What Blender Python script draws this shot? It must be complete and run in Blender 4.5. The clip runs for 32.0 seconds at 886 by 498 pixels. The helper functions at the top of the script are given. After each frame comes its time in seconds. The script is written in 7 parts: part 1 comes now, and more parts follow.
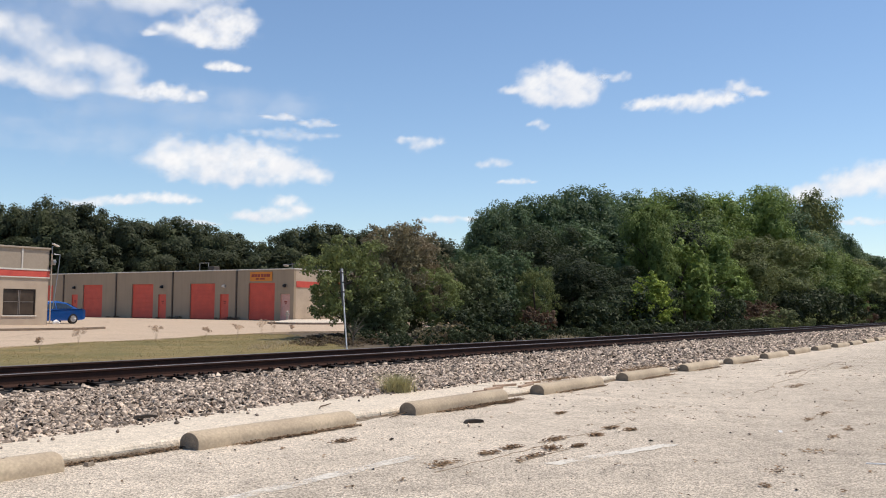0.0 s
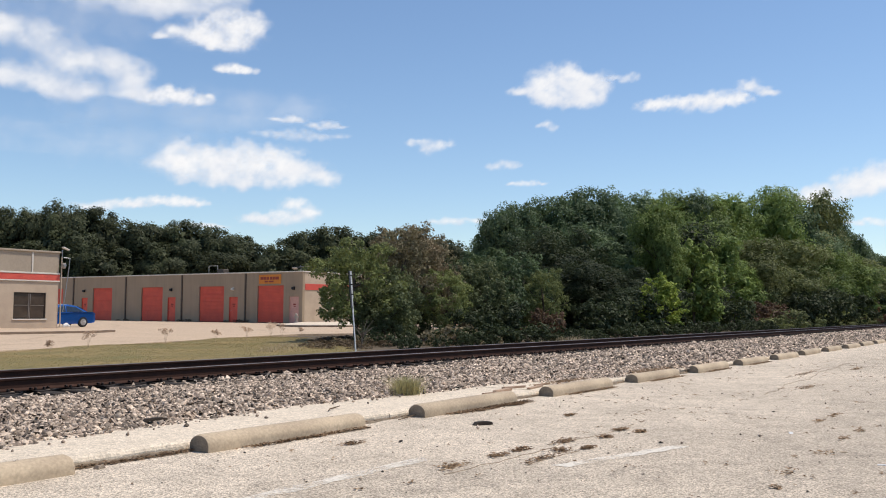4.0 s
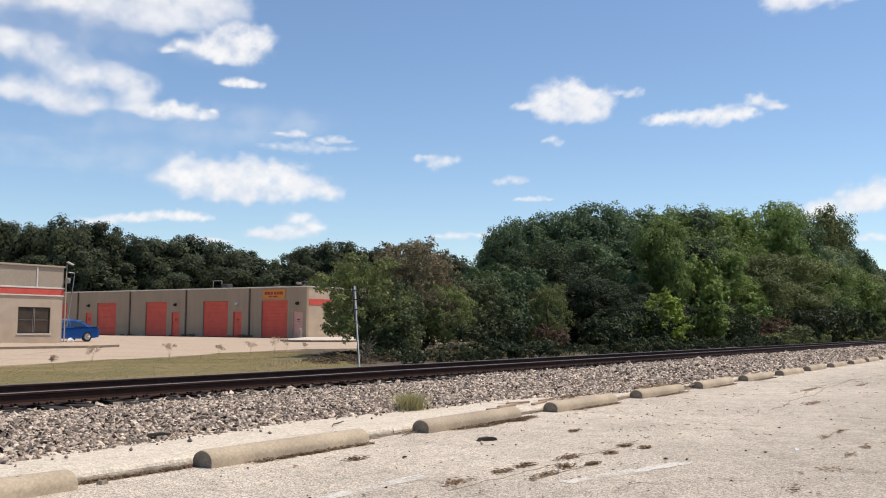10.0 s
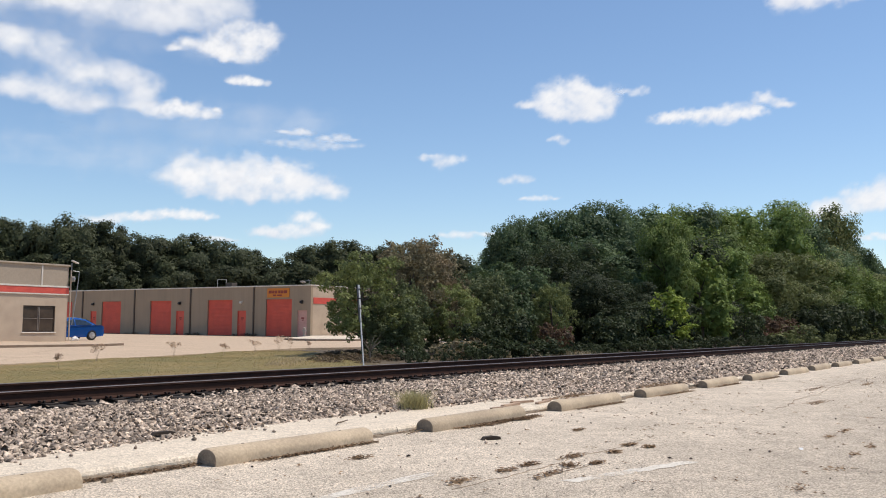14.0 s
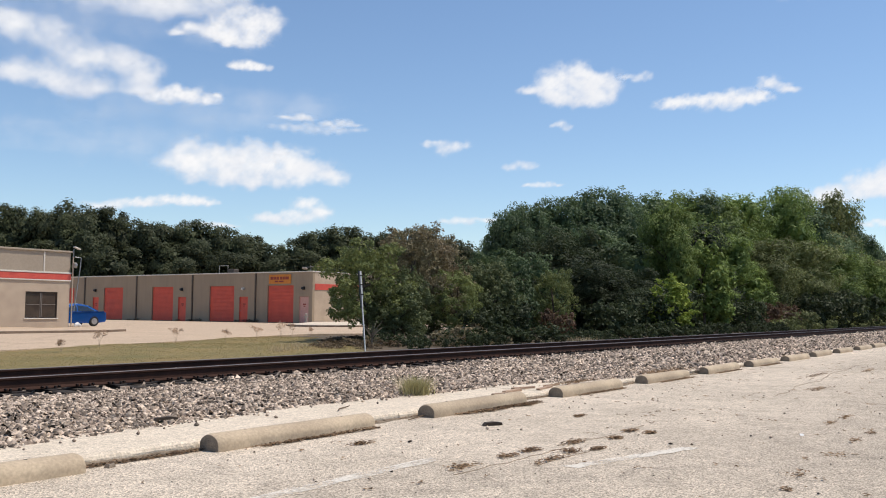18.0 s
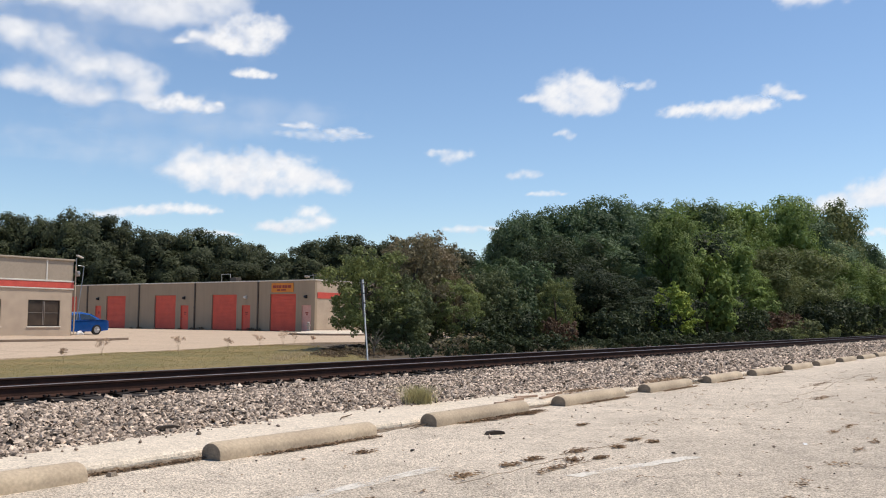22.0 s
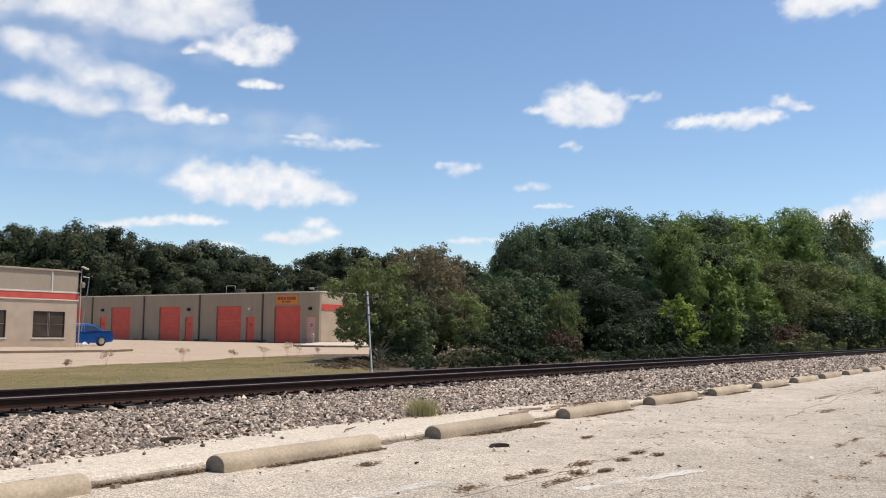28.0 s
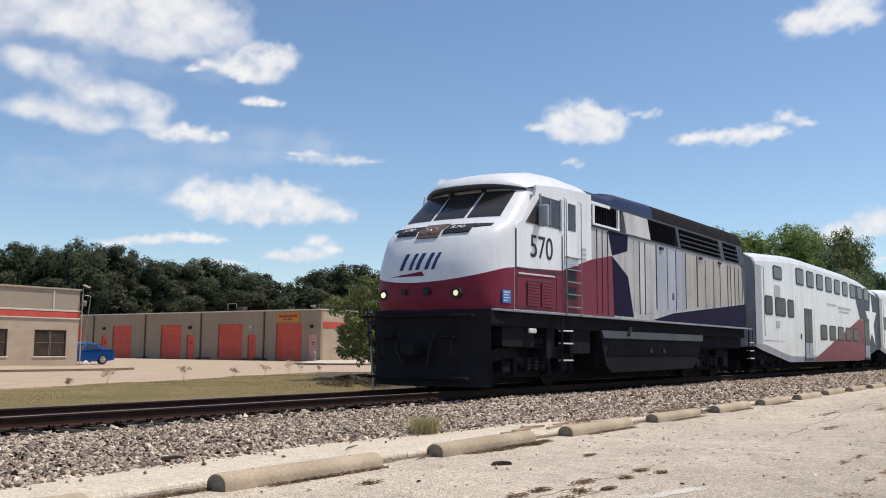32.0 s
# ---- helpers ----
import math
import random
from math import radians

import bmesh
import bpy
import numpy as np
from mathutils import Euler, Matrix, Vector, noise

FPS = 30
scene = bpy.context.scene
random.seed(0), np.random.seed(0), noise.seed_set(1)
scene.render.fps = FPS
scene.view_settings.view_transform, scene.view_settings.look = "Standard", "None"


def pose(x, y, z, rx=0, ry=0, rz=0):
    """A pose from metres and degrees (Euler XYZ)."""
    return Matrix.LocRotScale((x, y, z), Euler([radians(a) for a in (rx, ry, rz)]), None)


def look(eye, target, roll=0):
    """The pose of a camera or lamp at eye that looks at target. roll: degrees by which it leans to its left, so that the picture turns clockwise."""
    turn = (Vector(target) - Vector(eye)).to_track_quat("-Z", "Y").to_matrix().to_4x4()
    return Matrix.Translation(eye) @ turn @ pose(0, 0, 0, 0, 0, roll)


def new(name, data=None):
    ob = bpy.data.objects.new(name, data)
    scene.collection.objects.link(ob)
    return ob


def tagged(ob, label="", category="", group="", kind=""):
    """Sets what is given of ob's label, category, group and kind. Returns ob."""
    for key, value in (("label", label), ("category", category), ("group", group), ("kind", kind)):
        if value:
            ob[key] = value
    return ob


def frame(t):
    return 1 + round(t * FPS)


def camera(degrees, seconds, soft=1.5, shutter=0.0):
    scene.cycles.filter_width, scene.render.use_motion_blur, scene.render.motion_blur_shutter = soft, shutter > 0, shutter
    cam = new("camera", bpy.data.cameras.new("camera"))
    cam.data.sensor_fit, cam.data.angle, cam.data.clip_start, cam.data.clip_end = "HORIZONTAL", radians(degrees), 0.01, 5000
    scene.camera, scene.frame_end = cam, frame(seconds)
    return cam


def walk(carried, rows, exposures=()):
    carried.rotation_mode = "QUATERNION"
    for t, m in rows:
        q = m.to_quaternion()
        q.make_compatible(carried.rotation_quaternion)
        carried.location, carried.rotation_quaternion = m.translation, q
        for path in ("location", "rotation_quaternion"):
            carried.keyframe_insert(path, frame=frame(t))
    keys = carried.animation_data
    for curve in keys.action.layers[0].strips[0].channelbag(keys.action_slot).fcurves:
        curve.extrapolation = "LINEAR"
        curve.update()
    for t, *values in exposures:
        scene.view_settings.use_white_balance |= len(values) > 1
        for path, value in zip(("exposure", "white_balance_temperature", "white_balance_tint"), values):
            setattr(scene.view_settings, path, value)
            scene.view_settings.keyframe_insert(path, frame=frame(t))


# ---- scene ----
cam = camera(51.65, 32.0, soft=1.0)
EYE = (0.0, 0.0, 1.030)
TURNS = (
    (0, 93.789, -0.493, -56.841), (0.5, 93.975, -0.560, -56.840), (1, 94.162, -0.453, -56.863),
    (1.5, 93.993, -0.395, -56.846), (2, 93.794, -0.407, -56.821), (2.5, 93.917, -0.398, -56.792),
    (3, 93.979, -0.311, -56.668), (3.5, 93.943, -0.243, -56.419), (5.5, 93.935, -0.465, -56.104),
    (6, 94.039, -0.476, -56.092), (6.5, 94.074, -0.474, -56.095), (7, 94.159, -0.457, -56.094),
    (7.5, 94.418, -0.434, -56.126), (8, 94.853, -0.405, -56.151), (8.5, 95.135, -0.357, -56.145),
    (9, 95.130, -0.351, -56.117), (9.5, 95.027, -0.359, -56.081), (10, 94.857, -0.374, -56.048),
    (10.5, 94.773, -0.385, -55.995), (11, 94.817, -0.402, -55.939), (11.5, 94.855, -0.419, -55.921),
    (12, 94.742, -0.439, -55.915), (12.5, 94.658, -0.427, -55.901), (13, 94.685, -0.447, -55.878),
    (13.5, 94.771, -0.437, -55.837), (14, 94.788, -0.438, -55.796), (14.5, 94.674, -0.463, -55.754),
    (16.5, 94.132, -0.469, -55.723), (17, 93.986, -0.471, -55.726), (17.5, 93.934, -0.466, -55.724),
    (18, 93.931, -0.469, -55.696), (18.5, 93.961, -0.435, -55.670), (19, 94.062, -0.447, -55.619),
    (19.5, 94.163, -0.497, -55.568), (20, 94.202, -0.484, -55.564), (20.5, 94.217, -0.520, -55.573),
    (21, 94.248, -0.487, -55.575), (21.5, 94.323, -0.516, -55.567), (22, 94.465, -0.500, -55.547),
    (22.5, 94.693, -0.506, -55.507), (23, 94.782, -0.494, -55.457), (23.5, 94.760, -0.505, -55.429),
    (24, 94.876, -0.516, -55.405), (24.5, 94.925, -0.525, -55.400), (25, 95.029, -0.562, -55.410),
    (25.5, 95.185, -0.533, -55.397), (27.5, 95.374, -0.652, -55.270), (28, 95.210, -0.609, -55.267),
    (28.5, 95.209, -0.593, -55.258), (29, 95.472, -0.577, -55.259), (29.5, 95.717, -0.531, -55.274),
    (30, 95.869, -0.520, -55.268), (30.5, 95.991, -0.510, -55.274), (31, 96.120, -0.489, -55.268),
    (31.5, 96.207, -0.478, -55.220), (32, 96.289, -0.441, -55.158),
)
walk(cam, [(t, pose(*EYE, rx, ry, rz)) for t, rx, ry, rz in TURNS], exposures=((0, 0.0), (26, 0.0), (29.5, 0.0), (31, -0.05), (32, -0.08)))

# ---- sky and sun ----
SUN_UP = radians(64)
to_sun = Vector((math.cos(SUN_UP) * 0.72, -math.cos(SUN_UP) * 0.694, math.sin(SUN_UP)))
world = bpy.data.worlds.new("sky")
scene.world = world
world.use_nodes = True
wn = world.node_tree
sky = wn.nodes.new("ShaderNodeTexSky")
sky.sky_type, sky.sun_disc = "NISHITA", False
sky.sun_elevation = SUN_UP
sky.sun_rotation = math.atan2(to_sun.x, to_sun.y)
sky.altitude, sky.air_density, sky.dust_density, sky.ozone_density = 150.0, 1.0, 0.12, 3.5
wn.nodes["Background"].inputs["Strength"].default_value = 0.136
wn.links.new(sky.outputs[0], wn.nodes["Background"].inputs["Color"])
lamp = bpy.data.lights.new("sun", "SUN")
lamp.energy, lamp.angle, lamp.color = 4.2, radians(0.55), (1.0, 0.915, 0.80)
sun = new("sun", lamp)
sun.matrix_world = look((0, 0, 60), tuple(Vector((0, 0, 60)) - to_sun))

# ---- materials ----
MATS = {}


def mat(name, colour, second=None, rough=0.8, metal=0.0, scale=6.0, fine=60.0, bump=0.15, mix=0.5, spread=0.0, spec=0.4, island=False, coat=0.0):
    """A surface with a coarse and a fine variation, in metres of the thing's own space."""
    if name in MATS:
        return MATS[name]
    m = bpy.data.materials.new(name)
    m.use_nodes = True
    n, l = m.node_tree.nodes, m.node_tree.links
    b = n["Principled BSDF"]
    b.inputs["Roughness"].default_value, b.inputs["Metallic"].default_value = rough, metal
    b.inputs["Specular IOR Level"].default_value = spec
    b.inputs["Coat Weight"].default_value = coat
    second = second or tuple(c * 0.7 for c in colour)
    tc = n.new("ShaderNodeTexCoord")
    big, small = n.new("ShaderNodeTexNoise"), n.new("ShaderNodeTexNoise")
    big.inputs["Scale"].default_value, big.inputs["Detail"].default_value = scale, 5
    small.inputs["Scale"].default_value, small.inputs["Detail"].default_value = fine, 3
    for t in (big, small):
        l.new(tc.outputs["Object"], t.inputs["Vector"])
    ramp = n.new("ShaderNodeMapRange")
    ramp.inputs["From Min"].default_value, ramp.inputs["From Max"].default_value = 0.35, 0.65
    ramp.inputs["To Max"].default_value = mix * 2 if mix < 0.5 else 1.0
    l.new(big.outputs["Fac"], ramp.inputs["Value"])
    mx = n.new("ShaderNodeMix")
    mx.data_type = "RGBA"
    mx.inputs[6].default_value, mx.inputs[7].default_value = (*colour, 1), (*second, 1)
    l.new(ramp.outputs[0], mx.inputs[0])
    grain = n.new("ShaderNodeMapRange")
    grain.inputs["From Min"].default_value, grain.inputs["From Max"].default_value = 0.3, 0.7
    grain.inputs["To Min"].default_value, grain.inputs["To Max"].default_value = 1 - 0.25 * mix, 1 + 0.25 * mix
    l.new(small.outputs["Fac"], grain.inputs["Value"])
    val = n.new("ShaderNodeHueSaturation")
    l.new(mx.outputs[2], val.inputs["Color"])
    last = grain.outputs[0]
    if spread:
        if island:
            rnd = n.new("ShaderNodeNewGeometry").outputs["Random Per Island"]
        else:
            rnd = n.new("ShaderNodeObjectInfo").outputs["Random"]
        rr = n.new("ShaderNodeMapRange")
        rr.inputs["To Min"].default_value, rr.inputs["To Max"].default_value = 1 - spread, 1 + spread
        l.new(rnd, rr.inputs["Value"])
        mul = n.new("ShaderNodeMath")
        mul.operation = "MULTIPLY"
        l.new(last, mul.inputs[0])
        l.new(rr.outputs[0], mul.inputs[1])
        last = mul.outputs[0]
    l.new(last, val.inputs["Value"])
    l.new(val.outputs[0], b.inputs["Base Color"])
    if bump:
        bp = n.new("ShaderNodeBump")
        bp.inputs["Strength"].default_value, bp.inputs["Distance"].default_value = bump, 0.02
        l.new(small.outputs["Fac"], bp.inputs["Height"])
        l.new(bp.outputs[0], b.inputs["Normal"])
    MATS[name] = m
    return m


def leaf_mat(name, colour, second, spread=0.22):
    """Leaves: matt on top, with light that comes through them; each leaf a little different."""
    m = bpy.data.materials.new(name)
    m.use_nodes = True
    n, l = m.node_tree.nodes, m.node_tree.links
    b = n["Principled BSDF"]
    b.inputs["Roughness"].default_value, b.inputs["Specular IOR Level"].default_value = 0.6, 0.2
    geo, info = n.new("ShaderNodeNewGeometry"), n.new("ShaderNodeObjectInfo")
    tc, big = n.new("ShaderNodeTexCoord"), n.new("ShaderNodeTexNoise")
    big.inputs["Scale"].default_value = 0.45
    l.new(tc.outputs["Object"], big.inputs["Vector"])
    mr = n.new("ShaderNodeMapRange")
    mr.inputs["From Min"].default_value, mr.inputs["From Max"].default_value = 0.38, 0.62
    l.new(big.outputs["Fac"], mr.inputs["Value"])
    mx = n.new("ShaderNodeMix")
    mx.data_type = "RGBA"
    mx.inputs[6].default_value, mx.inputs[7].default_value = (*colour, 1), (*second, 1)
    l.new(mr.outputs[0], mx.inputs[0])
    a = n.new("ShaderNodeMapRange")
    a.inputs["To Min"].default_value, a.inputs["To Max"].default_value = 1 - spread, 1 + spread
    l.new(geo.outputs["Random Per Island"], a.inputs["Value"])
    o = n.new("ShaderNodeMapRange")
    o.inputs["To Min"].default_value, o.inputs["To Max"].default_value = 0.8, 1.2
    l.new(info.outputs["Random"], o.inputs["Value"])
    mul = n.new("ShaderNodeMath")
    mul.operation = "MULTIPLY"
    l.new(a.outputs[0], mul.inputs[0])
    l.new(o.outputs[0], mul.inputs[1])
    hs = n.new("ShaderNodeHueSaturation")
    l.new(mx.outputs[2], hs.inputs["Color"])
    l.new(mul.outputs[0], hs.inputs["Value"])
    l.new(hs.outputs[0], b.inputs["Base Color"])
    tr = n.new("ShaderNodeBsdfTranslucent")
    l.new(hs.outputs[0], tr.inputs["Color"])
    ms = n.new("ShaderNodeMixShader")
    ms.inputs[0].default_value = 0.32
    l.new(b.outputs[0], ms.inputs[1])
    l.new(tr.outputs[0], ms.inputs[2])
    l.new(ms.outputs[0], n["Material Output"].inputs["Surface"])
    return m


def glow_mat(name, colour, strength):
    m = bpy.data.materials.new(name)
    m.use_nodes = True
    b = m.node_tree.nodes["Principled BSDF"]
    b.inputs["Base Color"].default_value = (*colour, 1)
    b.inputs["Emission Color"].default_value, b.inputs["Emission Strength"].default_value = (*colour, 1), strength
    return m


def cloud_mat():
    """White glowing vapour with painted shading, thinning to nothing by the mesh's own density and a fine ragged noise.
    """
    m = bpy.data.materials.new("cloud_glow_white")
    m.use_nodes = True
    n, l = m.node_tree.nodes, m.node_tree.links
    at = n.new("ShaderNodeAttribute")
    at.attribute_name = "vapour"
    tc = n.new("ShaderNodeTexCoord")
    n2 = n.new("ShaderNodeTexNoise")
    n2.inputs["Scale"].default_value, n2.inputs["Detail"].default_value, n2.inputs["Roughness"].default_value = 0.022, 7, 0.57
    n2.inputs["Distortion"].default_value = 0.3
    l.new(tc.outputs["Object"], n2.inputs["Vector"])
    sub = n.new("ShaderNodeMath")
    sub.operation, sub.inputs[1].default_value, sub.inputs[2].default_value = "MULTIPLY_ADD", 0.45, -0.22
    l.new(n2.outputs["Fac"], sub.inputs[0])
    add = n.new("ShaderNodeMath")
    add.operation = "ADD"
    l.new(at.outputs["Fac"], add.inputs[0])
    l.new(sub.outputs[0], add.inputs[1])
    mr = n.new("ShaderNodeMapRange")
    mr.interpolation_type = "SMOOTHSTEP"
    mr.inputs["From Min"].default_value, mr.inputs["From Max"].default_value = 0.0, 1.22
    mr.inputs["To Max"].default_value = 0.80
    l.new(add.outputs[0], mr.inputs["Value"])
    # emission runs from painted grey shade to sunlit white by the lit attribute
    em, tr, ms = n.new("ShaderNodeEmission"), n.new("ShaderNodeBsdfTransparent"), n.new("ShaderNodeMixShader")
    shade = n.new("ShaderNodeMix")
    shade.data_type = "RGBA"
    shade.inputs[6].default_value, shade.inputs[7].default_value = (0.70, 0.74, 0.84, 1), (0.98, 0.97, 0.97, 1)
    lit = n.new("ShaderNodeAttribute")
    lit.attribute_name = "lit"
    l.new(lit.outputs["Fac"], shade.inputs[0])
    l.new(shade.outputs[2], em.inputs["Color"])
    l.new(mr.outputs[0], ms.inputs[0])
    l.new(tr.outputs[0], ms.inputs[1])
    l.new(em.outputs[0], ms.inputs[2])
    l.new(ms.outputs[0], n["Material Output"].inputs["Surface"])
    return m


def streaked(name, colour, second, rough=0.45, amount=0.7, spread=0.06):
    """Paint with rain streaks that run down it, soot along the top and rubbed patches."""
    m = bpy.data.materials.new(name)
    m.use_nodes = True
    n, l = m.node_tree.nodes, m.node_tree.links
    b = n["Principled BSDF"]
    b.inputs["Roughness"].default_value, b.inputs["Specular IOR Level"].default_value = rough, 0.3
    tc, mp = n.new("ShaderNodeTexCoord"), n.new("ShaderNodeMapping")
    mp.inputs["Scale"].default_value = (3.2, 3.2, 0.16)
    l.new(tc.outputs["Object"], mp.inputs["Vector"])
    st, big, fine = n.new("ShaderNodeTexNoise"), n.new("ShaderNodeTexNoise"), n.new("ShaderNodeTexNoise")
    st.inputs["Scale"].default_value, st.inputs["Detail"].default_value, st.inputs["Roughness"].default_value = 1.0, 6, 0.65
    big.inputs["Scale"].default_value, big.inputs["Detail"].default_value = 0.7, 5
    fine.inputs["Scale"].default_value, fine.inputs["Detail"].default_value = 14, 5
    l.new(mp.outputs[0], st.inputs["Vector"])
    l.new(tc.outputs["Object"], big.inputs["Vector"])
    l.new(tc.outputs["Object"], fine.inputs["Vector"])
    a = n.new("ShaderNodeMath")
    a.operation = "MULTIPLY_ADD"
    l.new(big.outputs["Fac"], a.inputs[0])
    a.inputs[1].default_value = 0.6
    l.new(st.outputs["Fac"], a.inputs[2])
    c = n.new("ShaderNodeMath")
    c.operation, c.inputs[1].default_value = "MULTIPLY_ADD", 0.3
    l.new(fine.outputs["Fac"], c.inputs[0])
    l.new(a.outputs[0], c.inputs[2])
    mr = n.new("ShaderNodeMapRange")
    mr.inputs["From Min"].default_value, mr.inputs["From Max"].default_value, mr.inputs["To Max"].default_value = 0.84, 1.25, amount
    l.new(c.outputs[0], mr.inputs["Value"])
    mx = n.new("ShaderNodeMix")
    mx.data_type = "RGBA"
    mx.inputs[6].default_value, mx.inputs[7].default_value = (*colour, 1), (*second, 1)
    l.new(mr.outputs[0], mx.inputs[0])
    info, rr, hs = n.new("ShaderNodeObjectInfo"), n.new("ShaderNodeMapRange"), n.new("ShaderNodeHueSaturation")
    rr.inputs["To Min"].default_value, rr.inputs["To Max"].default_value = 1 - spread, 1 + spread
    l.new(info.outputs["Random"], rr.inputs["Value"])
    l.new(rr.outputs[0], hs.inputs["Value"])
    l.new(mx.outputs[2], hs.inputs["Color"])
    l.new(hs.outputs[0], b.inputs["Base Color"])
    return m


def worn_paint(name, colour):
    """Paint worn down to scattered flecks."""
    m = bpy.data.materials.new(name)
    m.use_nodes = True
    n, l = m.node_tree.nodes, m.node_tree.links
    b = n["Principled BSDF"]
    b.inputs["Base Color"].default_value, b.inputs["Roughness"].default_value = (*colour, 1), 0.9
    tc, fine, big = n.new("ShaderNodeTexCoord"), n.new("ShaderNodeTexNoise"), n.new("ShaderNodeTexNoise")
    fine.inputs["Scale"].default_value, fine.inputs["Detail"].default_value, fine.inputs["Roughness"].default_value = 28, 4, 0.8
    big.inputs["Scale"].default_value, big.inputs["Detail"].default_value = 2.6, 3
    add, mr = n.new("ShaderNodeMath"), n.new("ShaderNodeMapRange")
    for t in (fine, big):
        l.new(tc.outputs["Object"], t.inputs["Vector"])
    l.new(fine.outputs["Fac"], add.inputs[0])
    l.new(big.outputs["Fac"], add.inputs[1])
    mr.inputs["From Min"].default_value, mr.inputs["From Max"].default_value, mr.inputs["To Max"].default_value = 0.80, 1.10, 0.75
    l.new(add.outputs[0], mr.inputs["Value"])
    l.new(mr.outputs[0], b.inputs["Alpha"])
    return m


# ---- mesh helpers ----
class Geo:
    """Collects plain pieces into one mesh."""

    def __init__(self):
        self.v, self.f = [], []

    def add(self, verts, faces):
        k = len(self.v)
        self.v += [tuple(p) for p in verts]
        self.f += [tuple(i + k for i in q) for q in faces]
        return self

    def box(self, x0, x1, y0, y1, z0, z1, b=0.0, turn=None):
        """A box, its edges chamfered by b."""
        c = [((x0 + x1) / 2, (y0 + y1) / 2, (z0 + z1) / 2)]
        hx, hy, hz = abs(x1 - x0) / 2, abs(y1 - y0) / 2, abs(z1 - z0) / 2
        cx, cy, cz = c[0]
        if b <= 0:
            vs = [(cx + sx * hx, cy + sy * hy, cz + sz * hz) for sx in (-1, 1) for sy in (-1, 1) for sz in (-1, 1)]
            fs = [(0, 1, 3, 2), (4, 6, 7, 5), (0, 4, 5, 1), (2, 3, 7, 6), (0, 2, 6, 4), (1, 5, 7, 3)]
        else:
            b = min(b, hx * 0.9, hy * 0.9, hz * 0.9)
            vs, idx = [], {}
            for sx in (-1, 1):
                for sy in (-1, 1):
                    for sz in (-1, 1):
                        for ax in range(3):
                            d = [hx - b, hy - b, hz - b]
                            d[ax] += b
                            idx[(sx, sy, sz, ax)] = len(vs)
                            vs.append((cx + sx * d[0], cy + sy * d[1], cz + sz * d[2]))
            fs = []
            for s in (-1, 1):
                for ax, order in ((0, ((-1, -1), (1, -1), (1, 1), (-1, 1))), (1, ((-1, -1), (-1, 1), (1, 1), (1, -1))), (2, ((-1, -1), (1, -1), (1, 1), (-1, 1)))):
                    q = []
                    for a, e in order:
                        k = [a, e]
                        k.insert(ax, s)
                        q.append(idx[(*k, ax)])
                    fs.append(tuple(q if s > 0 else q[::-1]))
            for a1, a2 in ((0, 1), (0, 2), (1, 2)):
                a3 = 3 - a1 - a2
                for s1 in (-1, 1):
                    for s2 in (-1, 1):
                        q = []
                        for s3, ax in ((-1, a1), (1, a1), (1, a2), (-1, a2)):
                            k = [0, 0, 0]
                            k[a1], k[a2], k[a3] = s1, s2, s3
                            q.append(idx[(*k, ax)])
                        fs.append(tuple(q))
            for sx in (-1, 1):
                for sy in (-1, 1):
                    for sz in (-1, 1):
                        fs.append(tuple(idx[(sx, sy, sz, ax)] for ax in range(3)))
        if turn is not None:
            m = Matrix.Translation((cx, cy, cz)) @ turn @ Matrix.Translation((-cx, -cy, -cz))
            vs = [m @ Vector(p) for p in vs]
        return self.add(vs, fs)

    def tube(self, path, radii, n=8, caps=True):
        """A tube along points, with a radius for each (or one for all)."""
        path = [Vector(p) for p in path]
        if not hasattr(radii, "__len__"):
            radii = [radii] * len(path)
        vs, fs = [], []
        for i, p in enumerate(path):
            d = (path[min(i + 1, len(path) - 1)] - path[max(i - 1, 0)]).normalized()
            a = d.orthogonal().normalized() if abs(d.z) > 0.9 else d.cross(Vector((0, 0, 1))).normalized()
            e = d.cross(a)
            for k in range(n):
                t = 2 * math.pi * k / n
                vs.append(p + radii[i] * (a * math.cos(t) + e * math.sin(t)))
        for i in range(len(path) - 1):
            for k in range(n):
                fs.append((i * n + k, i * n + (k + 1) % n, (i + 1) * n + (k + 1) % n, (i + 1) * n + k))
        if caps:
            fs += [tuple(range(n))[::-1], tuple(range((len(path) - 1) * n, len(path) * n))]
        return self.add(vs, fs)

    def prism(self, outline, a, b, axis="y"):
        """An outline pushed from a to b along an axis; the outline's pairs are the other two axes in order."""
        def put(p, t):
            return {"x": (t, p[0], p[1]), "y": (p[0], t, p[1]), "z": (p[0], p[1], t)}[axis]
        n = len(outline)
        vs = [put(p, a) for p in outline] + [put(p, b) for p in outline]
        fs = [tuple(range(n)), tuple(range(2 * n - 1, n - 1, -1))] + [(i, i + n, (i + 1) % n + n, (i + 1) % n) for i in range(n)]
        return self.add(vs, fs)

    def grid(self, rows):
        """A sheet through rows of points, all of one length."""
        n = len(rows[0])
        vs = [p for r in rows for p in r]
        fs = [(i * n + j, i * n + j + 1, (i + 1) * n + j + 1, (i + 1) * n + j) for i in range(len(rows) - 1) for j in range(n - 1)]
        return self.add(vs, fs)

    def mesh(self, name, material, smooth=False):
        me = bpy.data.meshes.new(name)
        me.from_pydata(self.v, [], self.f)
        me.materials.append(material)
        bm = bmesh.new()
        bm.from_mesh(me)
        bmesh.ops.recalc_face_normals(bm, faces=bm.faces)
        bm.to_mesh(me)
        bm.free()
        if smooth:
            me.polygons.foreach_set("use_smooth", [True] * len(me.polygons))
        return me

    def ob(self, name, material, parent=None, label="", smooth=False):
        o = new(name, self.mesh(name, material, smooth))
        o.parent = parent
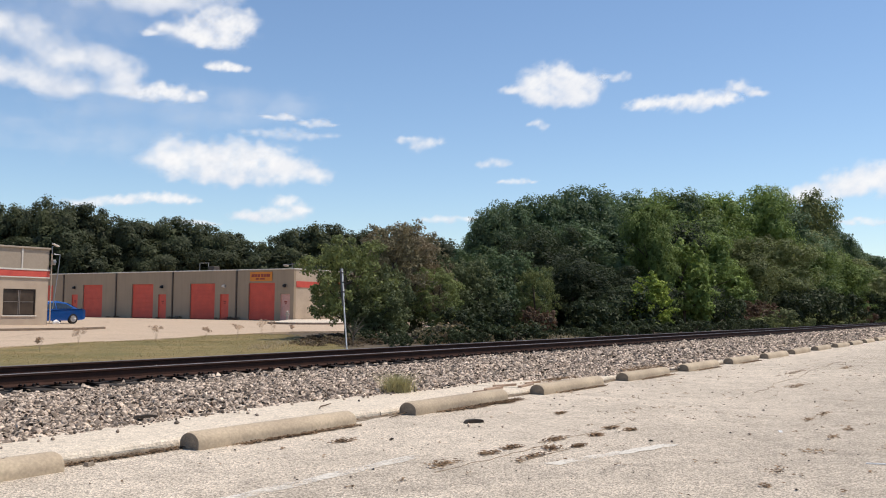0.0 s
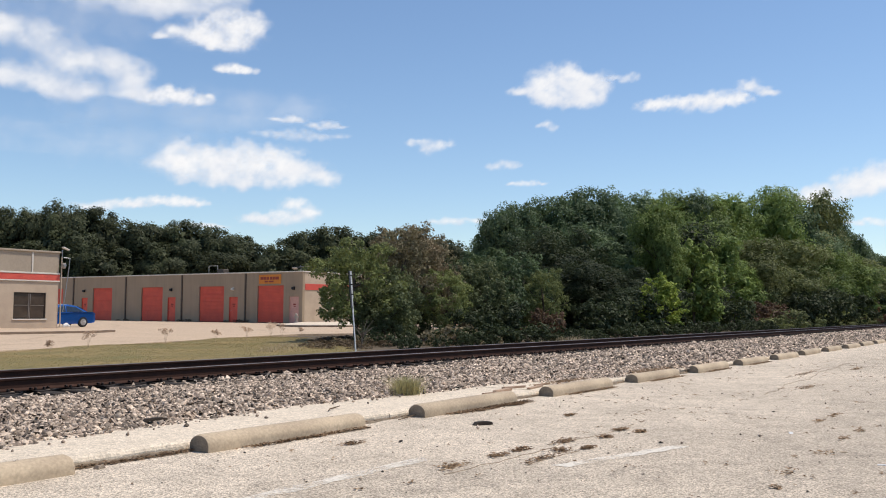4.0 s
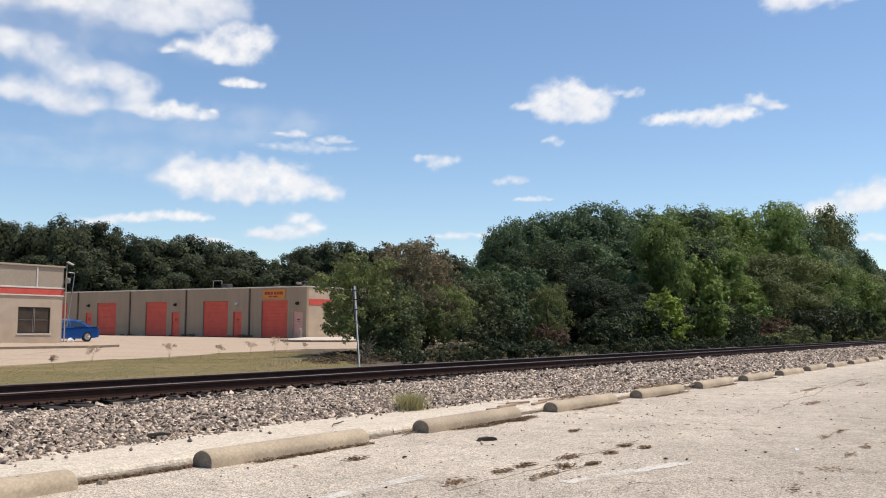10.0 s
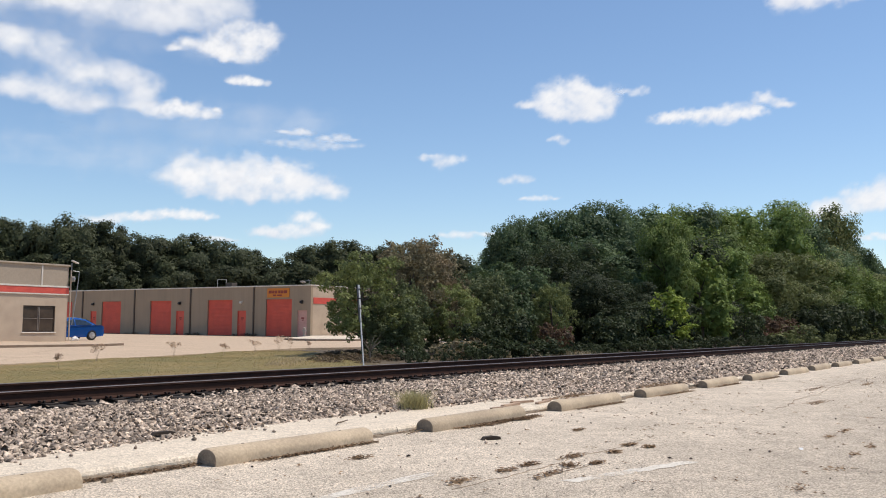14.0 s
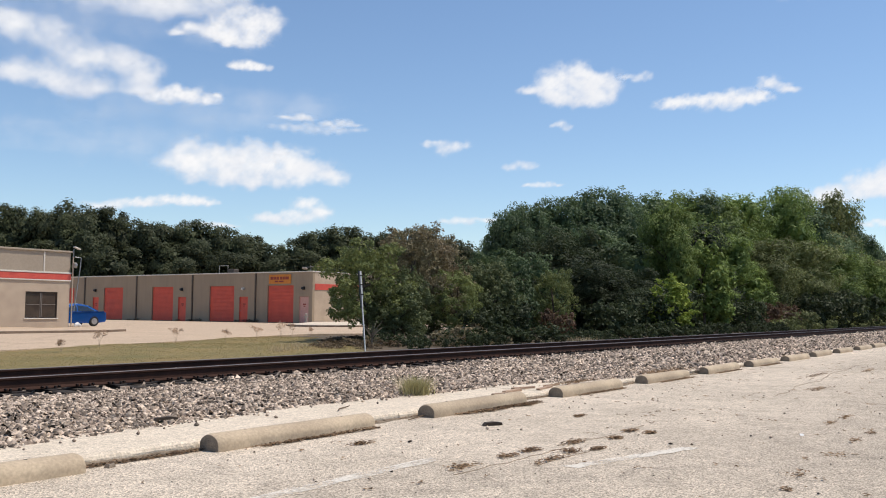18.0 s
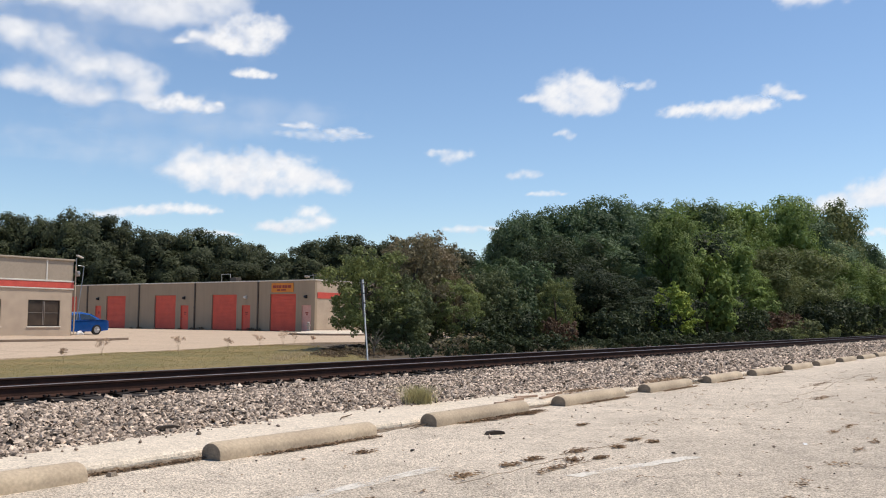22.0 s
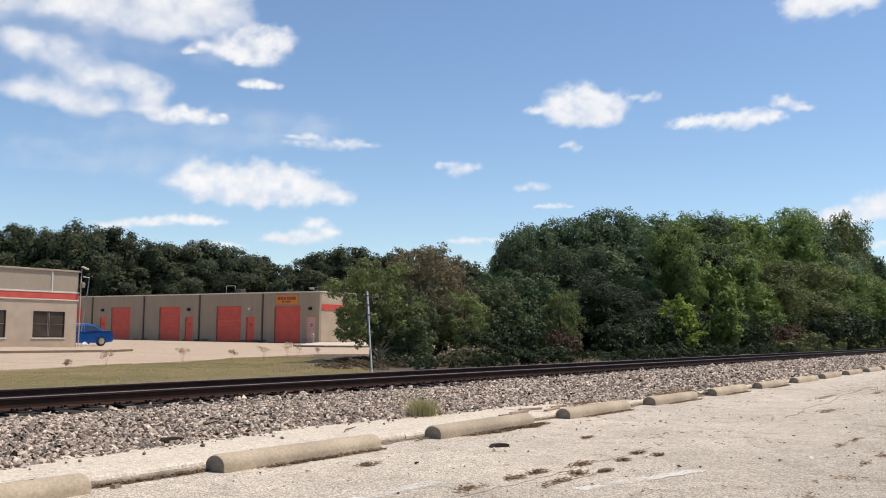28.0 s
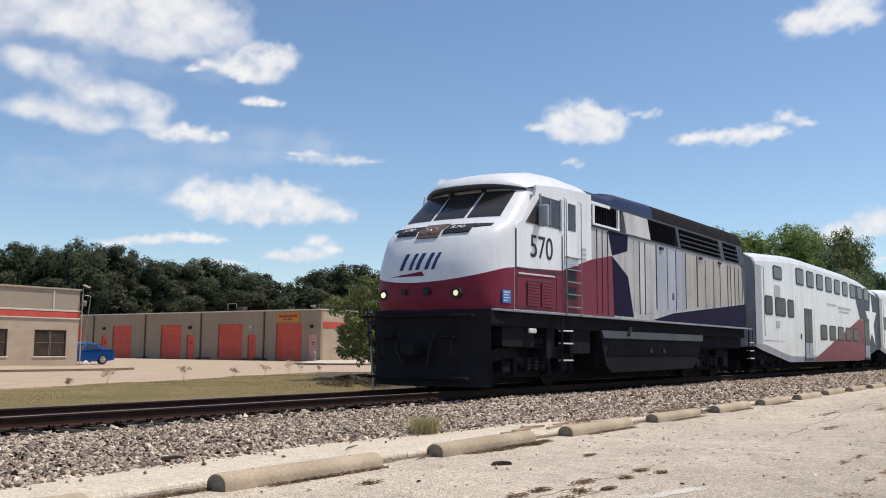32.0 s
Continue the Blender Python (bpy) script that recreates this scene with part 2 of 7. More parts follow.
        return tagged(o, label) if label else o


def piece(name, me, parent=None, m=None, label=""):
    """An object on a mesh that others share."""
    o = new(name, me)
    o.parent = parent
    if m is not None:
        o.matrix_basis = m
    return tagged(o, label) if label else o


def thing(name, m, label, category, group="", kind=""):
    o = new(name)
    o.empty_display_size = 0.1
    o.matrix_basis = m
    return tagged(o, label, category, group, kind)


def raw_mesh(name, verts, faces4, material, smooth=False):
    """A mesh from numpy arrays: vertices (n, 3) and faces (m, k)."""
    me = bpy.data.meshes.new(name)
    k = faces4.shape[1]
    me.vertices.add(len(verts))
    me.vertices.foreach_set("co", np.asarray(verts, np.float32).ravel())
    me.loops.add(faces4.size)
    me.loops.foreach_set("vertex_index", faces4.ravel().astype(np.int32))
    me.polygons.add(len(faces4))
    me.polygons.foreach_set("loop_start", np.arange(0, faces4.size, k, dtype=np.int32))
    me.materials.append(material)
    me.update(calc_edges=True)
    me.validate()
    if smooth:
        me.polygons.foreach_set("use_smooth", [True] * len(me.polygons))
    return me


def writing(name, text, size, material, parent, m, depth=0.004, label=""):
    """Raised letters in the built-in font, centred on m."""
    cu = bpy.data.curves.new(name, "FONT")
    cu.body, cu.size, cu.extrude, cu.align_x, cu.align_y = text, size, depth, "CENTER", "CENTER"
    tmp = bpy.data.objects.new(name, cu)
    me = bpy.data.meshes.new_from_object(tmp)
    bpy.data.objects.remove(tmp)
    me.materials.clear()
    me.materials.append(material)
    return piece(name, me, parent, m, label)

# ---- materials of the ground ----
def aggregate_mat(name, light, dark, scale, crack, low=0.42, high=1.36, dust=None):
    """Worn paving: aggregate specks, broad stains, faint cracks."""
    m = bpy.data.materials.new(name)
    m.use_nodes = True
    n, l = m.node_tree.nodes, m.node_tree.links
    b = n["Principled BSDF"]
    b.inputs["Roughness"].default_value, b.inputs["Specular IOR Level"].default_value = 0.9, 0.25
    tc = n.new("ShaderNodeTexCoord")
    vor, mid, big = n.new("ShaderNodeTexVoronoi"), n.new("ShaderNodeTexNoise"), n.new("ShaderNodeTexNoise")
    vor.inputs["Scale"].default_value = scale
    mid.inputs["Scale"].default_value, mid.inputs["Detail"].default_value = 3.0, 8
    mid.inputs["Roughness"].default_value = 0.7
    big.inputs["Scale"].default_value, big.inputs["Detail"].default_value = 0.45, 4
    for t in (vor, mid, big):
        l.new(tc.outputs["Object"], t.inputs["Vector"])
    sp = n.new("ShaderNodeSeparateColor")
    l.new(vor.outputs["Color"], sp.inputs[0])
    speck = n.new("ShaderNodeMapRange")
    speck.inputs["To Min"].default_value, speck.inputs["To Max"].default_value = low, high
    l.new(sp.outputs[0], speck.inputs["Value"])
    mr = n.new("ShaderNodeMapRange")
    mr.inputs["From Min"].default_value, mr.inputs["From Max"].default_value = 0.4, 0.72
    l.new(mid.outputs["Fac"], mr.inputs["Value"])
    mr2 = n.new("ShaderNodeMapRange")
    mr2.inputs["From Min"].default_value, mr2.inputs["From Max"].default_value = 0.35, 0.7
    l.new(big.outputs["Fac"], mr2.inputs["Value"])
    av = n.new("ShaderNodeMath")
    av.operation, av.inputs[1].default_value = "MULTIPLY_ADD", 0.55
    l.new(mr.outputs[0], av.inputs[0])
    half = n.new("ShaderNodeMath")
    half.operation, half.inputs[1].default_value = "MULTIPLY", 0.45
    l.new(mr2.outputs[0], half.inputs[0])
    l.new(half.outputs[0], av.inputs[2])
    mx = n.new("ShaderNodeMix")
    mx.data_type = "RGBA"
    mx.inputs[6].default_value, mx.inputs[7].default_value = (*light, 1), (*dark, 1)
    l.new(av.outputs[0], mx.inputs[0])
    cr = n.new("ShaderNodeTexVoronoi")
    cr.feature, cr.inputs["Scale"].default_value = "DISTANCE_TO_EDGE", crack
    wob = n.new("ShaderNodeVectorMath")
    wob.operation, wob.inputs[1].default_value = "MULTIPLY_ADD", (1.3, 1.3, 0)
    l.new(mid.outputs["Color"], wob.inputs[0])
    l.new(tc.outputs["Object"], wob.inputs[2])
    l.new(wob.outputs[0], cr.inputs["Vector"])
    pit = n.new("ShaderNodeTexNoise")
    pit.inputs["Scale"].default_value, pit.inputs["Detail"].default_value, pit.inputs["Roughness"].default_value = scale * 0.35, 4, 0.75
    l.new(tc.outputs["Object"], pit.inputs["Vector"])
    pr = n.new("ShaderNodeMapRange")
    pr.inputs["From Min"].default_value, pr.inputs["From Max"].default_value = 0.30, 0.48
    pr.inputs["To Min"].default_value = 0.62
    l.new(pit.outputs["Fac"], pr.inputs["Value"])
    line = n.new("ShaderNodeMapRange")
    line.inputs["From Max"].default_value = 0.012
    line.inputs["To Min"].default_value = 0.8
    l.new(cr.outputs["Distance"], line.inputs["Value"])
    mul = n.new("ShaderNodeMath")
    mul.operation = "MULTIPLY"
    l.new(speck.outputs[0], mul.inputs[0])
    l.new(line.outputs[0], mul.inputs[1])
    mul2 = n.new("ShaderNodeMath")
    mul2.operation = "MULTIPLY"
    l.new(mul.outputs[0], mul2.inputs[0])
    l.new(pr.outputs[0], mul2.inputs[1])
    hs = n.new("ShaderNodeHueSaturation")
    l.new(mx.outputs[2], hs.inputs["Color"])
    last = mul2.outputs[0]
    if dust:
        sx, dr, dm = n.new("ShaderNodeSeparateXYZ"), n.new("ShaderNodeMapRange"), n.new("ShaderNodeMath")
        l.new(wob.outputs[0], sx.inputs[0])
        dr.inputs["From Min"].default_value, dr.inputs["From Max"].default_value = dust[0], dust[1]
        dr.inputs["To Min"].default_value, dr.inputs["To Max"].default_value = dust[2], dust[3]
        l.new(sx.outputs[1], dr.inputs["Value"])
        dm.operation = "MULTIPLY"
        l.new(last, dm.inputs[0])
        l.new(dr.outputs[0], dm.inputs[1])
        last = dm.outputs[0]
    l.new(last, hs.inputs["Value"])
    l.new(hs.outputs[0], b.inputs["Base Color"])
    bp = n.new("ShaderNodeBump")
    bp.inputs["Strength"].default_value, bp.inputs["Distance"].default_value = 0.5, 0.008
    l.new(vor.outputs["Distance"], bp.inputs["Height"])
    l.new(bp.outputs[0], b.inputs["Normal"])
    return m


LOT = aggregate_mat("worn_paving", (0.675, 0.57, 0.45), (0.37, 0.31, 0.24), 105.0, 0.22, 0.40, 1.36, (1.2, 5.0, 0.86, 1.12))
SLAB = aggregate_mat("pale_concrete", (0.73, 0.62, 0.485), (0.58, 0.49, 0.38), 62.0, 0.3, 0.8, 1.16)
DRIVE = aggregate_mat("drive_concrete", (0.55, 0.415, 0.293), (0.44, 0.335, 0.24), 30.0, 0.12, 0.86, 1.12)
DIRT = mat("dry_earth", (0.13, 0.095, 0.06), (0.085, 0.066, 0.042), 0.95, scale=0.8, fine=9, bump=0.6)
LAWN = mat("dry_lawn", (0.26, 0.185, 0.075), (0.165, 0.14, 0.05), 0.95, scale=0.55, fine=8, bump=0.3, mix=0.9)
# bed colour is near-black to paint the shade in gaps between stones
SHADE_BED = mat("ballast_bed", (0.07, 0.056, 0.044), (0.035, 0.028, 0.022), 0.95, scale=9, fine=30, bump=1.0, mix=0.9)
STONE = mat("ballast_stone", (0.56, 0.45, 0.355), (0.17, 0.125, 0.095), 0.9, scale=14, fine=60, bump=0.4, spread=0.72, island=True)
STOP = mat("stop_concrete", (0.50, 0.395, 0.275), (0.385, 0.30, 0.208), 0.9, scale=1.7, fine=45, bump=0.12, mix=0.55, spread=0.08)
STOP_END = mat("stop_end_concrete", (0.29, 0.23, 0.17), (0.19, 0.15, 0.11), 0.95, scale=12, fine=70, bump=0.4)
RUST = mat("rail_rust", (0.060, 0.030, 0.022), (0.040, 0.022, 0.017), 0.9, spec=0.12, scale=4, fine=50, bump=0.3)
SHINE = mat("rail_head_steel", (0.22, 0.19, 0.18), (0.13, 0.11, 0.10), 0.45, metal=0.9, scale=3, fine=60, bump=0.05)
TIE = mat("tie_timber", (0.055, 0.042, 0.033), (0.030, 0.024, 0.02), 0.95, scale=4, fine=50, bump=0.6, spread=0.25)
IRON = mat("dark_iron", (0.035, 0.026, 0.024), (0.02, 0.017, 0.016), 0.7, metal=0.5, scale=8, fine=60)

# ---- ground ----
g = Geo()
steps = [-3000, -900, -300, -120, -60, -30, -10, 0, 10, 20, 30, 40, 60, 90, 140, 220, 400, 1000, 3000]
g.grid([[(x, y, -0.07) for x in steps] for y in steps])
tagged(g.ob("ground", DIRT), "dry bare earth reaching to the horizon", "ground", kind="structure")

# the parking lot and its kerb
g = Geo().box(-60, 260, -45, 5.36, -0.3, 0.0)
tagged(g.ob("parking_lot", LOT), "worn pale chip-seal parking lot with cracks and leaf litter", "pavement", kind="structure")
random.seed(4)
x = -14.0
slabs = tagged(new("kerb"), "low worn concrete kerb strip between lot and ballast", "kerb", kind="structure")
kme = []
for k in range(3):
    kk = Geo().prism([(5.37 + 0.003 * k, -0.25), (5.37 + 0.003 * k, 0.03), (5.385, 0.05), (5.42, 0.064), (6.75, 0.066), (6.75, -0.25)], 0.0, 3.018, "x")
    kme.append(kk.mesh("kerb_slab", SLAB))
while x < 130:
    piece("kerb_slab", kme[random.randrange(3)], slabs, pose(x, random.uniform(-0.004, 0.004), random.uniform(-0.003, 0.003)))
    x += 3.02

# strip of grit whose brown also paints the shade on the kerb's low face
g = Geo()
rk = random.Random(88)
x, a, b = -8.0, 5.25, 0.02
while x < 60:
    d = rk.uniform(0.08, 0.3)
    a2, b2 = 5.30 + rk.uniform(-0.05, 0.035), rk.uniform(0.006, 0.03)
    g.add([(x, a, 0.003), (x + d, a2, 0.003), (x + d, 5.372, b2), (x, 5.372, b), (x, a, -0.02), (x + d, a2, -0.02), (x + d, 5.372, -0.02), (x, 5.372, -0.02)], [(0, 1, 2, 3), (0, 4, 5, 1), (1, 5, 6, 2), (3, 7, 4, 0)])
    x, a, b = x + d, a2, b2
tagged(g.ob("gutter_dirt", mat("gutter_grit_shade", (0.27, 0.21, 0.145), (0.17, 0.13, 0.09), 0.95, scale=12, fine=80, bump=0.8, mix=0.9)), "grit gathered along the kerb, darkened also for the kerb face's shade", "dirt", kind="structure")

# wheel stops, nine feet apart
pts = [(math.cos(a) * 0.105, 0.045 + math.sin(a) * 0.082) for a in [math.pi * k / 12 for k in range(13)]]
outline = [(0.105, 0.0)] + pts + [(-0.105, 0.0)]
g = Geo()
rows = []
for xx in [0.0, 0.02] + [0.2 * k for k in range(1, 9)] + [1.81, 1.83]:
    s = 0.93 if xx in (0.0, 1.83) else 1.0
    rows.append([(xx, p[0] * s, p[1] * s) for p in outline])
g.grid(rows)
g.add([p for p in rows[-1]], [tuple(range(len(outline)))])
stop_body = g.mesh("stop_body", STOP, True)
# the end turned from the sun has its shade put into a darker concrete
end_face = Geo().add([(-0.004, p[0] * 0.93, p[1] * 0.93) for p in outline] + [(0.01, p[0] * 0.93, p[1] * 0.93) for p in outline],
                     [tuple(range(len(outline)))] + [(i, i + 1, i + 1 + len(outline), i + len(outline)) for i in range(len(outline) - 1)]).mesh("end_face", STOP_END)
pin = Geo().tube([(0, 0, 0.115), (0, 0, 0.133)], 0.012, 8).mesh("anchor_pin", IRON)
STOP_X, STOP_Y = 4.64, 5.225
for k in range(-3, 22):
    dx, dy, rz = random.uniform(-0.03, 0.03), random.uniform(-0.02, 0.02), random.uniform(-0.8, 0.8)
    if k == -1:
        dx = -0.16
    if k in (0, 1, 2):
        dx, dy, rz = 0, 0, (0.3, -0.2, 0.2)[k]
    st = thing("wheel_stop", pose(STOP_X + 2.743 * k + dx, STOP_Y + dy, 0, 0, random.uniform(-0.3, 0.3), rz), "weathered round-topped concrete wheel stop on the parking lot", "wheel stop", "wheel stops along the kerb")
    piece("stop_body", stop_body, st)
    piece("end_face", end_face, st, label="rough exposed end face, shade painted into its darker concrete")
    for px in (0.35, 1.48):
        piece("anchor_pin", pin, st, pose(px, 0, -0.006))

# ---- track ----
RAIL_Y, RAIL_Z = (11.01, 12.515), 0.168
track = tagged(new("railway_track"), "single railway track with rusty rails on timber ties in grey ballast", "railway track", kind="structure")
half = [(0.070, 0.0), (0.070, 0.010), (0.012, 0.034), (0.009, 0.125), (0.034, 0.135), (0.036, 0.158)]
section = half + [(-a, b) for a, b in half[::-1]]
for ry in RAIL_Y:
    r = Geo().prism([(p[0] + ry, p[1] + RAIL_Z - 0.168) for p in section], -60, 900, "x").ob("rail", RUST, track, "brown rusty steel rail")
    c = [(-0.036, 0.1585), (-0.024, 0.166), (0.0, 0.168), (0.024, 0.166), (0.036, 0.1585)]
    Geo().prism([(p[0] + ry, p[1] + RAIL_Z - 0.1675) for p in c], -60, 900, "x").ob("rail_head", SHINE, r, "bright worn running surface")
tie_me = Geo().box(-0.115, 0.115, 10.46, 13.06, -0.17, -0.022, 0.012).mesh("tie", TIE)
plate = Geo()
plate.box(-0.10, 0.10, -0.18, 0.18, -0.022, -0.004, 0.004)
for sx in (-0.06, 0.06):
    for sy in (-0.085, 0.085):
        plate.box(sx - 0.014, sx + 0.014, sy - 0.016, sy + 0.016, -0.004, 0.034, 0.006)
for sx in (-0.12, 0.12):
    plate.tube([(sx, -0.10, 0.018), (sx, -0.075, 0.03), (sx, -0.02, -0.002), (sx, 0.075, 0.03), (sx, 0.1, 0.018)], 0.013, 5)
plate_me = plate.mesh("tie_plate", IRON)
x = -6.0
for k in range(150):
    piece("tie", tie_me, track, pose(x, random.uniform(-0.06, 0.06), 0, 0, 0, random.uniform(-0.8, 0.8)))
    for ry in RAIL_Y:
        piece("tie_plate", plate_me, track, pose(x, ry, 0))
    x += 0.5 + random.uniform(-0.02, 0.02)


# ballast bed: toe on the kerb strip, level to the ties, shoulder beyond
def toe(x):
    k = min(1.0, max(0.0, (x - 9.5) / 4.0))
    near = min(6.47, 6.05 + 0.15 * (max(x, 1.0) - 3.5)) - 0.08 * max(0.0, min(x, 9.5) - 6.8)
    return near - 0.8 * k * k * (3 - 2 * k) + 0.04 * math.sin(x * 1.9) + 0.035 * math.sin(x * 0.73)


def bed_z(x, y):
    t = toe(x)
    z = 0.086 + 0.012 * math.sin(x * 0.9 + y)
    if y < t + 0.25:
        z = 0.064 + (z - 0.064) * max(0.0, (y - t) / 0.25)
    if y > 8.2:
        z -= min(1.0, (y - 8.2) / 1.8) * 0.115
    if y > 13.4:
        z -= (y - 13.4) * 0.16
    return z


g = Geo()
xs = [-60, -30, -14] + [-6 + 0.5 * k for k in range(70)] + [30 + 4 * k for k in range(30)] + [160, 220, 320, 420, 900]
for_rows = []
for x in xs:
    t = toe(x)
    ys = [t - 0.03, t + 0.25, t + 0.7, 7.4, 8.2, 9.2, 10.0, 10.6, 11.7, 13.0, 13.6, 14.4]
    for_rows.append([(x, y, bed_z(x, y) - 0.02) for y in ys])
g.grid(for_rows)
bed = tagged(g.ob("ballast_bed", SHADE_BED, None, smooth=True), "bed under the track stones, near-black for the shaded gaps", "gravel", kind="structure")


def stones(name, n, x0, x1, size, ys, label, seed, skip_rails=True):
    """Crushed stone, each a small uneven lump, all in one mesh."""
    rng = np.random.default_rng(seed)
    base = np.array([(a, b, c) for c in (-0.8, 0.8) for a, b in ((-1, -0.8), (1, -0.9), (0.9, 1), (-0.9, 0.8))], float)
    base[4:, :2] *= 0.72
    fc = np.array([(4, 5, 6), (4, 6, 7), (0, 1, 5), (0, 5, 4), (1, 2, 6), (1, 6, 5), (2, 3, 7), (2, 7, 6), (3, 0, 4), (3, 4, 7)])
    x = rng.uniform(x0, x1, n)
    y = rng.uniform(ys[0], ys[1], n)
    keep = np.array([b > toe(a) - abs(rng.normal(0, 0.05)) for a, b in zip(x, y)])
    if skip_rails:
        for ry in RAIL_Y:
            keep &= np.abs(y - ry) > (0.09 if ys[1] < 12 else 0.17)
    x, y = x[keep], y[keep]
    n = len(x)
    s = size * np.minimum(1.5, rng.lognormal(0, 0.28, n))
    z = np.array([bed_z(a, b) - (0.012 if 10.3 < b < 10.95 else 0.0) for a, b in zip(x, y)]) + s * rng.uniform(-1.2, 0.5, n)
    v = base[None] + rng.uniform(-0.42, 0.42, (n, 8, 3))
    v *= (s[:, None] * rng.uniform(0.6, 1.3, (n, 3)) * np.array([1.45, 0.85, 0.52]))[:, None, :]
    ang = rng.normal(0, 0.5, (n, 3))
    ang[:, 2] = rng.uniform(0, 6.28, n)
    for ax, (i, j) in enumerate(((1, 2), (0, 2), (0, 1))):
        c, sn = np.cos(ang[:, ax])[:, None], np.sin(ang[:, ax])[:, None]
        a, b = v[:, :, i].copy(), v[:, :, j].copy()
        v[:, :, i], v[:, :, j] = a * c - b * sn, a * sn + b * c
    v += np.stack([x, y, z], 1)[:, None, :]
    f = fc[None] + (np.arange(n) * 8)[:, None, None]
    me = raw_mesh(name, v.reshape(-1, 3), f.reshape(-1, 3), STONE)
    return tagged(new(name, me), label, "gravel", kind="stuff")


stones("ballast_stones", 34000, 2.0, 9.0, 0.0172, (5.7, 10.5), "grey-pink crushed ballast stones beside the track", 1)
stones("ballast_stones", 22000, 9.0, 15.0, 0.0195, (5.4, 10.5), "grey-pink crushed ballast stones beside the track", 4)
stones("ballast_stones", 25000, 15.0, 40.0, 0.028, (5.2, 10.5), "grey-pink crushed ballast stones beside the track", 2)
stones("ballast_stones", 15000, 40.0, 120.0, 0.045, (5.2, 10.5), "grey-pink crushed ballast stones beside the track", 3)
stones("ballast_stones", 11000, -1.0, 40.0, 0.034, (10.5, 14.2), "crushed stones between and behind the rails", 5)

# beyond the track: lawn, drive
def lawn_z(x, y):
    return -0.05 + 0.05 * min(1.0, max(0.0, (y - 14.5) / 7.0)) + 0.02 * math.sin(x * 0.7 + y * 0.4)


edge = [(-60, 13.0), (-5, 17.6), (12.5, 21.45), (19.5, 23.8), (28.3, 27.3), (31.5, 28.0), (33, 26.8), (48, 30.0), (60, 33.0)]


def edge_y(x):
    for (a, b), (c, d) in zip(edge, edge[1:]):
        if a <= x <= c:
            return b + (d - b) * (x - a) / (c - a)
    return edge[-1][1]


def lawn_y0(x):
    return max(14.2, 17 + (x - 20.5) / 0.8 + 0.4 * math.sin(x * 2))


g = Geo()
g.grid([[(x, y, lawn_z(x, y)) for y in [lawn_y0(x) + (edge_y(x) + 0.25 - lawn_y0(x)) * k / 10 for k in range(11)]] for x in [-30 + 2.5 * k for k in range(18)] + [14 + k for k in range(14)]])
tagged(g.ob("lawn", LAWN, smooth=True), "dry mown grass verge between track and drive", "grass", kind="structure")
g = Geo()
lo = [(x, edge_y(x)) for x in [-60 + 3 * k for k in range(41)]]
out = lo + [(90, 50.85), (90, 130), (-60, 130)]
g.prism(out, -0.3, 0.012, "z")
tagged(g.ob("driveway", DRIVE), "pale sunlit concrete yard in front of the storage units", "driveway", kind="structure")


def blades(name, n, spot, height, material, label, seed, kind="stuff", lean=0.4, width=0.006, taper=True):
    """Grass: thin bent blades; spot(rng, n) gives their feet."""
    rng = np.random.default_rng(seed)
    p = spot(rng, n)
    n = len(p)
    h = height * rng.uniform(0.5, 1.25, n)
    a = rng.uniform(0, 6.28, n)
    d = np.stack([np.cos(a), np.sin(a), np.zeros(n)], 1)
    s = np.stack([-np.sin(a), np.cos(a), np.zeros(n)], 1) * (width * rng.uniform(0.7, 1.4, n))[:, None]
    ln = (h * rng.uniform(0.05, lean, n))[:, None]
    up = np.array([0, 0, 1.0])
    v = np.stack([p - s, p + s, p + d * ln * 0.35 + up * (h * 0.6)[:, None] + s * 0.7, p + d * ln * 0.35 + up * (h * 0.6)[:, None] - s * 0.7, p + d * ln + up * h[:, None]], 1)
    k = np.arange(n)[:, None] * 5
    f = np.concatenate([k + np.array([0, 1, 2]), k + np.array([0, 2, 3]), k + np.array([3, 2, 4])])
    me = raw_mesh(name, v.reshape(-1, 3), f, material)
    return tagged(new(name, me), label, "grass", kind=kind)


GRASS = leaf_mat("grass_blade", (0.20, 0.172, 0.06), (0.265, 0.20, 0.085), 0.15)
DRY = leaf_mat("dry_grass", (0.46, 0.38, 0.25), (0.36, 0.28, 0.17))


def on_lawn(rng, n):
    x = rng.uniform(5, 27.5, n)
    y = rng.uniform(14.3, 28, n)
    k = np.array([b < edge_y(a) + 0.1 * math.sin(a * 5) and a + 0.4 * math.sin(b * 2) < 21 + (b - 17) * 0.8 for a, b in zip(x, y)])
    x, y = x[k], y[k]
    return np.stack([x, y, [lawn_z(a, b) for a, b in zip(x, y)]], 1)


blades("lawn_grass", 90000, on_lawn, 0.012, GRASS, "short dry green-brown grass of the verge", 11, lean=6.0, width=0.006)
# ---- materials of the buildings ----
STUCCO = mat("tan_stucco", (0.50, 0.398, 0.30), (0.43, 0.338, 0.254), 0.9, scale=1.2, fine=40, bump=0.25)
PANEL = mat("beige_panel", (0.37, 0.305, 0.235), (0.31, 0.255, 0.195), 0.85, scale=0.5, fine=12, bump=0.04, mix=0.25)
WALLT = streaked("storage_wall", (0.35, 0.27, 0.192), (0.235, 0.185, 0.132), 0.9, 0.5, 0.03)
ORANGE = mat("orange_red_steel", (0.66, 0.10, 0.062), (0.58, 0.085, 0.055), 0.55, scale=1.5, fine=30, bump=0.05)
BAND = mat("red_band", (0.62, 0.10, 0.07), (0.55, 0.08, 0.06), 0.6, scale=1.5, fine=30, bump=0.05)
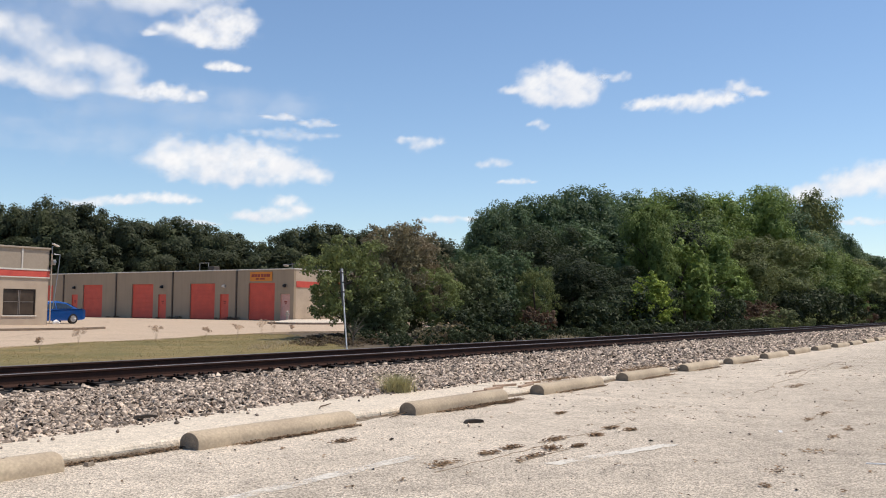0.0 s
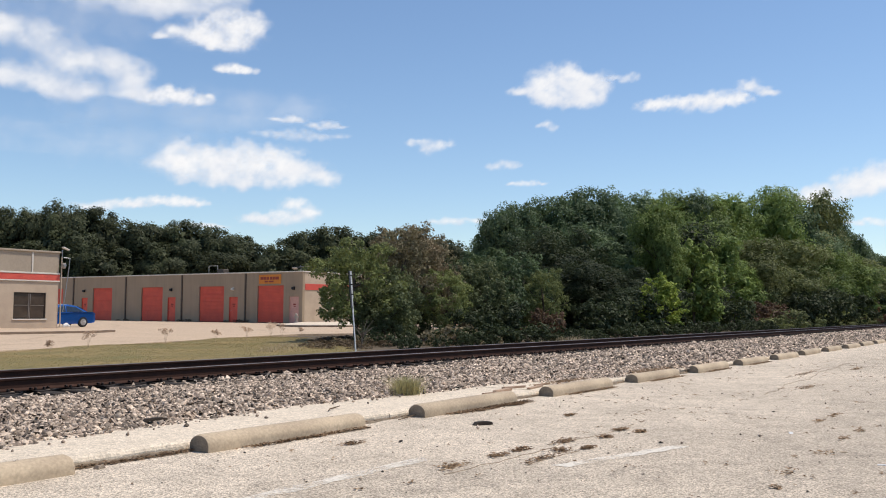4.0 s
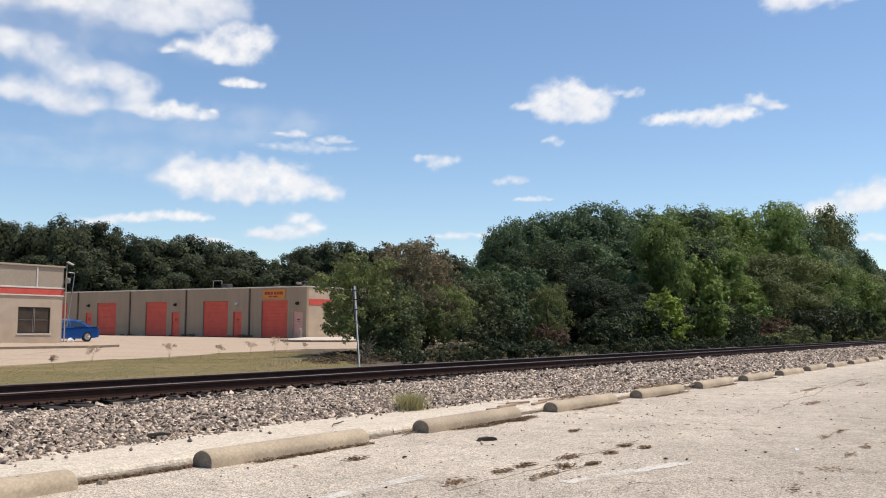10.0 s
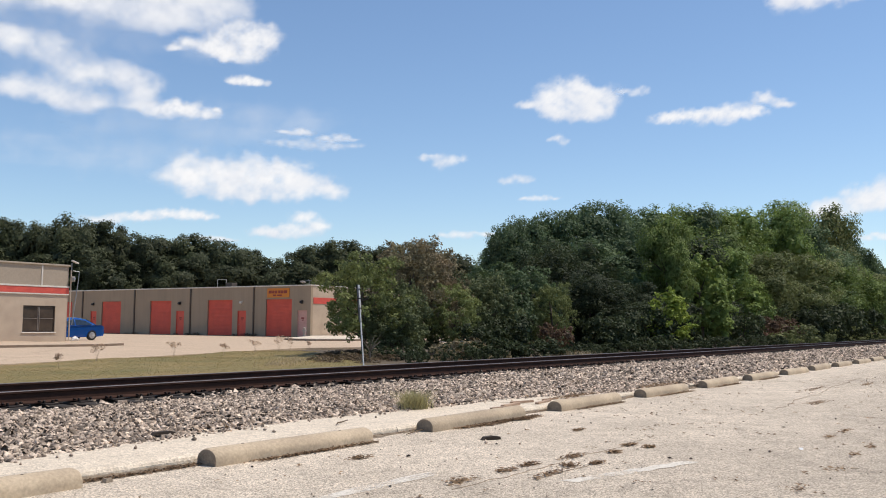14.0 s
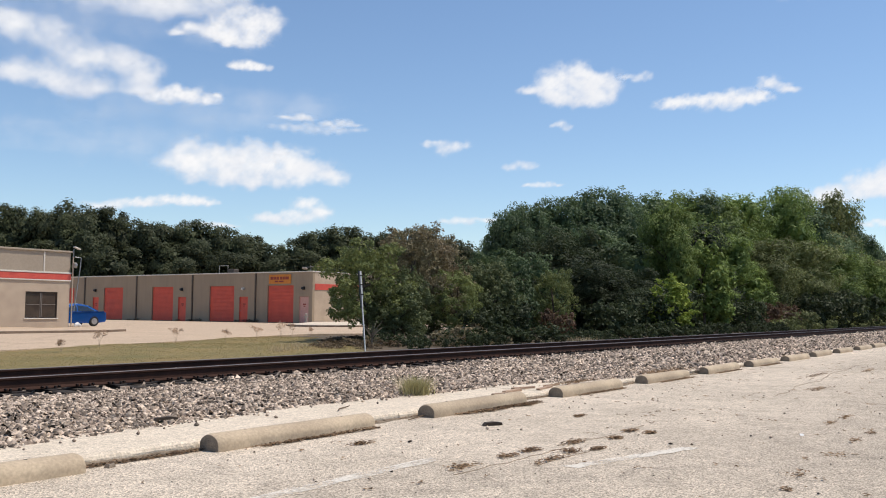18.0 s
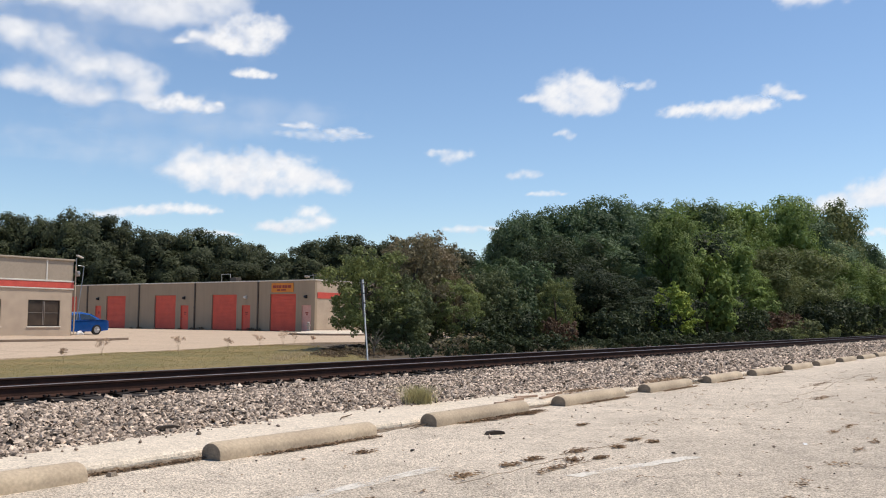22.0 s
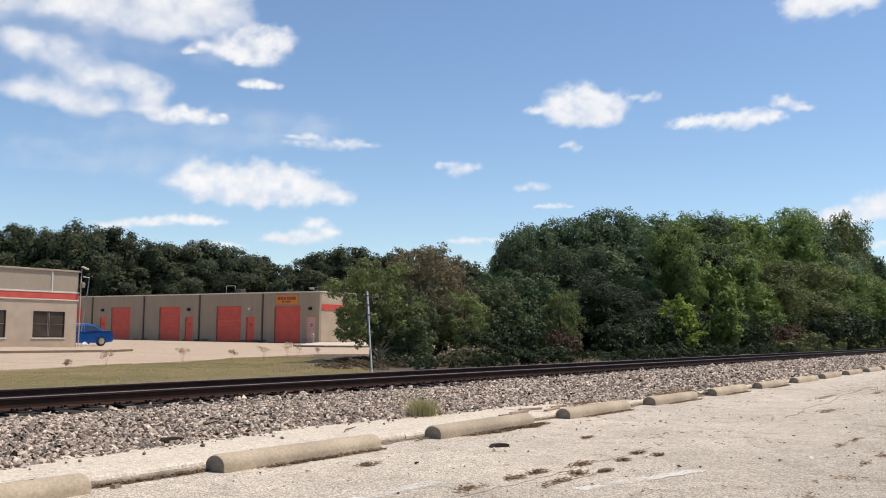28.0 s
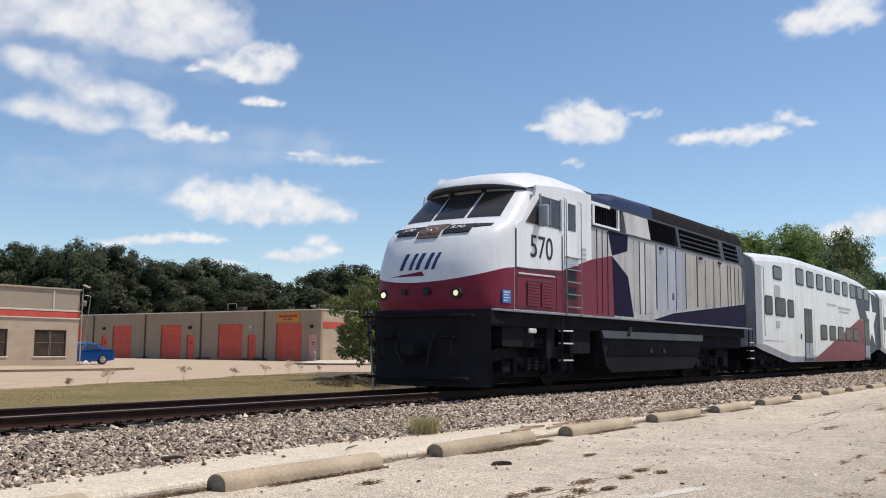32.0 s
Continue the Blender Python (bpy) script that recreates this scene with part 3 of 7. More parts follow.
PINK = mat("faded_pink_door", (0.62, 0.36, 0.30), (0.55, 0.30, 0.26), 0.7, scale=2, fine=30)
TRIM = mat("white_trim", (0.66, 0.61, 0.54), (0.58, 0.54, 0.48), 0.7, scale=2, fine=40)
BRONZE = mat("bronze_frame", (0.06, 0.045, 0.035), (0.04, 0.03, 0.025), 0.5, metal=0.4, scale=4, fine=40, bump=0.05)
PANE = mat("dark_window_glass", (0.085, 0.064, 0.05), (0.05, 0.038, 0.03), 0.15, scale=1, fine=3, bump=0.0, spec=0.6)
PIPE = mat("brown_downspout", (0.10, 0.075, 0.055), (0.08, 0.06, 0.045), 0.6, scale=3, fine=30)
GALV = mat("galvanised_steel", (0.34, 0.35, 0.36), (0.26, 0.27, 0.28), 0.45, metal=0.7, scale=5, fine=50, bump=0.05)
BLACK = mat("black_fitting", (0.02, 0.02, 0.022), (0.014, 0.014, 0.015), 0.6, scale=5, fine=50)
SIGN = mat("yellow_orange_board", (0.66, 0.23, 0.03), (0.60, 0.20, 0.03), 0.6, scale=2, fine=30, bump=0.03)
SIGN_INK = mat("sign_ink", (0.30, 0.05, 0.03), (0.25, 0.04, 0.03), 0.6, scale=4, fine=30, bump=0.0)
GRAVROOF = mat("roof_felt", (0.22, 0.21, 0.20), (0.16, 0.15, 0.14), 0.95, scale=1, fine=20)

# ---- storage building, end-on to the track ----
SX, SY0, SY1, SH = 55.7, 50.9, 104.0, 4.2
doors = [(53.0, 56.0), (60.05, 63.2), (68.1, 71.1), (75.45, 78.45), (83.3, 86.4), (91.2, 94.3)]
small = [(51.3, 52.35), (58.35, 59.4), (66.32, 67.4), (79.25, 80.2), (87.2, 88.2)]
st = thing("storage_building", pose(0, 0, 0), "long low beige storage building with orange-red roller doors", "building")
openings = sorted([(a, b, 3.13) for a, b in doors] + [(a, b, 2.2) for a, b in small])
y = SY0
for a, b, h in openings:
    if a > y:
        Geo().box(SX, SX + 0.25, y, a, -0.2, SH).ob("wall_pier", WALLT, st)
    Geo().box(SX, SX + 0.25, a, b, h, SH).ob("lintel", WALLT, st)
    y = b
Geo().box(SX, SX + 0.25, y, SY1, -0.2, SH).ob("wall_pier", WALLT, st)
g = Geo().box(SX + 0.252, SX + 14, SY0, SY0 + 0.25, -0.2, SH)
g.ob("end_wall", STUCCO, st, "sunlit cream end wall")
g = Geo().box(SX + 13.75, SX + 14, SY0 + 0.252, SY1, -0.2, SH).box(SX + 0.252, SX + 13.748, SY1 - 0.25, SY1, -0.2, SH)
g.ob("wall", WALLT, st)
Geo().box(SX + 0.2, SX + 13.8, SY0 + 0.2, SY1 - 0.2, SH - 0.32, SH - 0.12).ob("roof", GRAVROOF, st)
Geo().box(SX - 0.06, SX + 0.30, SY0 - 0.05, SY1, SH + 0.002, SH + 0.09, 0.015).box(SX + 0.302, SX + 14.05, SY0 - 0.05, SY0 + 0.28, SH + 0.002, SH + 0.09, 0.015).ob("parapet_cap", TRIM, st)
Geo().box(SX + 0.28, SX + 13.9, SY0 - 0.04, SY0 - 0.003, 2.75, 3.25, 0.01).ob("red_band", BAND, st, "orange-red painted band")
for a, b in doors:
    d = Geo().box(SX + 0.13, SX + 0.16, a, b, 0, 3.13).ob("roller_door", ORANGE, st, "closed orange-red roller door")
    for k in range(26):
        z = 0.06 + k * 0.118
        Geo().box(SX + 0.105, SX + 0.128, a + 0.03, b - 0.03, z, z + 0.108, 0.01).ob("slat", ORANGE, d)
    Geo().box(SX + 0.09, SX + 0.127, a + 0.02, b - 0.02, 0.0, 0.05, 0.01).ob("bottom_bar", IRON, d)
for i, (a, b) in enumerate(small):
    d = Geo().box(SX + 0.09, SX + 0.14, a + 0.05, b - 0.05, 0.02, 2.15, 0.006).ob("door", PINK if i == 0 else ORANGE, st, "faded pink steel door" if i == 0 else "orange-red steel door")
    fr = Geo().box(SX + 0.04, SX + 0.16, a + 0.002, a + 0.048, 0, 2.195).box(SX + 0.04, SX + 0.16, b - 0.048, b - 0.002, 0, 2.195).box(SX + 0.04, SX + 0.16, a + 0.05, b - 0.05, 2.152, 2.195)
    fr.ob("door_frame", PINK if i == 0 else ORANGE, d)
    Geo().tube([(SX + 0.09, b - 0.14, 1.0), (SX + 0.03, b - 0.14, 1.0), (SX + 0.03, b - 0.26, 1.0)], 0.014, 6).ob("handle", GALV, d)
    pl = Geo().box(SX + 0.078, SX + 0.088, (a + b) / 2 - 0.16, (a + b) / 2 + 0.16, 1.5, 1.62).box(SX + 0.078, SX + 0.088, (a + b) / 2 - 0.1, (a + b) / 2 + 0.1, 1.36, 1.44)
    pl.ob("plate", SIGN_INK, d, "small dark plates, not legible")
    lf = Geo().box(SX - 0.05, SX - 0.002, (a + b) / 2 - 0.11, (a + b) / 2 + 0.11, 2.78, 3.02, 0.02).prism([(SX - 0.25, 2.82), (SX - 0.05, 2.74), (SX - 0.05, 2.98), (SX - 0.2, 2.98)], (a + b) / 2 - 0.12, (a + b) / 2 + 0.12).ob("wall_lamp", TRIM if i == 1 else BLACK, st, "bracketed wall lamp")
for y in (57.4, 65.44, 73.36, 81.5, 89.6, 97.6):
    p = Geo().box(SX - 0.10, SX - 0.003, y - 0.07, y + 0.07, 0.15, SH - 0.02, 0.012).box(SX - 0.2, SX - 0.08, y - 0.065, y + 0.065, 0.02, 0.16, 0.012).ob("downspout", PIPE, st, "brown downspout")
    Geo().box(SX - 0.12, SX - 0.002, y - 0.09, y + 0.09, 2.0, 2.04).box(SX - 0.12, SX - 0.002, y - 0.09, y + 0.09, 0.9, 0.94).ob("strap", PIPE, p)
sg = Geo().box(SX - 0.07, SX - 0.004, 53.28, 55.8, 3.28, 4.05, 0.01).ob("sign_board", SIGN, st, "yellow-orange sign board, lettering not legible")
w = Geo()
for y0, y1, z0, z1 in ((55.6, 55.25, 3.62, 3.86), (55.2, 54.95, 3.62, 3.86), (54.9, 54.62, 3.62, 3.86), (54.5, 54.25, 3.62, 3.86), (54.2, 53.95, 3.62, 3.86), (53.9, 53.5, 3.62, 3.86), (55.1, 54.75, 3.4, 3.52), (54.65, 54.1, 3.4, 3.52)):
    w.box(SX - 0.082, SX - 0.072, y0, y1, z0, z1)
w.ob("lettering_bar", SIGN_INK, sg)
# roof machines, floodlights, cables on the corner
ac = thing("roof_unit", pose(60.0, 64.9, SH - 0.12), "brown air-conditioning unit on the storage roof", "roof unit")
Geo().box(-0.35, 0.35, -0.42, 0.42, 0.06, 0.8, 0.03).ob("casing", PIPE, ac)
Geo().box(-0.4, 0.4, -0.5, 0.5, 0, 0.058).ob("base", BLACK, ac)
Geo().tube([(0, 0.7, 0), (0, 0.7, 1.15), (0, 1.9, 1.15), (0, 1.9, 0)], 0.03, 6).ob("pipe", TRIM, ac)
VENT = mat("vent_metal", (0.40, 0.35, 0.30), (0.32, 0.28, 0.24), 0.7, scale=4, fine=50)
for y, hh in ((76.5, 0.42), (78.8, 0.35), (70.2, 0.36), (57.7, 0.4)):
    v = thing("roof_vent", pose(SX + 3.2, y, SH - 0.12), "small pale metal roof vent", "roof vent", "roof vents")
    Geo().tube([(0, 0, 0), (0, 0, hh - 0.1)], 0.12, 10).ob("pipe", VENT, v)
    Geo().tube([(0, 0, hh - 0.1), (0, 0, hh)], [0.2, 0.08], 10).ob("cap", VENT, v)
fl = thing("floodlight", pose(SX - 0.02, SY0 + 0.2, SH + 0.09), "floodlights on a bracket at the roof corner", "floodlight")
Geo().tube([(0, 0, 0), (0, 0, 0.35), (-0.3, -0.2, 0.42)], 0.025, 6).ob("bracket", GALV, fl)
for dy, dz in ((0.5, 0.15), (-0.9, 0.32)):
    Geo().box(-0.35, -0.05, dy - 0.2, dy + 0.2, dz, dz + 0.13, 0.03, Matrix.Rotation(0.3, 4, "Y")).ob("lamp_head", VENT, fl)
Geo().tube([(0, -0.9, 0.4), (0, 0.5, 0.3)], 0.02, 6).ob("arm", GALV, fl)

isl = Geo()
isl.prism([(44.5, 42.8), (43.2, 41.0), (43.6, 39.4), (45.4, 38.1), (48.2, 37.9), (62, 43.5), (62, 50.8), (55.8, 50.8)], -0.1, 0.14, "z")
# a brown rim paints the shadow side of the island's kerb
isk = Geo().prism([(44.45, 42.9), (43.05, 41.0), (43.5, 39.3), (45.35, 37.95), (48.2, 37.75), (62.05, 43.35), (62.05, 50.78), (55.8, 50.78)], -0.1, 0.10, "z")
tagged(isk.ob("island_edge", mat("kerb_edge", (0.24, 0.175, 0.125), (0.17, 0.125, 0.09), 0.9, scale=1.5, fine=30)), "brown kerb edge round the island, its shadow side painted in", "kerb", kind="structure")
tagged(isl.ob("kerb_island", SLAB), "raised concrete kerb island at the building corner", "kerb", kind="structure")
hy = thing("hydrant", pose(53.6, 49.6, 0.14), "grey weathered hydrant on the kerb island", "hydrant")
Geo().tube([(0, 0, 0), (0, 0, 0.04), (0, 0, 0.05), (0, 0, 0.55), (0, 0, 0.62), (0, 0, 0.7)], [0.16, 0.16, 0.1, 0.1, 0.12, 0.04], 10).ob("barrel", VENT, hy)
for s in (-1, 1):
    Geo().tube([(0, 0.08 * s, 0.42), (0, 0.19 * s, 0.42)], 0.055, 8).ob("outlet", VENT, hy)

# ---- office, along the track ----
OX, OY, OH = 30.0, 45.3, 4.18
of = thing("office_building", pose(0, 0, 0), "low tan office building with a red band and dark windows", "building")
wins = [(24.0, 25.95), (27.43, 29.28), (20.5, 22.4)]
g = Geo()
x = -2.0
for a, b in sorted(wins):
    g.box(x, a, OY, OY + 0.25, -0.2, 2.56)
    g.box(a, b, OY, OY + 0.25, -0.2, 0.53)
    g.box(a, b, OY, OY + 0.25, 1.93, 2.56)
    x = b
g.box(x, OX, OY, OY + 0.25, -0.2, 2.56)
g.ob("wall", STUCCO, of)
Geo().box(-2, OX, OY + 0.002, OY + 0.25, 2.562, OH - 0.08).box(OX - 0.25, OX, OY + 0.252, OY + 12, -0.2, OH - 0.08).box(-2, OX - 0.252, OY + 11.75, OY + 12, -0.2, OH - 0.08).box(-2, -1.75, OY + 0.252, OY + 11.748, -0.2, OH - 0.08).ob("fascia", PANEL, of, "beige panelled upper wall")
Geo().box(-2, OX + 0.03, OY - 0.05, OY - 0.002, 2.6, 2.93, 0.01).ob("red_band", BAND, of, "orange-red painted band")
Geo().box(-2, OX + 0.04, OY - 0.07, OY - 0.003, 2.935, 3.02, 0.01).box(-2, OX + 0.04, OY - 0.06, OY - 0.003, 2.53, 2.595, 0.008).ob("trim", TRIM, of)
Geo().box(-2.05, OX + 0.08, OY - 0.08, OY + 0.3, OH - 0.078, OH + 0.02, 0.015).ob("parapet_cap", PANEL, of)
for x in (28.42, 24.6, 20.8, 17):
    Geo().box(x - 0.04, x + 0.04, OY - 0.03, OY + 0.001, 3.03, OH - 0.09).ob("panel_joint", TRIM, of)
Geo().box(-1.9, OX - 0.3, OY + 0.3, OY + 11.7, 3.5, 3.7).ob("roof", GRAVROOF, of)
BAR = mat("faded_bar", (0.34, 0.29, 0.25), (0.28, 0.24, 0.21), 0.7, scale=4, fine=50)
for a, b in wins:
    wd = Geo().box(a, b, OY + 0.05, OY + 0.11, 0.53, 0.59).box(a, b, OY + 0.05, OY + 0.11, 1.87, 1.93).box(a, a + 0.06, OY + 0.05, OY + 0.11, 0.592, 1.868).box(b - 0.06, b, OY + 0.05, OY + 0.11, 0.592, 1.868).ob("window", BRONZE, of, "dark two-light window")
    mid = (a + b) / 2
    Geo().box(mid - 0.025, mid + 0.025, OY + 0.055, OY + 0.115, 0.592, 1.868, 0.01).ob("mullion", BRONZE, wd)
    for e in (-0.04, 0.04):
        Geo().box(mid + e - 0.012, mid + e + 0.012, OY + 0.045, OY + 0.115, 0.592, 1.868, 0.005).ob("sash_bar", BAR, wd)
    for c, d in ((a + 0.062, mid - 0.052), (mid + 0.052, b - 0.062)):
        for z0, z1 in ((0.595, 1.24), (1.262, 1.865)):
            Geo().box(c, d, OY + 0.075, OY + 0.087, z0, z1).ob("pane", PANE, wd)
        Geo().box(c, d, OY + 0.06, OY + 0.10, 1.242, 1.26).ob("glazing_bar", BAR, wd)
    Geo().box(a - 0.06, b + 0.06, OY - 0.05, OY + 0.048, 0.47, 0.528, 0.01).ob("sill", TRIM, wd)
pp = Geo().tube([(OX + 0.1, OY - 0.08, 0.05), (OX + 0.1, OY - 0.08, OH - 0.25)], 0.035, 8).ob("downspout", STUCCO, of)
Geo().tube([(OX + 0.22, OY - 0.12, 0.9), (OX + 0.5, OY - 0.15, 3.3), (OX + 0.55, OY - 0.15, 3.85), (OX + 0.2, OY - 0.1, 3.88)], 0.028, 6).ob("conduit", GALV, of)
ol = thing("security_light", pose(OX + 0.1, OY - 0.1, OH), "white security floodlight on the office corner", "floodlight")
Geo().tube([(0, 0, -0.3), (0, 0, 0.1), (0.15, -0.05, 0.2)], 0.025, 6).ob("bracket", GALV, ol)
Geo().box(0.0, 0.4, -0.1, 0.1, 0.16, 0.23, 0.02, Matrix.Rotation(0.35, 4, "Y")).ob("lamp_head", TRIM, ol)
mt = thing("meter_box", pose(OX + 0.16, OY - 0.14, 3.25), "small pale electricity meter on the office corner", "meter box")
Geo().box(-0.10, 0.10, -0.1, 0.1, 0.03, 0.32, 0.02).ob("casing", VENT, mt)
Geo().tube([(0, -0.1, 0.2), (0, -0.17, 0.2)], 0.08, 10).ob("dial", GALV, mt)
# kerb and footway before the office
fw = Geo().prism([(-40, 36.2), (25.2, 35.35), (26.7, 36.2), (27.0, 39), (27.2, OY - 0.005), (-40, OY - 0.005)], -0.1, 0.055, "z")
tagged(fw.ob("office_footway", DRIVE), "pale concrete footway along the office", "pavement", kind="structure")
kb = Geo().prism([(-40, 36.02), (25.3, 35.17), (26.85, 36.05), (26.73, 36.19), (25.2, 35.345), (-40, 36.195)], -0.1, 0.11, "z")
tagged(kb.ob("office_kerb", mat("kerb_edge", (0.24, 0.175, 0.125), (0.17, 0.125, 0.09), 0.9, scale=1.5, fine=30)), "dark brown kerb edge", "kerb", kind="structure")

# ---- parked car ----
PAINT = mat("blue_car_paint", (0.006, 0.075, 0.30), (0.005, 0.06, 0.25), 0.2, metal=0.25, scale=1, fine=80, bump=0.0, coat=0.7)
TYRE = mat("tyre_rubber", (0.02, 0.02, 0.02), (0.012, 0.012, 0.012), 0.85, scale=8, fine=60)
ALLOY = mat("alloy_rim", (0.55, 0.55, 0.56), (0.45, 0.45, 0.46), 0.35, metal=0.8, scale=8, fine=60, bump=0.02)
LENS = mat("red_lens", (0.30, 0.012, 0.01), (0.24, 0.01, 0.01), 0.2, scale=4, fine=40, bump=0.0)


CARGLASS = mat("car_glass", (0.02, 0.03, 0.045), (0.015, 0.022, 0.034), 0.06, scale=1, fine=3, bump=0.0, spec=0.9)


def car(m, label):
    """A sedan, nose towards -x, 4.5 m long."""
    c = thing("parked_car", m @ Matrix.Scale(0.93, 4), label, "car")
    low = [(-2.25, 0.32), (-2.27, 0.55), (-2.15, 0.70), (-1.1, 0.84), (-0.85, 0.86), (1.35, 0.95), (2.08, 0.96), (2.24, 0.86), (2.26, 0.5), (2.2, 0.28)]
    arch = []
    for cx in (1.35, -1.4):
        arch += [(cx + 0.36 * math.cos(a), 0.26 + 0.36 * math.sin(a)) for a in [math.pi * k / 8 for k in range(9)]]
    under = [(1.75, 0.22)] + arch[:9] + [(0.95, 0.2), (-1.0, 0.2)] + arch[9:] + [(-1.8, 0.22)]
    outline = low + under
    g = Geo()
    rings = []
    for y, s in ((-0.84, 0.94), (-0.88, 0.985), (-0.80, 1.0), (0, 1.01), (0.80, 1.0), (0.88, 0.985), (0.84, 0.94)):
        rings.append([(p[0] * s, y, 0.5 + (p[1] - 0.5) * s) for p in outline])
    g.grid([r + [r[0]] for r in rings])
    g.add(rings[0], [tuple(range(len(outline)))]).add(rings[-1], [tuple(range(len(outline)))])
    body = g.ob("body", PAINT, c, smooth=False)
    roof = [(-1.05, 0.88), (-0.3, 1.36), (0.4, 1.44), (1.05, 1.33), (1.85, 0.95)]
    rows = []
    for y, k in ((-0.82, 0.0), (-0.66, 0.9), (-0.56, 0.98), (0, 1.02), (0.56, 0.98), (0.66, 0.9), (0.82, 0.0)):
        rows.append([(p[0], y if 0 < i < 4 else y, 0.86 + (p[1] - 0.86) * k) for i, p in enumerate(roof)])
    Geo().grid(rows).ob("roof", PAINT, c, smooth=True)
    for s in (-1, 1):
        for q in ([(-0.8, 0.94), (-0.25, 1.27), (0.14, 1.32), (0.14, 0.94)], [(0.22, 0.94), (0.22, 1.32), (0.92, 1.24), (1.42, 0.97)]):
            w = [(p[0], s * (0.835 - 0.16 * (p[1] - 0.86) / 0.5), p[1]) for p in q]
            Geo().add(w + [(p[0], p[1] - s * 0.015, p[2]) for p in w], [(0, 1, 2, 3), (4, 7, 6, 5), (0, 4, 5, 1), (1, 5, 6, 2), (2, 6, 7, 3), (3, 7, 4, 0)]).ob("side_window", CARGLASS, c)
        Geo().box(2.14, 2.255, s * 0.86, s * 0.5, 0.7, 0.86, 0.02).ob("tail_light", LENS, c)
        Geo().box(-2.24, -2.1, s * 0.8, s * 0.5, 0.56, 0.7, 0.02).ob("headlight", GALV, c)
        Geo().box(-0.9, -0.72, s * 0.88, s * 1.0, 0.88, 1.0, 0.03).ob("mirror", PAINT, c)
    for (a, b, n) in (((-1.0, 0.92), (-0.36, 1.33), "windscreen"), ((1.12, 1.3), (1.76, 1.0), "rear_window")):
        dx, dz = b[1] - a[1], -(b[0] - a[0])
        k = 0.02 / math.hypot(dx, dz)
        Geo().prism([(a[0] - dx * k, a[1] - dz * k), (b[0] - dx * k, b[1] - dz * k), b, a], -0.55, 0.55).ob(n, CARGLASS, c)
    Geo().box(2.2, 2.29, -0.82, 0.82, 0.36, 0.56, 0.04).ob("rear_bumper", PAINT, c)
    Geo().box(-2.3, -2.2, -0.82, 0.82, 0.34, 0.54, 0.04).ob("front_bumper", PAINT, c)
    for cx in (1.35, -1.4):
        for s in (-1, 1):
            wl = Geo().tube([(cx, s * 0.70, 0.315), (cx, s * 0.88, 0.315)], 0.315, 20).ob("wheel", TYRE, c)
            Geo().tube([(cx, s * 0.86, 0.315), (cx, s * 0.892, 0.315)], [0.22, 0.2], 16).ob("rim", ALLOY, wl)
            for k in range(5):
                a = 6.283 * k / 5
                Geo().tube([(cx, s * 0.895, 0.315), (cx + 0.19 * math.cos(a), s * 0.895, 0.315 + 0.19 * math.sin(a))], 0.022, 5).ob("spoke", ALLOY, wl)
    return c


car(pose(31.95, 48.4, 0.014, 0, 0, 1), "blue sedan parked beside the office corner")

bag = Geo().tube([(-0.28, 0, 0.0), (-0.2, 0.02, 0.07), (-0.05, -0.03, 0.12), (0.1, 0.02, 0.09), (0.24, -0.01, 0.05), (0.3, 0, 0.0)], [0.02, 0.09, 0.13, 0.1, 0.07, 0.02], 9)
tagged(piece("plastic_bag", bag.mesh("plastic_bag", mat("white_film", (0.8, 0.79, 0.77), (0.66, 0.65, 0.63), 0.5, scale=9, fine=40, bump=0.6)), None, pose(30.6, 45.35, 0.06, 0, 0, 20)), "crumpled white plastic bag on the ground by the car", "bag")

# ---- leaning signpost by the track ----
sp = thing("signpost", pose(16.79, 13.64, -0.02), "leaning galvanised signpost with a narrow sign seen from its edge", "signpost")
lean = Matrix.Rotation(radians(4.6), 4, Vector((-0.84, -0.55, 0)))
g = Geo().box(-0.013, 0.013, -0.014, -0.009, 0, 2.0).box(-0.013, -0.008, -0.009, 0.010, 0, 2.0).box(0.008, 0.013, -0.009, 0.010, 0, 2.0)
OLDGALV = mat("weathered_zinc", (0.72, 0.72, 0.70), (0.58, 0.58, 0.57), 0.6, metal=0.0, scale=6, fine=50)
post = g.ob("post", OLDGALV, sp)
post.matrix_basis = lean
b1 = Geo().box(-0.046, -0.030, -0.22, 0.22, 1.12, 2.0, 0.004, Matrix.Rotation(radians(-55), 4, "Z")).ob("sign_plate", BLACK, sp, "dark sign plate seen almost from its edge")
b1.matrix_basis = lean
for z in (1.45, 1.68, 1.9):
    bb = Geo().tube([(-0.06, -0.01, z), (0.07, -0.01, z)], 0.014, 6).ob("bolt", IRON, sp)
    bb.matrix_basis = lean
br = Geo().box(0.028, 0.038, -0.012, 0.012, 1.35, 2.0).ob("back_brace", OLDGALV, sp)
br.matrix_basis = lean
# ---- trees ----
BARK = mat("bark", (0.09, 0.07, 0.05), (0.055, 0.042, 0.032), 0.95, scale=3, fine=30, bump=0.8, mix=0.8)
OAK = leaf_mat("oak_leaf", (0.117, 0.165, 0.073), (0.080, 0.119, 0.060))
ELM = leaf_mat("elm_leaf", (0.210, 0.274, 0.072), (0.146, 0.205, 0.061))
LIME = leaf_mat("young_leaf", (0.303, 0.365, 0.069), (0.189, 0.252, 0.056))
SERE = leaf_mat("browning_leaf", (0.245, 0.215, 0.125), (0.27, 0.20, 0.125))
FAR = leaf_mat("far_oak_leaf", (0.082, 0.094, 0.043), (0.058, 0.068, 0.035), 0.12)
OLIVE = leaf_mat("olive_leaf", (0.20, 0.225, 0.08), (0.14, 0.168, 0.064))
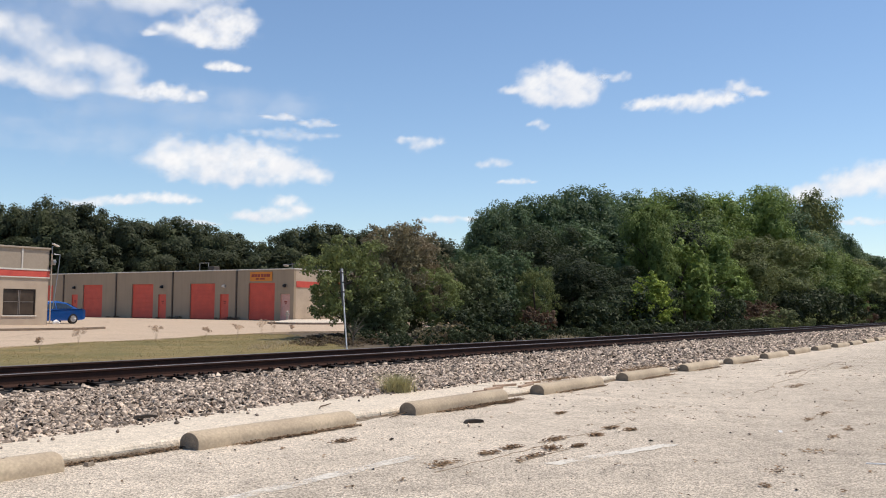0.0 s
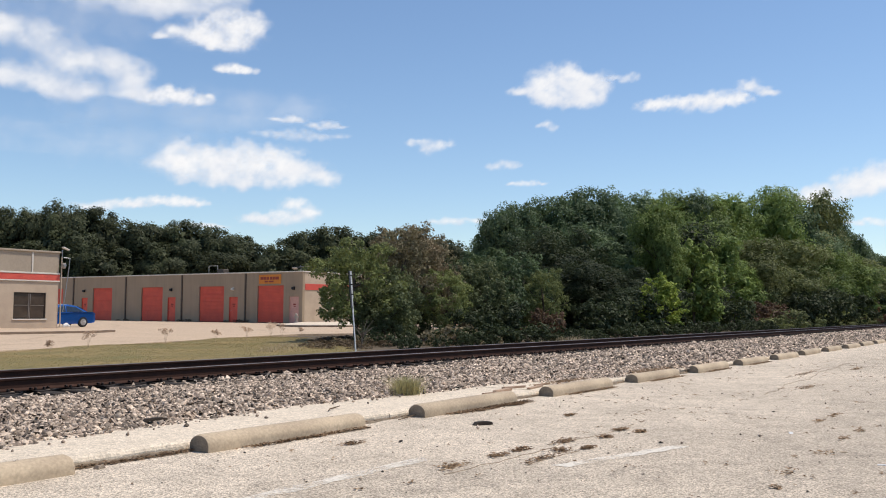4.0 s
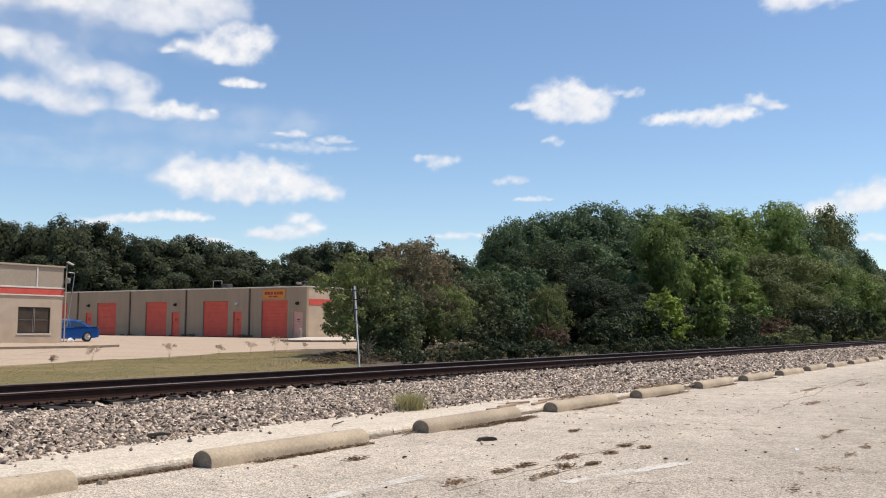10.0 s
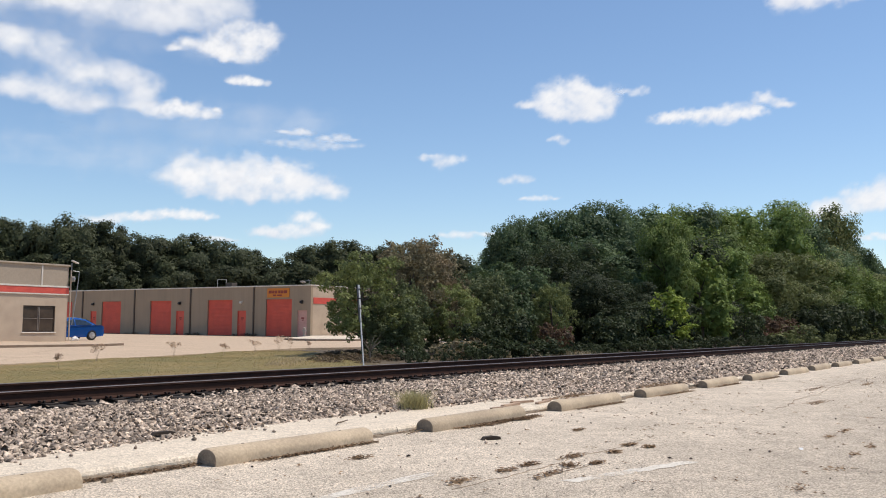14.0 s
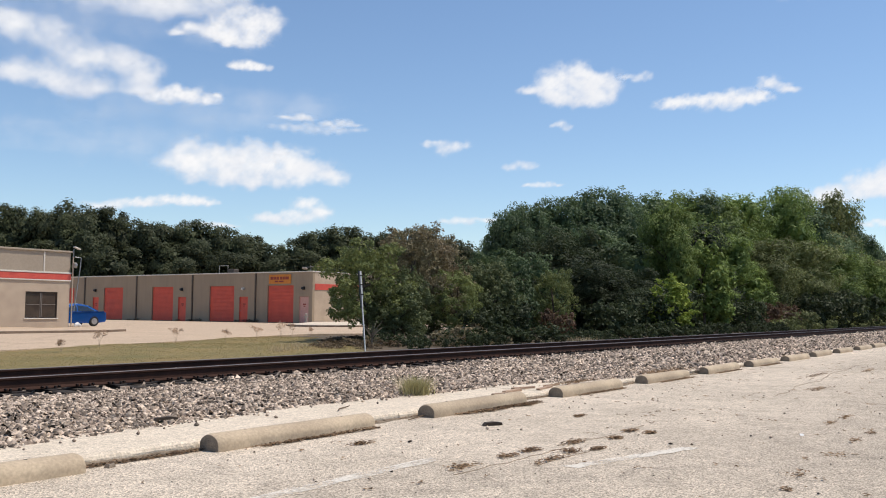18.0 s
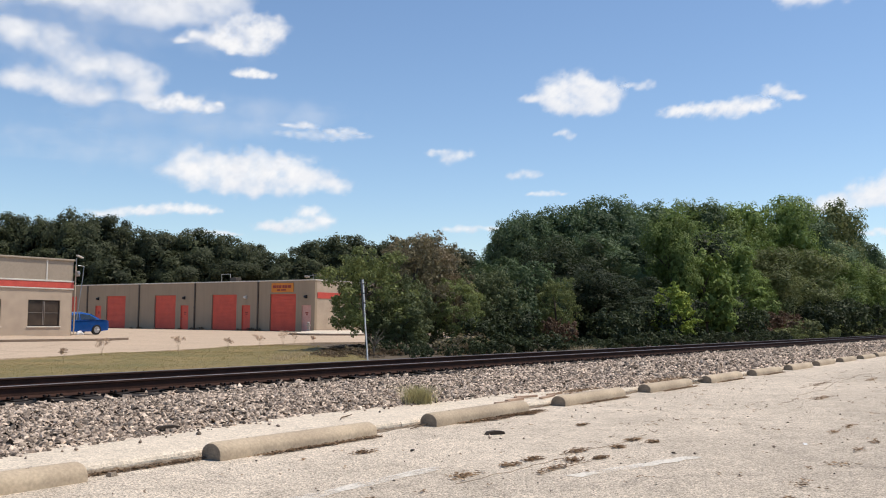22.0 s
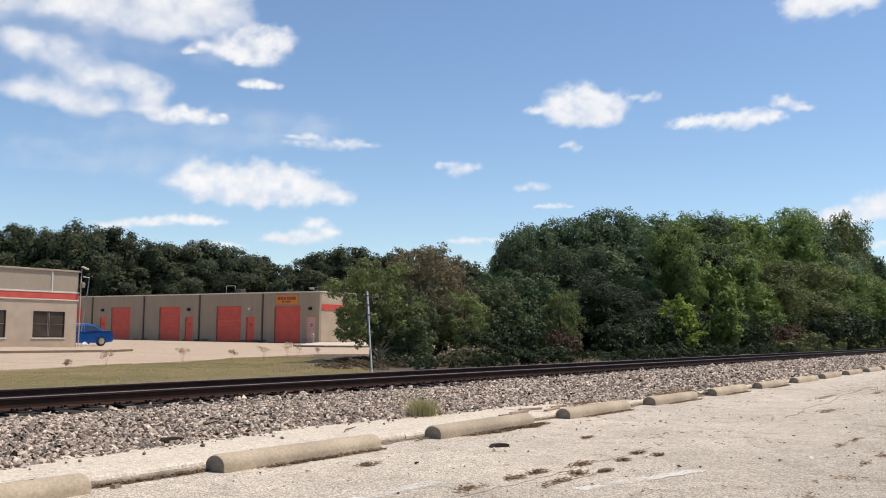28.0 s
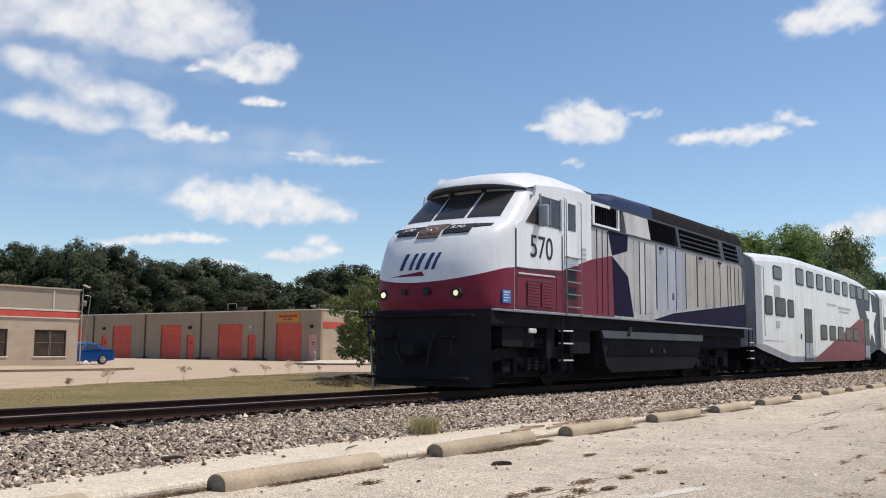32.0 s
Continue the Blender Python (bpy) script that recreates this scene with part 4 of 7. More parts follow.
MIDG = leaf_mat("small_tree_leaf", (0.138, 0.162, 0.074), (0.100, 0.122, 0.058))
# leaf colour darkened to carry the shade low in the wood
SHADY = leaf_mat("shaded_undergrowth_leaf", (0.054, 0.070, 0.030), (0.041, 0.054, 0.025))
DUSKY = leaf_mat("dusty_leaf", (0.215, 0.237, 0.090), (0.158, 0.179, 0.073))
BRUSH = leaf_mat("dead_brush_leaf", (0.16, 0.115, 0.07), (0.11, 0.082, 0.05))
RED = leaf_mat("withered_leaf", (0.15, 0.085, 0.055), (0.11, 0.08, 0.05))


def leaf_cloud(name, rng, lobes, n, size, material, inner=0.12, fine=False, clump=0.34, rough=0.4, per=46):
    """Leaves in clumps over the outer skin of a set of lobes (x, y, z, rx, rz), each leaf a bent blade."""
    lob = np.array(lobes, float)
    area = lob[:, 3] * lob[:, 4]
    want = max(12, n // per)
    which = rng.choice(len(lob), want * 3, p=area / area.sum())
    d = rng.normal(0, 1, (len(which), 3))
    d[:, 2] += 0.2
    d /= np.linalg.norm(d, axis=1)[:, None]
    rad = np.stack([lob[:, 3], lob[:, 3], lob[:, 4]], 1)
    cen = lob[which, :3] + d * rad[which] * rng.uniform(0.72, 1.14, len(which))[:, None]
    deep = np.full(len(which), 9.0)
    for k in range(len(lob)):
        q = np.linalg.norm((cen - lob[k, :3]) / rad[k], axis=1)
        deep = np.where(which == k, deep, np.minimum(deep, q))
    keep = np.argsort(deep < 0.8, kind="stable")[:want]
    cen, d, which = cen[keep], d[keep], which[keep]
    cr = clump * (0.35 * lob[:, 3].mean() + 0.65 * lob[which, 3]) * rng.uniform(0.4, 1.3, want)
    w = rng.choice(want, n, p=cr ** 2 / (cr ** 2).sum())
    e = rng.normal(0, 1, (n, 3)) + d[w] * 0.6 + np.array([0, 0, 0.5])
    e /= np.linalg.norm(e, axis=1)[:, None]
    reach = 0.25 + 0.8 * np.sqrt(rng.random(n))
    reach = np.where(rng.random(n) < 0.04, rng.uniform(1.0, 1.25, n), reach)
    c = cen[w] + e * (cr[w] * reach)[:, None] * np.array([1, 1, 0.8]) + rng.normal(0, size * 0.35, (n, 3))
    plug = rng.random(n) < inner
    L = rng.choice(len(lob), n, p=area / area.sum())
    c = np.where(plug[:, None], lob[L, :3] + e * rad[L] * rng.uniform(0.3, 0.8, n)[:, None], c)
    up = e * 0.55 + d[w] * 0.3 + rng.normal(0, rough, (n, 3)) + np.array([0, 0, 0.3])
    up /= np.linalg.norm(up, axis=1)[:, None]
    s = np.cross(up, rng.normal(0, 1, (n, 3)))
    s /= np.linalg.norm(s, axis=1)[:, None]
    out = np.cross(s, up)
    sz = (size * rng.uniform(0.6, 1.35, n) * np.where(plug, 2.6 if fine else 1.6, 1.0))[:, None]
    if fine:
        v = np.stack([c - out * sz * 0.5 + s * sz * 0.42, c - out * sz * 0.4 - s * sz * 0.42, c + out * sz * 0.6], 1)
        return raw_mesh(name, v.reshape(-1, 3), np.arange(n * 3).reshape(-1, 3), material)
    v = np.stack([c - out * sz * 0.5, c + s * sz * 0.36 + up * sz * 0.12, c + out * sz * 0.6, c - s * sz * 0.36 + up * sz * 0.12], 1)
    return raw_mesh(name, v.reshape(-1, 3), np.arange(n * 4).reshape(-1, 4), material)


def make_lobes(rng, w, h, base, count, shape=1.0, fat=1.0):
    """Lobes that fill a crown of half-width w from base to h."""
    out = []
    for i in range(count):
        t = (i + 0.5) / count
        z = base + (h - base) * (0.08 + 0.84 * t)
        ring = w * math.sqrt(max(0.34, 1 - abs(2 * t - 0.75) ** 2.2 * 0.75)) * shape
        a = i * 2.4 + rng.uniform(-0.5, 0.5)
        rr = ring * rng.uniform(0.45, 0.85)
        s = w * rng.uniform(0.20, 0.50) * fat
        z = min(z, h - s * 0.75)
        out.append((rr * math.cos(a), rr * math.sin(a), z, s, s * rng.uniform(0.65, 0.85)))
    return out


def trunk_geo(rng, h, w, base, r, limbs=7):
    g = Geo()
    top = h * 0.72
    path = [(0, 0, -0.25)] + [(rng.uniform(-0.06, 0.06) * h * k * 0.2, rng.uniform(-0.06, 0.06) * h * k * 0.2, top * k / 4) for k in range(1, 5)]
    g.tube(path, [r * 1.35, r, r * 0.8, r * 0.55, r * 0.2], 9)
    for i in range(limbs):
        a = i * 2.4 + rng.uniform(-0.3, 0.3)
        k = 1 + i % 3
        p = path[k]
        e = w * rng.uniform(0.55, 0.9)
        g.tube([p, (p[0] + e * 0.5 * math.cos(a), p[1] + e * 0.5 * math.sin(a), p[2] + h * 0.08), (p[0] + e * math.cos(a), p[1] + e * math.sin(a), p[2] + h * rng.uniform(0.14, 0.26))], [r * 0.5, r * 0.32, r * 0.08], 6)
    return g


def tree_kind(seed, h, w, base, n, size, material, count=16, r=0.16, shape=1.0, fat=1.0, fine=False, inner=0.12, clump=0.34, rough=0.4, per=46):
    rng = np.random.default_rng(seed)
    return trunk_geo(rng, h, w, base, r).mesh("trunk", BARK), leaf_cloud("crown", rng, make_lobes(rng, w, h, base, count, shape, fat), n, size, material, inner, fine, clump, rough, per)


def plant(kind, x, y, z, s, sz, rz, name, label, category="tree", group=""):
    m = Matrix.Translation((x, y, z)) @ Matrix.Rotation(rz, 4, "Z")
    t = thing(name, m, label, category, group)
    t.scale = (s, s, sz)
    piece("trunk", kind[0], t)
    piece("crown", kind[1], t)
    return t


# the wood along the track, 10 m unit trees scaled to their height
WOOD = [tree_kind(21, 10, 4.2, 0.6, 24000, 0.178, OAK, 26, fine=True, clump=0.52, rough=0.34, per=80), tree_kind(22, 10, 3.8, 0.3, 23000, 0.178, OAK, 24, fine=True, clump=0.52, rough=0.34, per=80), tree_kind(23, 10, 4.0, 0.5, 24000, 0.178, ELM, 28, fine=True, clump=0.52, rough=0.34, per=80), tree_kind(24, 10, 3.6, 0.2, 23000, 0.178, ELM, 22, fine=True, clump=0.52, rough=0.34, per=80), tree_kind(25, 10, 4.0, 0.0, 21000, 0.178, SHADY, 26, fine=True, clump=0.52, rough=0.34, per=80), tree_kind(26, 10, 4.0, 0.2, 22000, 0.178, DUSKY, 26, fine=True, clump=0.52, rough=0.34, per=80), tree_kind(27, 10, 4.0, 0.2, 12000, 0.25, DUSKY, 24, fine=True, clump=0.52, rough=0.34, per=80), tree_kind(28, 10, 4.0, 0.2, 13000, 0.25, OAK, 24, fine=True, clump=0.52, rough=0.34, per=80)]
rng = random.Random(7)
# x, y, height, kind, width
wood_edge = [
    (51.1, 30.5, 7.7, 0, 0.36), (50.4, 29.3, 7.5, 1, 0.5), (52.6, 29.6, 8.2, 0, 0.5), (54.2, 30.4, 8.5, 1, 0.62), (57.6, 30.4, 9.4, 0, 0.75), (61.5, 29.9, 10.3, 1, 0.9), (65.6, 29, 10.6, 0, 0.9),
    (69.2, 28, 10.9, 1, 0.9), (73.3, 26.6, 11.2, 2, 0.9), (75.4, 26, 11.2, 0, 0.8), (77.4, 25.3, 11.7, 2, 0.95), (81.8, 24.2, 12.3, 3, 1), (87, 22.8, 12.9, 2, 1.05), (93, 21.6, 13.1, 1, 1.1),
    (99, 20.7, 13.9, 5, 1)]
wood_far_end = [
    (103.4, 20.2, 12.6, 0, 0.72), (109.5, 19.7, 10.7, 7, 0.75), (116, 19.4, 9.5, 7, 0.75), (125, 19, 8.8, 7, 0.9), (136, 18.9, 9.4, 7, 1.1), (147, 18.5, 9.8, 7, 1.1), (160, 18, 10, 7, 1.2),
    (176, 18, 10.4, 7, 1.2), (195, 18.5, 11, 7, 1.3)]
wood_front = [
    (42.6, 23, 4, 4, 0.45), (47.4, 24.6, 5.4, 4, 0.55), (51.5, 25.4, 6.4, 4, 0.65), (56, 25.4, 7, 1, 0.75), (61, 24.6, 7.4, 0, 0.8), (66, 23.2, 7.6, 4, 0.75), (63.5, 21.2, 5.6, 3, 0.6),
    (70, 21.8, 7.6, 3, 0.8), (76, 20.6, 7.4, 5, 0.8), (83, 19.2, 7.6, 5, 0.85), (90, 18.2, 7.6, 3, 0.9), (98, 17.6, 7.6, 2, 0.9), (108, 17.2, 7, 6, 0.9), (119, 17, 6.8, 6, 0.9),
    (132, 17, 6.8, 6, 0.9), (56.2, 21, 8.5, 3, 0.55), (45.6, 21.4, 3.9, 4, 0.5), (50, 20.8, 3.8, 4, 0.55), (46, 18.9, 2.6, 4, 0.42)]
for x, y, h, k, w in wood_edge + wood_far_end + wood_front:
    plant(WOOD[k], x, y, -0.1, w, h / 10 * 0.965, rng.uniform(0, 6.28), "tree", "dense dark green broadleaf tree beside the track" if k in (0, 1, 4) else "dusty olive-green tree beside the track" if k in (5, 7) else "leafy mid-green tree beside the track", "tree", "wood along the track")

# the mixed tree near the signpost, finer leaves
NEAR_A = tree_kind(31, 4.4, 2.3, 0.9, 13000, 0.08, SERE, 44, 0.11, fat=0.5, clump=0.42, rough=0.45)
NEAR_B = tree_kind(32, 4.0, 2.1, 0.6, 13000, 0.08, OLIVE, 40, 0.10, fat=0.52, clump=0.42, rough=0.45)
NEAR_C = tree_kind(33, 3.8, 2.0, 0.25, 14000, 0.095, MIDG, 36, 0.09, fat=0.68)
NEAR_D = tree_kind(34, 3.8, 2.0, 0.15, 14000, 0.10, OAK, 34, 0.09, fat=0.7)
NEAR = "small trees by the yard"
plant(NEAR_C, 25.2, 19.2, -0.05, 0.62, 0.55, 2.6, "shrub", "dark bush under the light-green tree", "shrub")
plant(NEAR_C, 28.3, 20.2, -0.05, 0.6, 0.4, 5.1, "shrub", "dark bush under the browning tree", "shrub")
plant(NEAR_B, 24.67, 20.05, -0.05, 0.9, 0.88, 0.6, "tree", "small light-green tree near the signpost", "tree", NEAR)
plant(NEAR_B, 26.0, 21.1, -0.05, 0.72, 0.8, 4.2, "tree", "small light-green tree near the signpost", "tree", NEAR)
plant(NEAR_A, 27.9, 20.5, -0.05, 0.95, 1.0, 2.1, "tree", "small tree with browning leaves and several stems", "tree", NEAR)
plant(NEAR_A, 29.9, 20.9, -0.05, 0.8, 0.98, 4.4, "tree", "small tree with browning leaves and several stems", "tree", NEAR)
plant(NEAR_C, 26.2, 19.6, -0.05, 0.6, 0.72, 1.2, "tree", "low dark green tree near the signpost", "tree", NEAR)
plant(NEAR_B, 28.4, 18.8, -0.05, 0.6, 0.66, 3.9, "tree", "small light-green tree under a browning one", "tree", NEAR)
plant(NEAR_C, 31.6, 19.7, -0.05, 0.85, 0.86, 3.0, "tree", "low dark green tree near the signpost", "tree", NEAR)
plant(NEAR_D, 34.4, 20.6, -0.05, 1.0, 0.98, 5.0, "tree", "low dark green tree beside the wood", "tree", NEAR)
plant(NEAR_D, 38.0, 21.2, -0.05, 1.1, 1.02, 0.4, "tree", "low dark green tree beside the wood", "tree", NEAR)
plant(NEAR_B, 36.4, 18.9, -0.05, 0.6, 0.75, 2.0, "tree", "small light-green tree with some reddish leaves", "tree", NEAR)
# bright sapling and withered shrubs at the wood's foot
SAP = tree_kind(41, 4.2, 1.9, 0.25, 7500, 0.13, LIME, 34, 0.07, fat=0.5)
plant(SAP, 44.4, 16.6, -0.1, 0.8, 0.74, 0.3, "sapling", "bright yellow-green sapling before the dark wood", "sapling")
plant(tree_kind(47, 4.2, 1.6, 0.25, 6800, 0.15, ELM, 30, 0.07, fat=0.6), 58.9, 19.6, -0.1, 1.25, 1.45, 2.3, "sapling", "bright green young tree before the dark wood", "sapling")
BUSH = tree_kind(42, 1.6, 1.3, 0.05, 2600, 0.12, RED, 12, 0.05)
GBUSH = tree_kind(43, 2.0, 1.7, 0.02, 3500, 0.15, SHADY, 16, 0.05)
for x, y, s, k in ((33.8, 17.4, 0.75, 0), (38.5, 17.2, 0.8, 1), (44.0, 17.6, 1.0, 1), (49.0, 18.0, 1.1, 1), (66.0, 17.4, 1.1, 0), (70.5, 17.2, 1.2, 0), (62.5, 18.0, 1.0, 1), (76.0, 16.6, 1.3, 1), (82.0, 16.4, 1.6, 1), (90.0, 16.2, 1.5, 1), (99.0, 16.0, 1.5, 0), (108.0, 16.0, 1.6, 1), (120.0, 16.0, 1.7, 1), (30.6, 17.8, 0.7, 1), (27.6, 17.2, 0.55, 1)):
    plant(BUSH if k == 0 else GBUSH, x, y, -0.1, s, s, x, "shrub", "withered reddish-brown shrub at the wood's foot" if k == 0 else "dark green shrub at the wood's foot", "shrub", "shrubs at the wood's foot")

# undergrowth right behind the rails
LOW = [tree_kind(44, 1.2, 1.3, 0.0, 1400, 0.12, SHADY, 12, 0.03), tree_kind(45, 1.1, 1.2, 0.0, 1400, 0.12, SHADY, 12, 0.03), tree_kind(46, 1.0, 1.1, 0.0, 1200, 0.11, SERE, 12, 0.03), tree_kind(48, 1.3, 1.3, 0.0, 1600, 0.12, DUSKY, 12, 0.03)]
rng = random.Random(17)
for x, y, k, s in ((22.4, 18.9, 2, 0.34), (22.9, 18.4, 2, 0.4), (23.4, 18.6, 0, 0.42), (21.9, 15.9, 0, 0.34), (22.6, 16.3, 0, 0.4), (23.4, 15.8, 0, 0.36), (24.1, 16.2, 2, 0.4), (24.9, 15.8, 0, 0.4), (25.6, 16.3, 0, 0.42), (26.4, 15.8, 0, 0.4), (27.3, 16.0, 2, 0.4), (28.2, 15.9, 0, 0.42), (29.2, 15.9, 0, 0.42)):
    plant(LOW[k], x, y, -0.12, s * 0.8, s * 0.9, x, "shrub", "dark low shrub behind the rails" if k == 0 else "brownish low shrub behind the rails", "shrub", "undergrowth behind the rails")
LOWBRUSH = tree_kind(49, 1.0, 1.2, 0.0, 1500, 0.09, BRUSH, 12, 0.03)
for x, y, s in ((19.6, 17.2, 0.36), (20.3, 17.9, 0.42), (21.0, 18.6, 0.36), (21.7, 18.0, 0.42), (21.1, 17.1, 0.34), (22.3, 18.4, 0.42), (22.6, 17.4, 0.4)):
    plant(LOWBRUSH, x, y, -0.08, s * 1.1, s * 0.6, x, "shrub", "low dead brown brush beside the signpost", "shrub", "dead brush by the signpost")
rb = random.Random(23)
for k in range(9):
    t = k / 8
    x, y, s = 23.1 + 3.2 * t + rb.uniform(-0.3, 0.3), 19.8 + 2.6 * t + rb.uniform(-0.4, 0.4), rb.uniform(0.34, 0.5)
    plant(LOWBRUSH, x, y, -0.06, s * 1.2, s * 0.4, x, "shrub", "low dead brown brush beside the drive", "shrub", "dead brush by the signpost")
x = 23.5
while x < 130:
    s = 0.62 + 0.002 * x + rng.uniform(-0.35, 0.15)
    k = rng.choice((0, 0, 0, 0, 1, 2)) if x < 62 else rng.choice((0, 1, 2, 3, 3, 3))
    s *= 1.0 if k < 3 else 1.5
    plant(LOW[k], x, 15.5 + rng.uniform(-0.2, 1.2) + (1.0 if x < 28 else 0), -0.15, s, s * rng.uniform(0.6, 1.0), x, "shrub", ("dark low shrub behind the rails", "green low shrub behind the rails", "brownish low shrub behind the rails", "dusty olive shrub behind the rails")[k], "shrub", "undergrowth behind the rails")
    x += 1.3 * s + rng.uniform(0.0, 0.5 if x < 42 else 1.4)

# the far line of oaks behind the buildings
FARS = [tree_kind(51, 10, 5.4, 0.8, 27000, 0.25, FAR, 30, fat=1.25, fine=True, inner=0.22, clump=0.37, rough=0.22, per=120), tree_kind(52, 10, 5.0, 0.6, 27000, 0.25, FAR, 28, fat=1.25, fine=True, inner=0.22, clump=0.37, rough=0.22, per=120), tree_kind(53, 10, 5.6, 1.0, 27000, 0.25, FAR, 32, fat=1.25, fine=True, inner=0.22, clump=0.37, rough=0.22, per=120)]
far_back = [(50, 135, 12.4), (57, 127, 12.7), (61.5, 121, 12.8), (65.1, 116.1, 13.8), (68.4, 112, 13.8), (71.7, 107.8, 14.7), (74.4, 104.4, 13.5), (77.8, 100, 12.3), (80.2, 97, 12.2), (82.6, 94.1, 12.1), (85.2, 90.8, 10.9), (88.2, 87, 9.8), (91, 83.4, 10.3), (93.2, 80.8, 12.1), (96.3, 76.8, 11.7), (99.5, 72.8, 11.6), (102.8, 68.6, 10.5), (107, 62, 10.5), (111, 57, 10), (115, 52, 10), (120, 47, 10)]
far_front = [(66, 107, 9), (70, 104, 11), (73, 99, 9), (78, 94, 9), (83, 88, 8.6), (88, 82, 8.5), (93, 75, 8), (98, 68, 8), (103, 60, 7.4), (62, 113, 10), (58, 118, 10), (69, 118, 11), (76.5, 108, 11), (84, 99, 10)]
for i, (x, y, h) in enumerate(far_back + far_front):
    plant(FARS[i % 3], x, y, -0.1, 0.9 + 0.1 * (i % 2), h / 10 * 0.98, i * 1.7, "oak_tree", "dark oak in the tree line behind the storage building", "tree", "far tree line")


# ---- weeds and litter ----
def tuft_spot(cx, cy, cz, r):
    return lambda rng, n: np.stack([cx + rng.normal(0, r, n), cy + rng.normal(0, r * 0.7, n), np.full(n, cz)], 1)


TUFT = leaf_mat("tuft_blade", (0.46, 0.42, 0.20), (0.58, 0.50, 0.29))
blades("grass_tuft", 1100, tuft_spot(8.72, 6.32, 0.05, 0.085), 0.21, TUFT, "tuft of dry grass growing from the ballast", 61, kind="", lean=1.5, width=0.0022)
for i, (x, y, h, n) in enumerate(((18.4, 17.6, 0.1, 160), (19.3, 18.2, 0.11, 200), (20.2, 18.9, 0.11, 200), (20.9, 19.8, 0.1, 160), (19.6, 17.2, 0.1, 160), (17.4, 17.0, 0.16, 120), (28.2, 14.8, 0.16, 40), (29.0, 14.9, 0.2, 50), (29.8, 14.8, 0.22, 60), (30.6, 14.9, 0.22, 60), (31.4, 14.9, 0.18, 50), (32.3, 15.0, 0.16, 40))):
    blades("dry_grass_clump", n, tuft_spot(x, y, -0.06, 0.3), h * 1.1, DRY, "clump of pale dry grass behind the rails", 70 + i, kind="stuff", lean=1.4, width=0.005)

TWIG = mat("dead_twig", (0.13, 0.085, 0.05), (0.09, 0.06, 0.035), 0.95, scale=9, fine=60)
LITTER = leaf_mat("dead_leaf", (0.21, 0.135, 0.08), (0.36, 0.25, 0.155), 0.5)


HEADS = leaf_mat("seed_head", (0.55, 0.39, 0.28), (0.47, 0.34, 0.23))


def weed(x, y, h, seed):
    r = random.Random(seed)
    t = thing("weed", pose(x, y, lawn_z(x, y)), "thin dry branching weed on the verge", "weed", "weeds on the verge")
    g = Geo()
    for k in range(7):
        a, e = r.uniform(0, 6.28), r.uniform(0.15, 0.5) * h
        g.tube([(0, 0, 0), (e * 0.4 * math.cos(a), e * 0.4 * math.sin(a), h * 0.5), (e * math.cos(a), e * math.sin(a), h * r.uniform(0.7, 1.0))], [0.0016, 0.0012, 0.0008], 4)
    tagged(g.ob("stem", mat("dry_stem", (0.50, 0.37, 0.26), (0.42, 0.30, 0.21), 0.9), t), kind="stuff")
    lobes = [(r.uniform(-0.3, 0.3) * h, r.uniform(-0.3, 0.3) * h, h * r.uniform(0.6, 0.95), 0.19 * h, 0.14 * h) for _ in range(9)]
    tagged(piece("seed_head", leaf_cloud("seed_head", np.random.default_rng(seed), lobes, 800, 0.014, HEADS, inner=0.5), t), kind="stuff")


for i, (x, y, h) in enumerate(((15.1, 21.4, 0.75), (18.3, 22.2, 0.85), (21.0, 23.0, 0.7), (22.6, 23.2, 0.8), (25.0, 24.4, 0.95), (25.8, 24.6, 0.8), (13.2, 20.2, 0.5), (28.0, 25.6, 0.6), (23.8, 18.0, 0.5))):
    weed(x, y, h * 0.62, 100 + i)
for y, k in ((57.0, 0.3), (57.9, 0.36), (59.2, 0.26), (64.2, 0.34), (65.2, 0.28), (66.8, 0.22), (72.6, 0.26), (73.8, 0.2)):
    plant(LOWBRUSH, SX - 0.45, y, 0.0, k, k * 0.8, y, "weed", "dark dry weeds at the foot of the storage wall", "weed", "weeds at the wall's foot")
# bare twiggy shrub beside the post
t = thing("bare_shrub", pose(21.2, 17.0, -0.05), "small leafless grey shrub near the signpost", "shrub")
g = Geo()
r = random.Random(5)
g.tube([(0, 0, 0), (0.02, 0, 0.35)], [0.03, 0.022], 6)
for k in range(14):
    a, e, z = r.uniform(0, 6.28), r.uniform(0.2, 0.45), r.uniform(0.5, 0.85)
    g.tube([(0.02, 0, 0.3), (e * 0.5 * math.cos(a), e * 0.5 * math.sin(a), 0.3 + (z - 0.3) * 0.6), (e * math.cos(a), e * math.sin(a), z)], [0.016, 0.01, 0.004], 4)
g.ob("branches", mat("grey_twig", (0.16, 0.13, 0.10), (0.12, 0.10, 0.075), 0.9), t)


